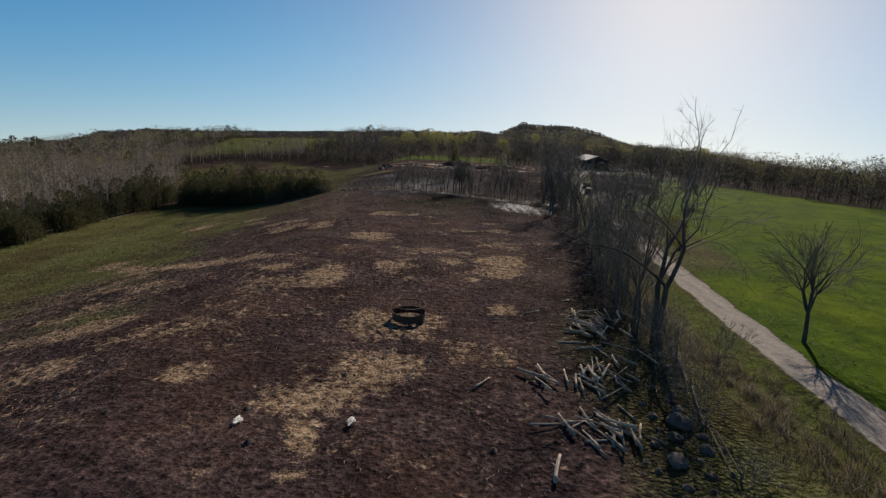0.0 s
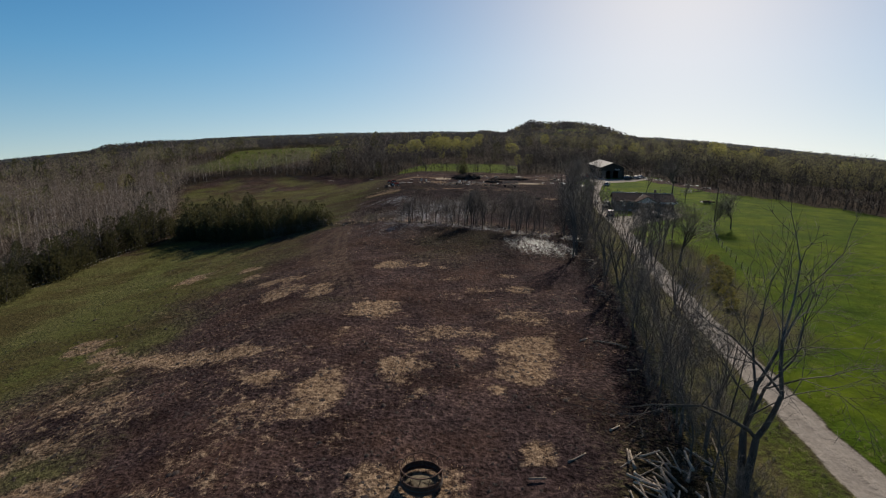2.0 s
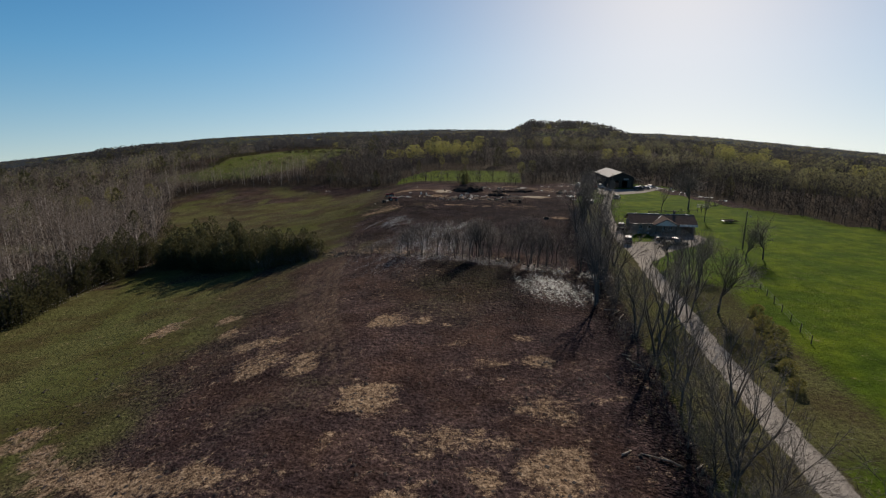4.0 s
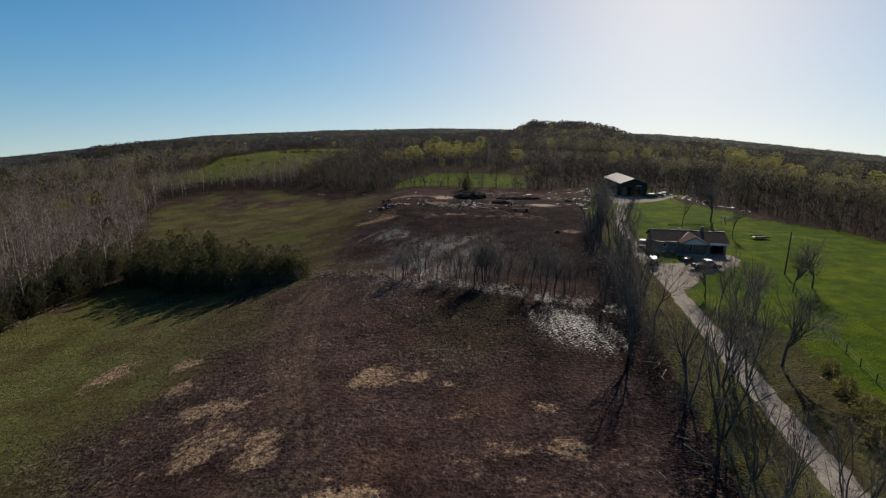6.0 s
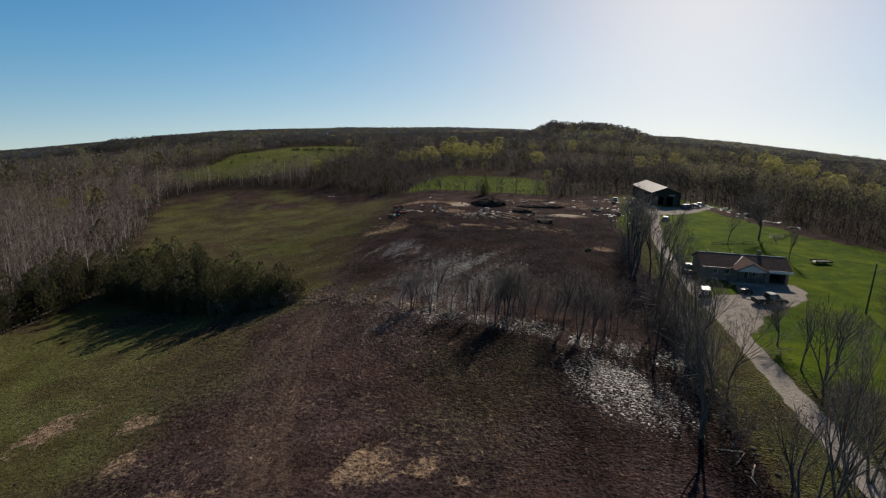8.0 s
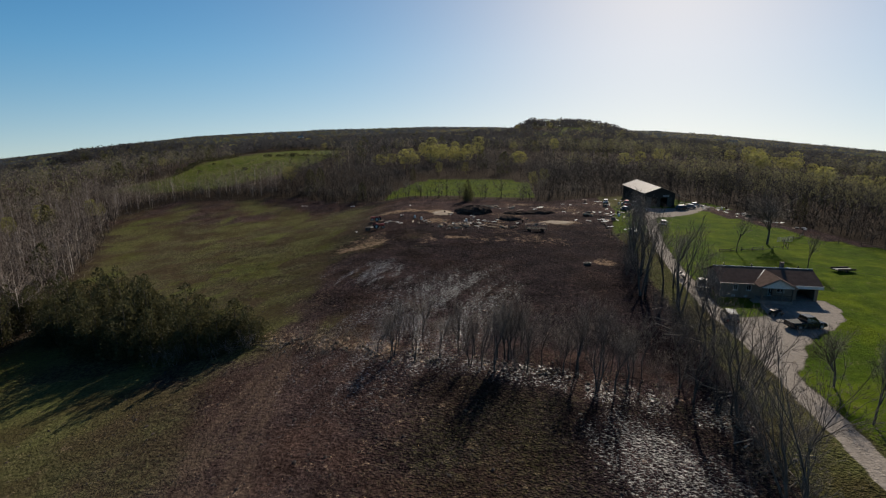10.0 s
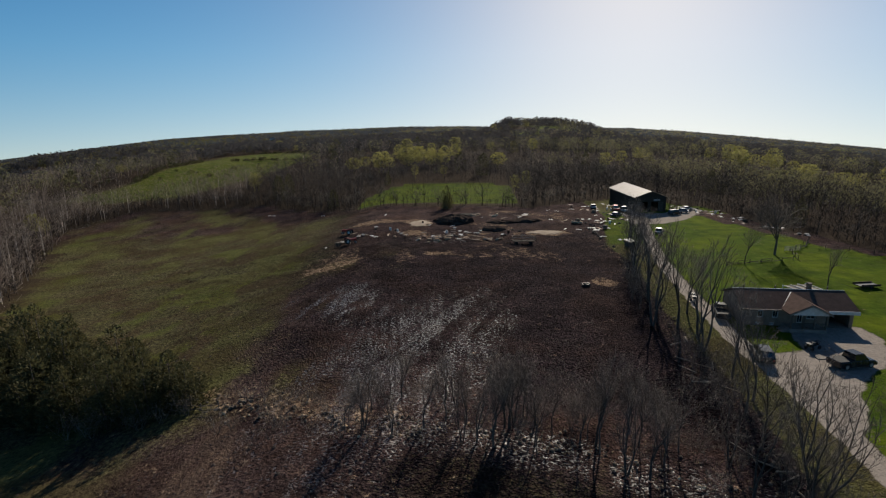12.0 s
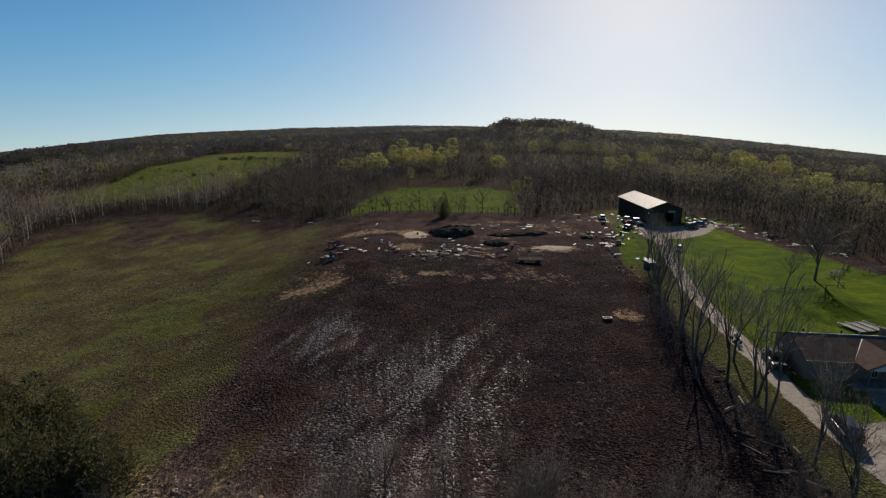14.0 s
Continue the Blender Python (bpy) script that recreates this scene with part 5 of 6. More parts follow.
    part("barge_board", Shape().slab([(pa - 0.52, front - 0.03, e - 0.14), (pa - 0.52, front - 0.03, e + 0.06), (pm, front - 0.03, ph + 0.04), (pm, front - 0.03, ph - 0.16)], 0.04)
         .slab([(pb + 0.52, front - 0.03, e + 0.06), (pb + 0.52, front - 0.03, e - 0.14), (pm, front - 0.03, ph - 0.16), (pm, front - 0.03, ph + 0.04)], 0.04), CONCRETE, house)
    part("pediment", Shape().slab([(pa + 0.1, py + 0.1, e + 0.12), (pb - 0.1, py + 0.1, e + 0.12), (pm, py + 0.1, ph - 0.2)], 0.08), WHITE, house, "pale siding in the porch gable")
    part("valley_flashing", Shape().slab([(pa - 0.55, y0 - o, e + 0.10), (pa - 0.33, y0 - o - 0.1, e + 0.14), (pm + 0.05, back, ph + 0.10), (pm - 0.18, back + 0.1, ph + 0.07)], 0.05), WHITE, house)


build_house()

# paving in front of the house
walkway = thing("walkway", 0, 0, "grey paved path from the drive to the porch steps", "path")
wz = ground_z(50, 148)
for i in range(9):
    for j in range(3):
        a, b = 50.6 + j * 1.1 - i * 0.36, 150.6 - i * 1.05
        part("paving_slab", Shape().box(a, a + 1.06, b - 1.0, b, wz - 0.1, wz + 0.05), CONCRETE, walkway)

# ---------------------------------------------------------------- barn


def build_barn():
    barn = thing("barn", 75.0, 253.5, "long dark barn with a bright tin roof and open bays", "barn", turn=-3)
    w, L, e, rz = 5.3, 27.5, 5.0, 7.0
    s = pierced(-w, w, -0.3, e, 0, 0.2, [(-4.6, -0.9, -0.3, 3.4), (0.3, 4.2, -0.3, 3.4)])
    s.add([(-w, 0, e), (w, 0, e), (0, 0, rz), (-w, 0.2, e), (w, 0.2, e), (0, 0.2, rz)], [(0, 1, 2), (3, 5, 4), (0, 3, 4, 1), (1, 4, 5, 2), (2, 5, 3, 0)])
    part("front_wall", s, BARN_WALL, barn)
    for xa in (-w, w - 0.2):
        part("side_wall", Shape().box(xa, xa + 0.2, 0.2, L, -0.3, e), BARN_WALL, barn)
    part("back_wall", Shape().box(-w + 0.2, w - 0.2, L - 0.2, L, -0.3, e), BARN_WALL, barn)
    part("floor", Shape().box(-w + 0.2, w - 0.2, 0.2, L - 0.2, -0.3, 0.03), EARTH, barn)
    roof = part("roof", Shape().slab([(-w - 0.5, -0.6, e - 0.16), (0, -0.6, rz), (0, L + 0.5, rz), (-w - 0.5, L + 0.5, e - 0.16)][::-1], 0.08)
                .slab([(w + 0.5, -0.6, e - 0.16), (w + 0.5, L + 0.5, e - 0.16), (0, L + 0.5, rz), (0, -0.6, rz)][::-1], 0.08), TIN_ROOF, barn, "bright ribbed tin roof")
    for i in range(31):
        y = -0.5 + i * (L + 0.9) / 30
        for sgn in (-1, 1):
            part("rib", Shape().slab([(sgn * (w + 0.5), y, e - 0.13), (sgn * (w + 0.5), y + 0.06, e - 0.13), (0, y + 0.06, rz + 0.03), (0, y, rz + 0.03)][::sgn], 0.03), TIN_ROOF, roof)
    # lean-to on the far side
    lean = part("lean_to", Shape().slab([(w, 0.5, e - 0.5), (w + 4.2, 0.5, 3.0), (w + 4.2, 18, 3.0), (w, 18, e - 0.5)][::-1], 0.07), GALV, barn, "dull metal lean-to roof")
    for y in (0.7, 6, 12, 17.5):
        part("post", Shape().box(w + 3.9, w + 4.1, y, y + 0.2, -0.3, 2.98), PLANK, lean)
    for a, b in ((-4.7, -2.9), (2.6, 4.3)):
        part("door_leaf", Shape().box(a, b, -0.12, -0.04, 0.1, 3.45), PLANK, barn, "weathered board door")
    part("light_panel", Shape().box(1.0, 3.2, -0.1, -0.02, 3.7, 4.3), GALV, barn)


build_barn()

# ---------------------------------------------------------------- vehicles


def vehicle(x, y, turn, label, paint_mat, kind="car", dz=0.0):
    ob = thing({"car": "car", "suv": "suv", "pickup": "pickup_truck"}[kind], x, y, label, "truck" if kind == "pickup" else "car", turn, dz)
    L = {"car": 4.5, "suv": 4.7, "pickup": 5.6}[kind]
    W = 0.92 if kind != "pickup" else 0.98
    belt, top = {"car": (0.88, 1.42), "suv": (1.05, 1.72), "pickup": (1.08, 1.85)}[kind]
    # side outline along the length, nose at +x
    h = L / 2
    low = [(-h, 0.42), (-h + 0.1, belt - 0.05), (-h * 0.4, belt), (h * 0.35, belt), (h * 0.9, belt - 0.18), (h, 0.62), (h - 0.08, 0.30), (-h + 0.1, 0.28)]

    def body_at(yy, k, lift=0.0):
        return [(px * (1 - 0.03 * k), yy, pz - (0.05 * k if pz > 0.7 else 0) + lift) for px, pz in low]

    part("body", Shape().loft([body_at(-W, 1), body_at(-W + 0.12, 0), body_at(W - 0.12, 0), body_at(W, 1)]), paint_mat, ob, bevel=0.03)
    if kind == "pickup":
        cab = [(-0.65, belt - 0.04), (-0.55, top - 0.04), (0.75, top), (1.5, belt - 0.04)]
    elif kind == "suv":
        cab = [(-h + 0.15, belt - 0.04), (-h + 0.45, top - 0.04), (0.45, top), (1.25, belt - 0.04)]
    else:
        cab = [(-h + 0.5, belt - 0.04), (-1.1, top - 0.03), (0.35, top), (1.25, belt - 0.04)]
    part("cabin", Shape().loft([[(px, -W + 0.06 + (0.16 if pz > belt else 0), pz) for px, pz in cab], [(px, W - 0.06 - (0.16 if pz > belt else 0), pz) for px, pz in cab]]), GLASS, ob, "dark glass cabin", bevel=0.02)
    ra, rb = cab[1][0] + 0.02, cab[2][0] - 0.02
    part("roof_panel", Shape().slab([(ra, -W + 0.24, top + 0.02), (rb, -W + 0.24, top + 0.035), (rb, W - 0.24, top + 0.035), (ra, W - 0.24, top + 0.02)], 0.05), paint_mat, ob, bevel=0.015)
    for yy in (-W + 0.1, W - 0.1):
        part("pillar", Shape().rod((0.1, yy, belt - 0.05), (0.0, yy * 0.86, top), 0.035, sides=5), paint_mat, ob)
    if kind == "pickup":
        part("cargo_bed", Shape().box(-h + 0.15, -0.75, -W + 0.14, W - 0.14, belt - 0.03, belt + 0.015), RUBBER, ob, "black bed liner")
        part("tailgate", Shape().box(-h - 0.02, -h + 0.06, -W + 0.08, W - 0.08, 0.5, belt + 0.03), paint_mat, ob)
    part("front_bumper", Shape().box(h - 0.1, h + 0.06, -W + 0.08, W - 0.08, 0.34, 0.54), DARK_STEEL, ob, bevel=0.03)
    part("rear_bumper", Shape().box(-h - 0.06, -h + 0.08, -W + 0.08, W - 0.08, 0.36, 0.54), DARK_STEEL, ob, bevel=0.03)
    for yy in (-W + 0.28, W - 0.28):
        part("headlight", Shape().box(h - 0.12, h + 0.015, yy - 0.17, yy + 0.17, 0.62, 0.76), LAMP_LENS, ob)
        part("tail_light", Shape().box(-h - 0.015, -h + 0.08, yy - 0.1, yy + 0.1, 0.66, 0.86), RED, ob)
    R = 0.33 if kind == "car" else 0.39
    for wx in (-h * 0.62, h * 0.64):
        for yy in (-W + 0.02, W - 0.02):
            s = 1 if yy > 0 else -1
            wheel = part("wheel", Shape().ring((wx, yy, R), R - 0.1, 0.105, 18, 8, "y"), RUBBER, ob, "black tyre")
            part("rim", Shape().rod((wx, yy - 0.06 * s, R), (wx, yy + 0.085 * s, R), R - 0.13, sides=14), GALV, wheel)
        part("mirror" if wx > 0 else "mud_flap", Shape().box(wx - 0.5, wx - 0.38, W - 0.01, W + 0.14, belt, belt + 0.14) if wx > 0 else Shape().box(wx - R - 0.08, wx - R - 0.05, W - 0.25, W - 0.05, 0.15, 0.45), paint_mat if wx > 0 else RUBBER, ob)
    return ob


vehicle(40.7, 142.0, 72, "black car parked at the edge of the gravel drive", CAR_BLACK, "suv")
vehicle(50.4, 139.2, 8, "dark pickup truck with pale bed cover by the house", CAR_BLACK, "pickup")
vehicle(44.2, 157.6, 70, "dark pickup truck beside the house wall", CAR_BLACK, "pickup")
vehicle(62.6, 219.5, 62, "silver car on the lawn edge near the barn", CAR_SILVER, "car")
vehicle(64.4, 257, 80, "red pickup truck among junk by the barn", CAR_RED, "pickup")
vehicle(66.3, 254.5, 95, "silver pickup truck by the barn", CAR_SILVER, "pickup")
vehicle(60.4, 246, 40, "black car among weeds by the barn", CAR_BLACK, "car")
vehicle(84.8, 251, 150, "dark grey car on the barn yard", CAR_GREY, "car")
vehicle(80.5, 247, 20, "black suv parked before the barn", CAR_BLACK, "suv")
vehicle(88.5, 255, 35, "silver car in the junk row", CAR_SILVER, "car")
vehicle(58.6, 263, 75, "white van-like car in the weeds", WHITE, "car")


def quad_bike(x, y, turn):
    ob = thing("quad_bike", x, y, "black quad bike parked on the gravel drive", "quad bike", turn)
    part("body", Shape().loft([[(-0.9, -0.25, 0.55), (-0.9, 0.25, 0.55), (-0.9, 0.25, 0.8), (-0.9, -0.25, 0.8)], [(0, -0.2, 0.5), (0, 0.2, 0.5), (0, 0.2, 0.85), (0, -0.2, 0.85)],
                               [(0.9, -0.3, 0.5), (0.9, 0.3, 0.5), (0.9, 0.3, 0.95), (0.9, -0.3, 0.95)]]), CAR_BLACK, ob, bevel=0.04)
    part("seat", Shape().box(-0.6, 0.25, -0.16, 0.16, 0.85, 0.98), RUBBER, ob, bevel=0.04)
    part("handlebar", Shape().rod((0.45, -0.42, 1.2), (0.45, 0.42, 1.2), 0.025).rod((0.6, 0, 0.85), (0.45, 0, 1.2), 0.03), DARK_STEEL, ob)
    for rx in (-0.85, 0.9):
        part("rack", Shape().box(rx - 0.3, rx + 0.3, -0.35, 0.35, 0.98, 1.01), DARK_STEEL, ob)
    for wx in (-0.7, 0.75):
        for wy in (-0.42, 0.42):
            part("wheel", Shape().ring((wx, wy, 0.3), 0.19, 0.12, 14, 8, "y").rod((wx, wy - 0.05, 0.3), (wx, wy + 0.05, 0.3), 0.12), RUBBER, ob)
    return ob


quad_bike(43.4, 164.6, 70)
quad_bike(49.2, 144.2, 200)


def tractor(x, y, turn):
    ob = thing("tractor", x, y, "old red farm tractor standing in the yard", "tractor", turn)
    part("hood", Shape().box(0.2, 2.0, -0.32, 0.32, 0.75, 1.35), RED, ob, bevel=0.05)
    part("axle_housing", Shape().box(-0.8, 0.3, -0.4, 0.4, 0.6, 1.0), DARK_STEEL, ob)
    part("seat", Shape().box(-0.75, -0.35, -0.22, 0.22, 1.15, 1.25).box(-0.85, -0.75, -0.22, 0.22, 1.2, 1.6), RUBBER, ob)
    part("steering_wheel", Shape().ring((0.05, 0, 1.55), 0.2, 0.02, 14, 5), DARK_STEEL, ob)
    part("exhaust", Shape().rod((1.2, 0.15, 1.35), (1.2, 0.15, 2.2), 0.04), RUST, ob)
    for wy in (-0.75, 0.75):
        w = part("rear_wheel", Shape().ring((-0.5, wy, 0.72), 0.52, 0.2, 20, 8, "y"), RUBBER, ob)
        part("rim", Shape().rod((-0.5, wy - 0.1, 0.72), (-0.5, wy + 0.1, 0.72), 0.38, sides=16), WHITE, w)
        part("fender", Shape().ring((-0.5, wy * 0.9, 0.72), 0.85, 0.1, 10, 5, "y", 0.3, 2.6), RED, ob)
    for wy in (-0.55, 0.55):
        w = part("front_wheel", Shape().ring((1.7, wy, 0.36), 0.26, 0.1, 16, 8, "y"), RUBBER, ob)
        part("rim", Shape().rod((1.7, wy - 0.06, 0.36), (1.7, wy + 0.06, 0.36), 0.18, sides=12), WHITE, w)
    return ob


tractor(-24.5, 233, 160)
tractor(-22.5, 219, 20)


def wagon(x, y, turn):
    ob = thing("hay_wagon", x, y, "empty steel hay wagon with open side rails", "wagon", turn)
    for k in range(7):
        part("deck_board", Shape().box(-2.8, 2.8, -1.2 + 0.345 * k, -0.88 + 0.345 * k, 0.85, 0.93 + 0.012 * (k % 2)), BARN_WALL, ob)
    for yy in (-1.2, 1.2):
        part("top_rail", Shape().rod((-2.8, yy, 1.9), (2.8, yy, 1.9), 0.07), DEADWOOD, ob)
        part("middle_rail", Shape().rod((-2.8, yy, 1.4), (2.8, yy, 1.4), 0.045), RUST, ob)
        for xx in (-2.75, 0, 2.75):
            part("upright", Shape().rod((xx, yy, 0.9), (xx, yy, 1.95), 0.05), DEADWOOD, ob)
    for xx in (-2.8, 2.8):
        part("end_rail", Shape().rod((xx, -1.2, 1.9), (xx, 1.2, 1.9), 0.06), DEADWOOD, ob)
    for xx in (-1.8, 1.8):
        part("axle", Shape().rod((xx, -1.0, 0.4), (xx, 1.0, 0.4), 0.06).box(xx - 0.08, xx + 0.08, -0.4, 0.4, 0.4, 0.86), DARK_STEEL, ob)
        for yy in (-0.95, 0.95):
            w = part("wheel", Shape().ring((xx, yy, 0.4), 0.28, 0.12, 16, 8, "y"), RUBBER, ob)
            part("rim", Shape().rod((xx, yy - 0.06, 0.4), (xx, yy + 0.06, 0.4), 0.2), RUST, w)
    part("drawbar", Shape().rod((-2.8, 0, 0.6), (-4.6, 0, 0.35), 0.06), RUST, ob)
    return ob


wagon(22.8, 209.5, -3)

# ---------------------------------------------------------------- feeder on the near pasture


def build_feeder():
    R = 1.3
    ob = thing("hay_feeder", -2.0, 38.8, "dark round steel hay feeder with slanted bars on straw", "feeder", 8)
    part("bottom_band", Shape().ring((0, 0, 0.30), R, 0.035, 32, 6).ring((0, 0, 0.06), R, 0.035, 32, 6), DARK_STEEL, ob)
    sheet = Shape()
    k = 32
    for i in range(k):
        a, b = 6.2832 * i / k, 6.2832 * (i + 1) / k
        sheet.slab([(R * math.cos(a), R * math.sin(a), 0.05), (R * math.cos(b), R * math.sin(b), 0.05), (R * math.cos(b), R * math.sin(b), 0.58), (R * math.cos(a), R * math.sin(a), 0.58)], 0.02)
    part("skirt", sheet, RUST, ob, "dark sheet-metal skirt")
    part("middle_ring", Shape().ring((0, 0, 0.6), R, 0.03, 32, 6), RUST, ob)
    part("top_ring", Shape().ring((0, 0, 1.18), R, 0.04, 32, 6), RUST, ob)
    for i in range(14):
        a = 6.2832 * i / 14
        part("bar", Shape().rod((R * math.cos(a), R * math.sin(a), 0.58), (R * math.cos(a + 0.12), R * math.sin(a + 0.12), 1.18), 0.022, sides=6), RUST, ob)
    for a in (0.35, 2.8):
        part("hoop", Shape().ring((R * math.cos(a), R * math.sin(a), 1.18), 0.22, 0.03, 10, 6, "y", 0, 3.1416), DARK_STEEL, ob)
    part("hay", lump(5, 0.95, 0.9, 0.22, 0.3, 5, 12), HAY, ob, "trampled old hay inside")


build_feeder()

# ---------------------------------------------------------------- logs, stones, fences


def log_pattern(seed, length, r):
    rr = random.Random(seed)
    s = Shape()
    rows, k = [], 8
    bend = rr.uniform(-0.02, 0.02) * length
    for i in range(6):
        u = i / 5
        rad = r * (1 - 0.35 * u) * rr.uniform(0.9, 1.1)
        rows.append([((u - 0.5) * length, bend * math.sin(3.14 * u) + rad * math.cos(6.283 * j / k), rad * math.sin(6.283 * j / k)) for j in range(k)])
    s.loft(rows)
    a = rr.uniform(-0.2, 0.3) * length
    s.rod((a, bend * 0.9, 0), (a + 0.25, bend + r * 2.2, r * 0.8), r * 0.3, r * 0.15, 5)
    me = bpy.data.meshes.new("log")
    me.from_pydata(s.v, [], s.f)
    me.materials.append(DEADWOOD)
    me.polygons.foreach_set("use_smooth", [len(p.vertices) == 4 for p in me.polygons])
    me.update()
    return me


LOGS = [log_pattern(i, L, r) for i, (L, r) in enumerate(((2.1, 0.085), (1.7, 0.07), (2.0, 0.105), (1.1, 0.075), (2.5, 0.055), (1.5, 0.095)))]


def log_at(x, y, turn, which, lift=0.0, tilt=0.0, label="weathered grey fallen log lying on the pasture edge", group="fallen logs"):
    ob = tagged(new("log", LOGS[which]), label, "log", group)
    ob.matrix_basis = pose(x, y, ground_z(x, y) + 0.12 + lift, 0, tilt, turn)
    return ob


rl = random.Random(21)
# loose heaps along the edge of the near pasture: x, y, count, main direction
for hx, hy, n, way, wide in ((12.3, 40.6, 5, 40, 0.9), (14.4, 40.2, 9, 95, 1.1), (11.4, 37.0, 8, 120, 1.0), (13.6, 37.2, 6, 80, 1.0), (10.8, 34.6, 3, 30, 0.5), (12.0, 31.6, 11, 100, 1.5), (10.6, 30.0, 5, 85, 0.7),
                             (7.2, 24.6, 3, 5, 0.6), (8.6, 23.8, 10, 110, 0.9), (10.4, 23.4, 8, 90, 0.8), (6.5, 29.3, 5, 115, 0.6), (9.6, 28.9, 8, 100, 0.8), (12.3, 38.6, 8, 110, 0.8)):
    for i in range(n):
        log_at(hx + rl.gauss(0, wide), hy + rl.gauss(0, wide * 0.8), way + rl.gauss(0, 22), rl.randrange(6), rl.uniform(0, 0.3) if n > 4 else 0, rl.uniform(-6, 6))
log_at(5.8, 20.4, 72, 2, 0.05, label="thick pale barkless log on muddy ground")
log_at(3.0, 28.3, 52, 1, label="single pale log on the brown pasture")
log_at(8.2, 41.4, 35, 1, label="single pale log on the brown pasture")
log_at(5.2, 39.2, 5, 3, label="dark short log on the brown pasture")
log_at(7.8, 22.6, 115, 4, label="long thin pale pole on muddy ground")
for k in range(20):
    hx, hy = rl.choice(((12, 37.5), (11.4, 31), (9, 24.5), (13.4, 40), (10, 29)))
    log_at(hx + rl.gauss(0, 1.1), hy + rl.gauss(0, 1.3), rl.uniform(0, 180), rl.choice((1, 3, 4)), 0, 0)
for k in range(40):
    py = rl.uniform(42, 150)
    bx = float(np.interp(py, [p[1] for p in BRUSH_LINE], [p[0] for p in BRUSH_LINE]))
    log_at(bx + rl.gauss(-1.5, 1.8), py, rl.uniform(0, 180), rl.choice((1, 3, 4, 0)), 0, rl.uniform(-4, 4), "grey fallen branch in the brush", "fallen branches")

STONES = []
for i in range(6):
    s = lump(30 + i, 0.5, 0.42, 0.34, 0.22)
    me = bpy.data.meshes.new("stone")
    me.from_pydata(s.v, [], s.f)
    me.materials.append(STONE)
    STONES.append(me)


def stone_at(parent, x, y, size, name="stone", lift=0.0):
    ob = new(name, STONES[rl.randrange(6)])
    m = pose(x, y, ground_z(x, y) + 0.18 * size + lift, rl.uniform(-20, 20), rl.uniform(-20, 20), rl.uniform(0, 360)) @ Matrix.Diagonal((size, size, size * rl.uniform(0.7, 1), 1))
    ob.matrix_basis = m
    ob.parent = parent
    return ob


for bx, by, bs in ((13.1, 24.6, 1.5), (12.3, 23.2, 0.9), (11.5, 21.2, 1.1), (13.6, 25.9, 0.8), (12.0, 25.3, 0.6), (11.0, 22.6, 0.55), (12.6, 20.2, 0.7), (11.2, 19.4, 0.6), (13.4, 22.2, 0.8), (10.4, 20.6, 0.4), (12.9, 18.6, 0.6), (13.9, 27.6, 0.5), (12.7, 21.4, 0.5), (11.8, 24.0, 0.45), (13.7, 23.5, 0.5), (12.2, 19.2, 0.5), (11.9, 26.6, 0.5), (13.2, 28.6, 0.6), (10.9, 18.8, 0.45), (13.6, 20.4, 0.55)):
    tagged(stone_at(None, bx, by, bs, "boulder"), "grey rounded field boulder in the brush", "boulder", "boulders")
heads = []
for i in range(5):
    s = lump(44 + i, 0.5, 0.4, 0.34, 0.24, 5, 8)
    me = bpy.data.meshes.new("stone")
    me.from_pydata(s.v, [], s.f)
    me.materials.append(PALE_STONE if i < 1 else STONE)
    heads.append(me)
bank = tagged(new("stone_bank"), "low tumbled bank of pale field stones between pastures", "stone wall")
for k in range(290):
    px, py = rl.choice(along(CROSS_LINE[:5], 0.5) + along(CROSS_LINE, 1.4))
    ob = stone_at(bank, px + rl.gauss(0, 0.7), py + rl.gauss(0, 1.0) + (2 if px < -18 else 0.5) * rl.uniform(-1, 1), rl.uniform(0.15, 0.55), lift=rl.uniform(0, 0.08))
    ob.data = heads[rl.randrange(5)]
row = tagged(new("stone_row"), "loose field stones along the shaded brush line", "stone wall")
for k in range(160):
    px, py = rl.choice(along(BRUSH_LINE[1:], 0.9))
    stone_at(row, px + rl.gauss(0.3, 0.9), py, rl.uniform(0.2, 0.6))


def rail_fence(line, gap, label, height=1.15, wires=0):
    ob = tagged(new("rail_fence" if not wires else "wire_fence"), label, "fence")
    pts = along(line, gap)
    for i, (px, py) in enumerate(pts):
        z = ground_z(px, py)
        part("post", Shape().rod((px, py, z - 0.2), (px + rl.uniform(-0.06, 0.06), py, z + height + rl.uniform(-0.1, 0.15)), 0.065, 0.05, 6), PLANK, ob)
        if i + 1 < len(pts):
            qx, qy = pts[i + 1]
            w = ground_z(qx, qy)
            for k in range(wires or 3):
                if not wires and rl.random() < 0.25:
                    continue
                h = height * (0.3 + 0.65 * k / ((wires or 3) - 1)) * (1 if wires else rl.uniform(0.4, 1.05))
                if wires:
                    part("wire", Shape().rod((px, py, z + h), (qx, qy, w + h), 0.008, sides=4), GALV, ob)
                else:
                    part("rail", Shape().rod((px - 0.2, py + rl.uniform(-0.1, 0.1), z + h + rl.uniform(-0.12, 0.12)), (qx + 0.1, qy, w + h + rl.uniform(-0.15, 0.15)), 0.055, 0.045, 6), PLANK, ob)
    return ob


rail_fence([(13.8, 20), (14.4, 24.2), (17.1, 34.4), (18.8, 42)], 4.6, "tumbledown grey cedar rail fence by the brush", 0.6)
rail_fence([(80, 189), (83, 196), (90, 200), (96, 207)], 2.6, "grey rail fence beyond the big tree")
rail_fence([(62, 186), (70, 187), (80, 189)], 2.8, "low rail fence across the back lawn", 0.8)
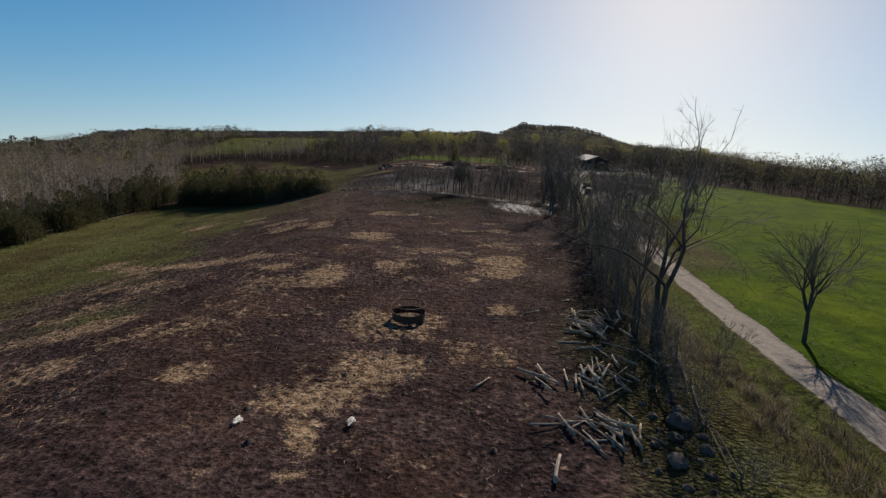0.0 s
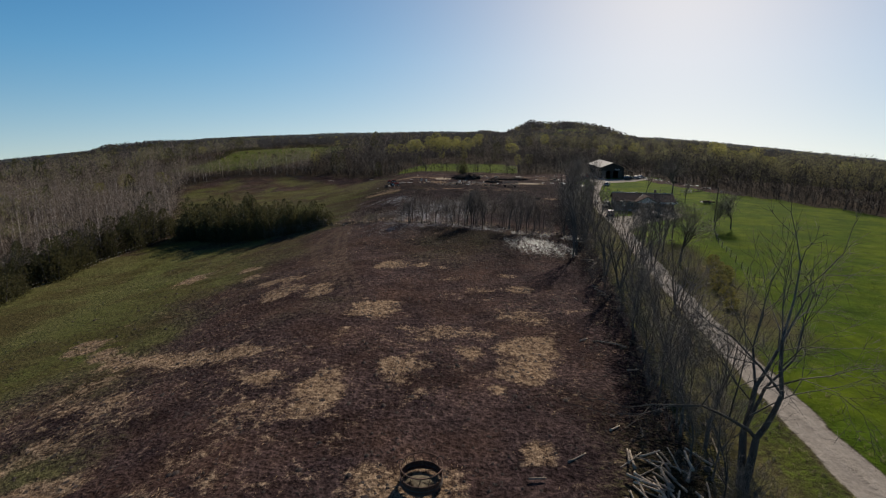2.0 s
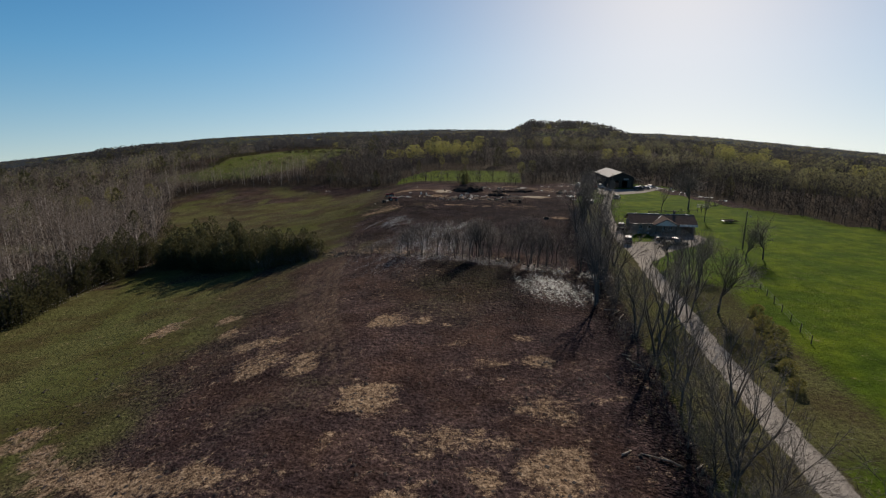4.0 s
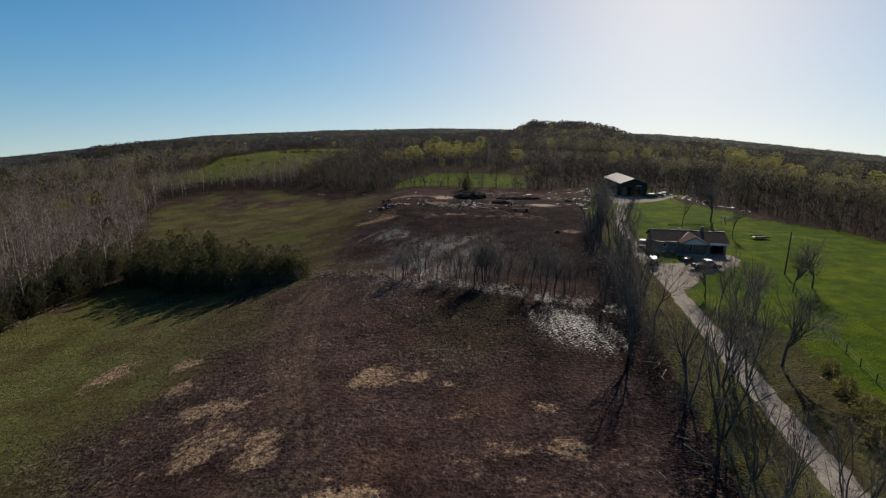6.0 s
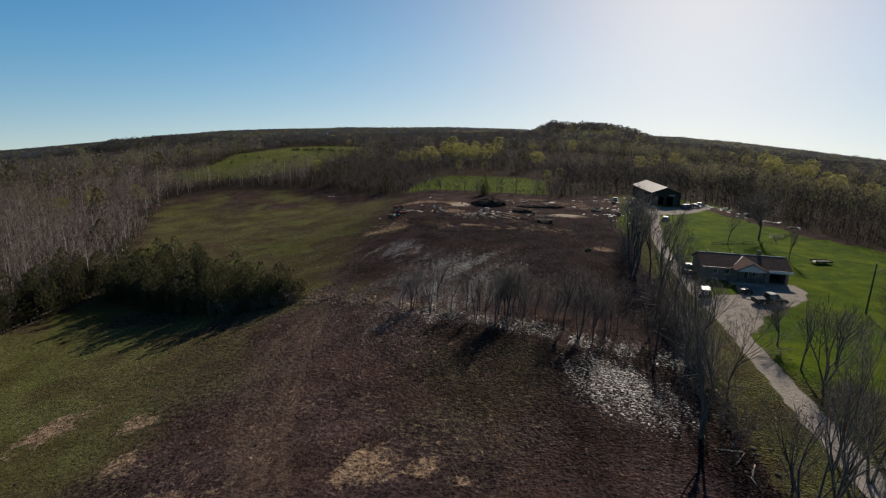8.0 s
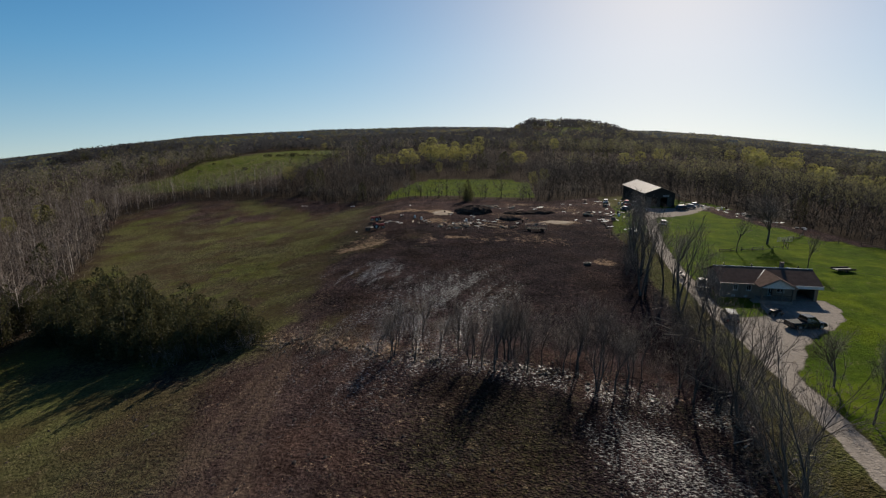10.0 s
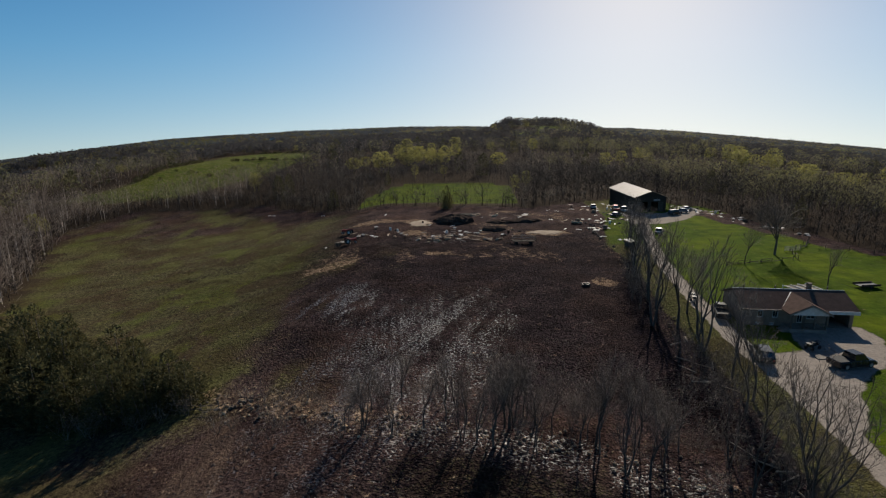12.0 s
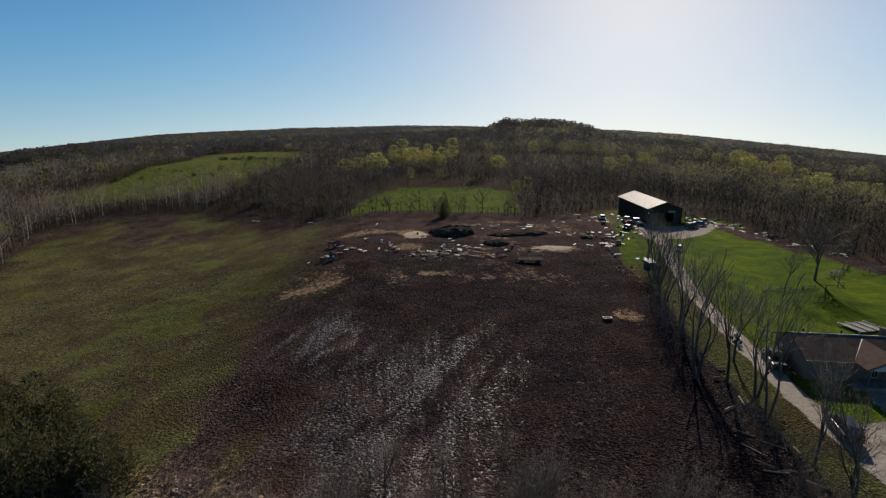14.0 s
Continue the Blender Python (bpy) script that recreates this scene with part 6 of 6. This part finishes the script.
rail_fence([(44, 84), (52, 110), (57, 122)], 4.0, "wire fence on wooden posts along green field", 1.2, 3)
rail_fence([(90, 201), (104, 186), (116, 140)], 4.5, "wire fence on wooden posts at the wood's edge", 1.2, 3)
rail_fence([(-87, 60), (-86, 110), (-85, 165)], 5.0, "wire fence on wooden posts beside the cedars", 1.2, 2)
rail_fence([(-148, 296), (-130, 324), (-77, 322), (-22, 275), (10, 271), (38, 265)], 4.5, "wire fence on wooden posts along far boundary", 1.2, 2)
rail_fence([(-36, 141), (-30, 138), (-26, 137)], 2.4, "old rail fence at the gap between the pastures")

# gate
gate = thing("gate", 83.8, 196.2, "pale galvanised farm gate standing by the rail fence", "gate", 2)
for k in range(5):
    part("bar", Shape().rod((-1.9, 0, 0.25 + 0.25 * k), (1.9, 0, 0.25 + 0.25 * k), 0.04, sides=6), GALV, gate)
for gx_ in (-1.9, 0, 1.9):
    part("stile", Shape().rod((gx_, 0, 0.0), (gx_, 0, 1.35), 0.05, sides=6), GALV, gate)

# pole with lamp and wire
pole = thing("utility_pole", 64, 136, "tall grey wooden pole with a yard lamp", "pole")
part("mast", Shape().rod((0, 0, -0.4), (0, 0, 8.4), 0.15, 0.10, 10), PLANK, pole)
part("arm", Shape().rod((0, 0, 7.2), (0.8, -0.1, 7.5), 0.03, sides=6), GALV, pole)
part("lamp_head", Shape().rod((0.8, -0.1, 7.3), (0.8, -0.1, 7.55), 0.18, 0.08, 10), GALV, pole)
part("insulator", Shape().rod((0, 0, 8.4), (0, 0, 8.6), 0.05, sides=6), WHITE, pole)
cable = tagged(new("power_cable"), "thin black cable from the pole to the house", "cable")
pts = [Vector((64 + (62.4 - 64) * u, 136 + (157 - 136) * u, ground_z(64, 136) + 8.3 + (4.9 - 8.3) * u - 1.6 * u * (1 - u))) for u in [i / 8 for i in range(9)]]
cs = Shape()
for a, b in zip(pts, pts[1:]):
    cs.rod(a, b, 0.012, sides=4)
part("strand", cs, RUBBER, cable)

# garden frame behind the house
gf = thing("garden_frame", 65.8, 168.6, "white-barred garden frame with grey panels on the lawn", "frame", 8)
for k in range(4):
    part("bar", Shape().box(-2.4 + 1.6 * k - 0.045, -2.4 + 1.6 * k + 0.045, -1.9, 1.9, 0.42, 0.54), WHITE, gf)
for k in range(3):
    part("panel", Shape().box(-2.3 + 1.6 * k, -0.96 + 1.6 * k, -1.8, 1.8, 0.34, 0.38), CONCRETE, gf)
for ax in (-2.4, 2.4):
    for ay in (-1.8, 1.8):
        part("leg", Shape().box(ax - 0.06, ax + 0.06, ay - 0.06, ay + 0.06, -0.2, 0.42), WHITE, gf)

flat = thing("flat_trailer", 78.2, 169, "dark low trailer lying in bright grass", "trailer", 3)
part("deck", Shape().box(-1.9, 1.9, -0.9, 0.9, 0.45, 0.6), DARK_STEEL, flat)
part("side_board", Shape().box(-1.9, 1.9, -0.95, -0.9, 0.45, 0.85).box(-1.9, 1.9, 0.9, 0.95, 0.45, 0.85), RUST, flat)
part("drawbar", Shape().rod((1.9, 0, 0.5), (3.2, 0, 0.3), 0.05), RUST, flat)
for wy in (-1.02, 1.02):
    part("wheel", Shape().ring((0, wy, 0.32), 0.22, 0.1, 14, 7, "y"), RUBBER, flat)

# ---------------------------------------------------------------- clutter of the yard


def sheet_mesh(name, w, d, mat, curl, seed):
    s, r = Shape(), random.Random(seed)
    rows = []
    for i in range(5):
        x = (i / 4 - 0.5) * w
        z = curl * math.sin(3.14 * i / 4) + r.uniform(-0.03, 0.03)
        rows.append([(x, -d / 2, z), (x, d / 2, z + r.uniform(-0.08, 0.08)), (x, d / 2, z - 0.03), (x, -d / 2, z - 0.03)])
    s.loft(rows)
    me = bpy.data.meshes.new(name)
    me.from_pydata(s.v, [], s.f)
    me.materials.append(mat)
    return me


KINDS = {
    "metal_sheet": ([sheet_mesh("metal_sheet", 1.5, 0.8, GALV, 0.18, 1), sheet_mesh("metal_sheet", 1.2, 0.7, WHITE, 0.1, 2), sheet_mesh("metal_sheet", 1.8, 0.8, RUST, 0.08, 3)], "pale bent sheet of scrap metal on bare soil", "scrap metal", 0.15),
    "crate": ([], "weathered wooden crate on bare soil", "crate", 0.0),
    "barrel": ([], "old steel barrel among scrap", "barrel", 0.0),
    "tyre": ([], "discarded black tyre lying flat", "tyre", 0.0),
    "board": ([], "pale weathered board lying on the ground", "board", 0.05),
}


def simple(name, shape, mat):
    me = bpy.data.meshes.new(name)
    me.from_pydata(shape.v, [], shape.f)
    me.materials.append(mat)
    return me


cr = Shape()
for k in range(4):
    cr.box(-0.6, 0.6, -0.5, -0.46, 0.02 + 0.24 * k, 0.2 + 0.24 * k).box(-0.6, 0.6, 0.46, 0.5, 0.02 + 0.24 * k, 0.2 + 0.24 * k).box(-0.6, -0.56, -0.46, 0.46, 0.02 + 0.24 * k, 0.2 + 0.24 * k).box(0.56, 0.6, -0.46, 0.46, 0.02 + 0.24 * k, 0.2 + 0.24 * k)
cr.box(-0.62, 0.62, -0.52, 0.52, 0.96, 1.0)
KINDS["crate"][0].append(simple("crate", cr, PLANK))
KINDS["barrel"][0].append(simple("barrel", Shape().rod((0, 0, 0), (0, 0, 0.88), 0.29, sides=14).ring((0, 0, 0.3), 0.29, 0.02, 14, 5).ring((0, 0, 0.6), 0.29, 0.02, 14, 5), RUST))
KINDS["barrel"][0].append(simple("barrel", Shape().rod((0, 0, 0), (0, 0, 0.88), 0.29, sides=14).ring((0, 0, 0.3), 0.29, 0.02, 14, 5).ring((0, 0, 0.6), 0.29, 0.02, 14, 5), WHITE))
KINDS["tyre"][0].append(simple("tyre", Shape().ring((0, 0, 0.13), 0.32, 0.13, 18, 8), RUBBER))
KINDS["board"][0].append(simple("board", Shape().box(-1.4, 1.4, -0.1, 0.1, 0, 0.06).box(-1.2, 0.9, 0.14, 0.32, 0, 0.05), DEADWOOD))
KINDS["board"][0].append(simple("board", Shape().box(-0.9, 0.9, -0.15, 0.15, 0, 0.08), WHITE))


def junk(kind, x, y, turn=None, which=None):
    meshes, label, cat, lift = KINDS[kind]
    me = meshes[rl.randrange(len(meshes)) if which is None else which]
    ob = tagged(new(kind, me), label, cat, "scrap in the yard")
    ob.matrix_basis = pose(x, y, ground_z(x, y) + lift, rl.uniform(-5, 5) if kind in ("metal_sheet",) else 0, 0, rl.uniform(0, 360) if turn is None else turn)


for cx, cy, n, spread in ((4, 219, 16, 3.0), (-2, 238, 6, 2.5), (15, 216, 6, 2.5), (-8, 221, 6, 4), (-24, 222, 6, 4), (-14, 226, 4, 4), (30, 246, 5, 3), (16, 250, 6, 4), (46, 240, 9, 3), (46, 225, 8, 3.0),
                          (52, 232, 8, 4), (60, 250, 8, 4), (57, 262, 10, 6), (48, 212, 5, 2.5), (90, 261, 10, 2.5), (93, 250, 10, 2.2), (94, 240, 8, 2.0), (95, 231, 6, 1.8), (44, 258, 8, 6), (88, 256, 12, 2.2), (92, 246, 12, 2.2), (95.5, 236, 10, 1.8), (97.5, 224, 8, 1.8), (99, 213, 6, 1.6), (66, 246, 8, 3.0), (58, 240, 10, 3.5), (10, 226, 8, 4), (-16, 232, 6, 5), (22, 222, 6, 4)):
    for i in range(n):
        junk(rl.choice(("metal_sheet", "metal_sheet", "metal_sheet", "metal_sheet", "barrel", "tyre", "tyre", "board", "board", "board", "board") if rl.random() < 0.95 else ("crate",)), cx + rl.gauss(0, spread), cy + rl.gauss(0, spread * 0.8))
for k in range(44):
    log_at(3.0 + rl.gauss(0, 3.4), 217 + rl.gauss(0, 3.0), rl.uniform(0, 180), rl.randrange(6), rl.uniform(0, 0.8), rl.uniform(-8, 8), "pale sawn log in a heap on the yard", "log heap")
junk("metal_sheet", -68, 306, 5, 1)
junk("metal_sheet", -66, 305, 5, 1)
junk("metal_sheet", -42, 287, 60, 1)
junk("metal_sheet", -41, 286, 100, 1)
junk("board", -15, 256, 80, 1)
for wx_, wy_ in ((-9.5, 23.2), (-3.9, 23.6)):
    sack = thing("feed_sack", wx_, wy_, "crumpled white empty feed sack on mud", "sack", rl.uniform(0, 360), 0.1, "feed sacks")
    part("cloth", lump(int(abs(wx_) * 10), 0.42, 0.13, 0.09, 0.5, 5, 9), SACK, sack)
    part("torn_end", lump(int(abs(wx_) * 7), 0.20, 0.24, 0.06, 0.5, 4, 8), SACK, sack)
trough = thing("water_trough", 27.5, 173.5, "dark stock tank on bare mud", "trough", 5)
part("tank", Shape().box(-0.7, 0.7, -0.4, -0.34, 0, 0.6).box(-0.7, 0.7, 0.34, 0.4, 0, 0.6).box(-0.7, -0.64, -0.34, 0.34, 0, 0.6).box(0.64, 0.7, -0.34, 0.34, 0, 0.6).box(-0.64, 0.64, -0.34, 0.34, 0, 0.08), DARK_STEEL, trough)
part("water", Shape().box(-0.64, 0.64, -0.34, 0.34, 0.08, 0.3), GLASS, trough)
shed = thing("small_shed", 48.3, 204.5, "small shelter with pale roof and blue tarp", "shed", 20)
part("wall", Shape().box(-0.9, 0.9, -0.8, 0.8, -0.2, 1.3), PLANK, shed)
part("roof", Shape().slab([(-1.1, -1.0, 1.3), (1.1, -1.0, 1.3), (1.1, 1.0, 1.75), (-1.1, 1.0, 1.75)], 0.06), GALV, shed, "pale sheet roof")
part("tarp", Shape().slab([(0.95, -0.9, 0.1), (0.95, 0.9, 0.1), (0.93, 0.9, 1.3), (0.93, -0.9, 1.3)], 0.02), BLUE, shed, "blue tarp")
# earth heaps
for hx, hy, a, b, h, mat, lab in ((7.5, 241, 6, 4.5, 3.0, EARTH, "dark heap of dug earth in the yard"), (21, 238, 4.5, 2.2, 1.2, EARTH, "dark heap of dug earth in the yard"), (29, 240, 5, 2.4, 1.3, EARTH, "dark heap of dug earth in the yard"),
                                  (18, 228, 3.5, 2.2, 1.3, EARTH, "dark heap of dug earth in the yard"), (-3, 239, 3.2, 5, 0.5, SAND, "low pale heap of sandy soil"), (31.5, 222.5, 5, 2.6, 0.4, SAND, "low pale heap of sandy soil"), (12, 252, 5, 2, 0.9, STONE, "grey heap of rubble")):
    heap = thing("soil_heap", hx, hy, lab, "heap")
    part("mound", lump(int(hx * 3 + hy), a, b, h * 0.8, 0.26, 9, 22), mat, heap)
pale = []
for i in range(4):
    sh = lump(60 + i, 0.62, 0.5, 0.45, 0.2)
    me = bpy.data.meshes.new("rock")
    me.from_pydata(sh.v, [], sh.f)
    me.materials.append(PALE_STONE)
    pale.append(me)
for cx, cy, n, wide in ((3.5, 217, 14, 3.0), (15.5, 214, 4, 1.5), (-2, 238, 5, 1.5), (-10, 222, 2, 2.5), (16, 251, 7, 2.5), (44, 236, 6, 2.0)):
    for k in range(n):
        px, py, size = cx + rl.gauss(0, wide), cy + rl.gauss(0, wide * 0.7), rl.uniform(0.6, 1.35)
        ob = tagged(new("rock", pale[k % 4]), "pale tan rock heaped on the bare yard", "rock", "pale rocks")
        ob.matrix_basis = pose(px, py, ground_z(px, py) + 0.25 * size, 0, rl.uniform(-15, 15), rl.uniform(0, 360)) @ Matrix.Diagonal((size * 1.2, size * 0.8, size * 0.6, 1))
metal = thing("roof_sheet", 31, 248.5, "shiny metal sheet leaning on the heaps", "scrap metal", 12, 0.5)
part("sheet", Shape().slab([(-1.1, -0.5, 0), (1.1, -0.5, 0), (1.1, 0.5, 0.12), (-1.1, 0.5, 0.12)], 0.03), GALV, metal)
for k in range(20):
    px, py = 45 + rl.gauss(0, 1.2), rl.uniform(204, 236)
    stone_at(row, px + (py - 220) * 0.15, py, rl.uniform(0.4, 0.9))
# small buildings on the far land
for fx, fy, w, lab in ((-403, 1560, 14, "white far farmhouse on the wooded slope"), (803, 1543, 20, "white far barn in the woods")):
    fb = thing("farmhouse", fx, fy, lab, "house", dz=4)
    part("wall", Shape().box(-w / 2, w / 2, -4, 4, -11, 4), WHITE, fb)
    part("roof", Shape().slab([(-w / 2 - 0.5, -4.6, 3.9), (w / 2 + 0.5, -4.6, 3.9), (w / 2 + 0.5, 0, 7), (-w / 2 - 0.5, 0, 7)], 0.2).slab([(w / 2 + 0.5, 4.6, 3.9), (-w / 2 - 0.5, 4.6, 3.9), (-w / 2 - 0.5, 0, 7), (w / 2 + 0.5, 0, 7)], 0.2), GALV, fb)
    for k in (-1, 0, 1):
        part("window", Shape().box(k * w / 3.5 - 0.5, k * w / 3.5 + 0.5, -4.05, -3.95, 1, 2.6), GLASS, fb)

# ---------------------------------------------------------------- loose small matter


def clod_template(seed):
    r = np.random.RandomState(seed)
    v = np.array([[1, 0, 0], [0, 1, 0], [-1, 0, 0], [0, -1, 0], [0, 0, 0.8]], float) * r.uniform(0.7, 1.3, (5, 1))
    return v, np.array([[0, 1, 4], [1, 2, 4], [2, 3, 4], [3, 0, 4]])


def strewn(seed, n, box, chance):
    r = np.random.RandomState(seed)
    x, y = r.uniform(box[0], box[1], n), r.uniform(box[2], box[3], n)
    keep = r.uniform(0, 1, n) < chance(x, y)
    return x[keep], y[keep], r


def churned(x, y):
    mud, straw, lawn, dull, gravel, wet = cover(x, y)
    return np.clip(mud - gravel, 0, 1) * (0.35 + 0.65 * smooth(0.4, 0.65, fbm(x / 6, y / 6, 3, 31)))


def surface_z(x, y):
    """Ground height with its small relief."""
    mud, straw, lawn, dull, gravel, wet = cover(x, y)
    local = np.exp(-(np.maximum(0, np.hypot(x + 10, y - 120) - 180) / 60) ** 2)
    churn = 0.30 * (fbm(x / 2.6, y / 2.6, 3, 3) - 0.5) + 0.8 * (fbm(x / 17, y / 17, 3, 8) - 0.5)
    return land(x, y) + local * churn * (1 - gravel) * np.clip(mud + 0.5 * dull + 0.3, 0, 1) - 0.06 * gravel * local


def dunged(x, y):
    mud, straw, lawn, dull, gravel, wet = cover(x, y)
    return np.clip(straw - 0.3, 0, 1) * 0.9


x, y, r = strewn(55, 14000, (-58, 14, 12, 110), dunged)
s = r.uniform(0.10, 0.30, len(x))
stuff("dung_pats", [clod_template(i) for i in range(4)], np.stack([r.randint(0, 4, len(x)), x, y, surface_z(x, y) - 0.02, r.uniform(0, 6.28, len(x)), s, s * 0.5], -1), CLOD, "dark dung trodden into the straw beds", "dung")
x, y, r = strewn(50, 44000, (-62, 24, 8, 175), churned)
s = r.uniform(0.05, 0.17, len(x)) * (1 + 0.8 * (r.uniform(0, 1, len(x)) > 0.93))
stuff("mud_clods", [clod_template(i) for i in range(4)], np.stack([r.randint(0, 4, len(x)), x, y, surface_z(x, y) - 0.03, r.uniform(0, 6.28, len(x)), s, s], -1), CLOD, "dark trodden clods of mud on the pasture", "mud")


def strawy(x, y):
    mud, straw, lawn, dull, gravel, wet = cover(x, y)
    return np.clip(straw, 0, 1) ** 1.5


x, y, r = strewn(51, 90000, (-58, 14, 12, 125), strawy)
a = r.uniform(0, 6.28, len(x))
L = r.uniform(0.10, 0.32, len(x))
z = surface_z(x, y) + r.uniform(0.0, 0.05, len(x))
st = np.stack([x, y, z], -1)
v, f = spikes(st, st + np.stack([np.cos(a) * L, np.sin(a) * L, r.uniform(-0.02, 0.12, len(x))], -1), np.full(len(x), 0.016))
me = fast_mesh("loose_straw", v, f)
me.materials.append(STRAW)
tagged(new("loose_straw", me), "scattered pale straw trodden into the mud", "straw", kind="stuff")


def tuft(seed, n, wide):
    r = np.random.RandomState(seed)
    a, o = r.uniform(0, 6.28, n), r.uniform(0.1, 1, n)
    st = np.stack([np.cos(a) * o * 0.25, np.sin(a) * o * 0.25, 0 * a], -1)
    en = st + np.stack([np.cos(a) * o * 0.45, np.sin(a) * o * 0.45, r.uniform(0.5, 1.0, n)], -1)
    return spikes(st, en, np.full(n, wide))


def weedy(x, y):
    d = off_line(BRUSH_LINE, x, y)
    e = off_line(ROAD, x, y)
    return np.maximum(smooth(4.5, 0.5, d) * 0.9, 0.7 * smooth(5.5, 2.6, e) * (e > 2.2)) * (x > 10)


x, y, r = strewn(52, 26000, (8, 60, 0, 205), weedy)
h = r.uniform(0.15, 0.5, len(x))
stuff("dry_weeds", [tuft(i, 9, 0.02) for i in range(4)], np.stack([r.randint(0, 4, len(x)), x, y, surface_z(x, y) - 0.02, r.uniform(0, 6.28, len(x)), h * 1.1, h], -1), DRY, "dry pale weeds along the brush and the drive", "weeds")


def on_bank(x, y):
    return smooth(6, 1.0, off_line(CROSS_LINE, x, y - 1)) * 0.8


x, y, r = strewn(56, 9000, (-34, 30, 110, 150), on_bank)
h = r.uniform(0.12, 0.42, len(x))
stuff("bank_weeds", [tuft(30 + i, 8, 0.02) for i in range(4)], np.stack([r.randint(0, 4, len(x)), x, y, surface_z(x, y) - 0.02, r.uniform(0, 6.28, len(x)), h * 1.4, h], -1), DRY, "dry pale weeds and litter on the bank between pastures", "weeds")


def thicket(x, y):
    return smooth(3.4, 0.6, np.abs(x - np.interp(y, [10, 20, 30, 45, 60], [18, 19.5, 19.5, 20, 21]))) * 0.6 * smooth(42, 22, y)


x, y, r = strewn(54, 7000, (10, 28, 8, 60), thicket)
h = r.uniform(0.35, 1.0, len(x))
stuff("dry_brush", [tuft(20 + i, 14, 0.012) for i in range(4)], np.stack([r.randint(0, 4, len(x)), x, y, surface_z(x, y) - 0.02, r.uniform(0, 6.28, len(x)), h * 1.5, h], -1), BRUSH, "brown tangle of dry stems below the old trees", "brush")


def tangle(x, y):
    return 0.42 * smooth(3.2, 0.8, off_line(BRUSH_LINE, x + 0.6, y)) * smooth(0.35, 0.6, fbm(x / 3, y / 3, 3, 88))


x, y, r = strewn(57, 12000, (6, 36, 28, 135), tangle)
h = r.uniform(0.25, 0.8, len(x))
stuff("low_brush", [tuft(40 + i, 12, 0.011) for i in range(4)], np.stack([r.randint(0, 4, len(x)), x, y, surface_z(x, y) - 0.02, r.uniform(0, 6.28, len(x)), h * 1.6, h], -1), BRUSH, "low brown tangle of stems along the field edge", "brush")


def grassy(x, y):
    mud, straw, lawn, dull, gravel, wet = cover(x, y)
    return np.clip(lawn, 0, 1) * smooth(-1, 1, off_line(ROAD, x, y) - 2)


x, y, r = strewn(53, 4800, (24, 75, 18, 150), grassy)
h = r.uniform(0.08, 0.26, len(x))
stuff("grass_tufts", [tuft(10 + i, 6, 0.05) for i in range(4)], np.stack([r.randint(0, 4, len(x)), x, y, surface_z(x, y) - 0.02, r.uniform(0, 6.28, len(x)), h * 1.3, h], -1), GRASS, "bright green spring grass beside the drive", "grass")
# yellowish budding bushes beyond the drive
for px, py, size in ((37, 80, 1.0), (39.5, 84, 1.15), (36, 76, 0.8), (41, 89, 0.9), (34.5, 72, 0.7), (43, 94, 0.8)):
    bush = thing("budding_bush", px, py, "low bush with yellowish spring buds by the drive", "shrub", rl.uniform(0, 360), group="budding bushes")
    v, f = leafy(int(px * 7), 900, 0.045)
    me = fast_mesh("leaves", (v - np.array([0, 0, 0.3])) * np.array([3.6, 3.6, 3.0]) * size, f)
    me.materials.append(BUSH_BUD)
    ob = new("leaves", me)
    ob.parent = bush
    v, f = tuft(int(px), 16, 0.02)
    me = fast_mesh("stems", v * np.array([2.2, 2.2, 1.6]) * size, f)
    me.materials.append(TWIG)
    ob = new("stems", me)
    ob.parent = bush

# dark bushes dotted over the green slope
r = np.random.RandomState(60)
lines = ([(-150, 503), (-112, 475), (-79, 465)], [(-215, 760), (-121, 672), (-88, 652)], [(-178, 409), (-181, 480), (-190, 545)])
spots_on = np.array([p for line in lines for p in along(line, 2.6)] + [(-139, 393), (-136, 417), (-134, 418), (-162, 409), (-123, 415), (-125, 416), (-151, 434), (-149, 435), (-165, 440), (-128, 440)])
bx, by = spots_on[:, 0] + r.normal(0, 1.2, len(spots_on)), spots_on[:, 1] + r.normal(0, 1.2, len(spots_on))
bh = r.uniform(1.2, 3.6, len(bx))
stuff("slope_bushes", [leafy(90 + i, 240, 0.07) for i in range(3)], np.stack([r.randint(0, 3, len(bx)), bx, by, land(bx, by) - bh * 0.25, r.uniform(0, 6.28, len(bx)), bh * 1.6, bh], -1), CEDAR, "dark bushes and hedges on the green slope", "bushes")
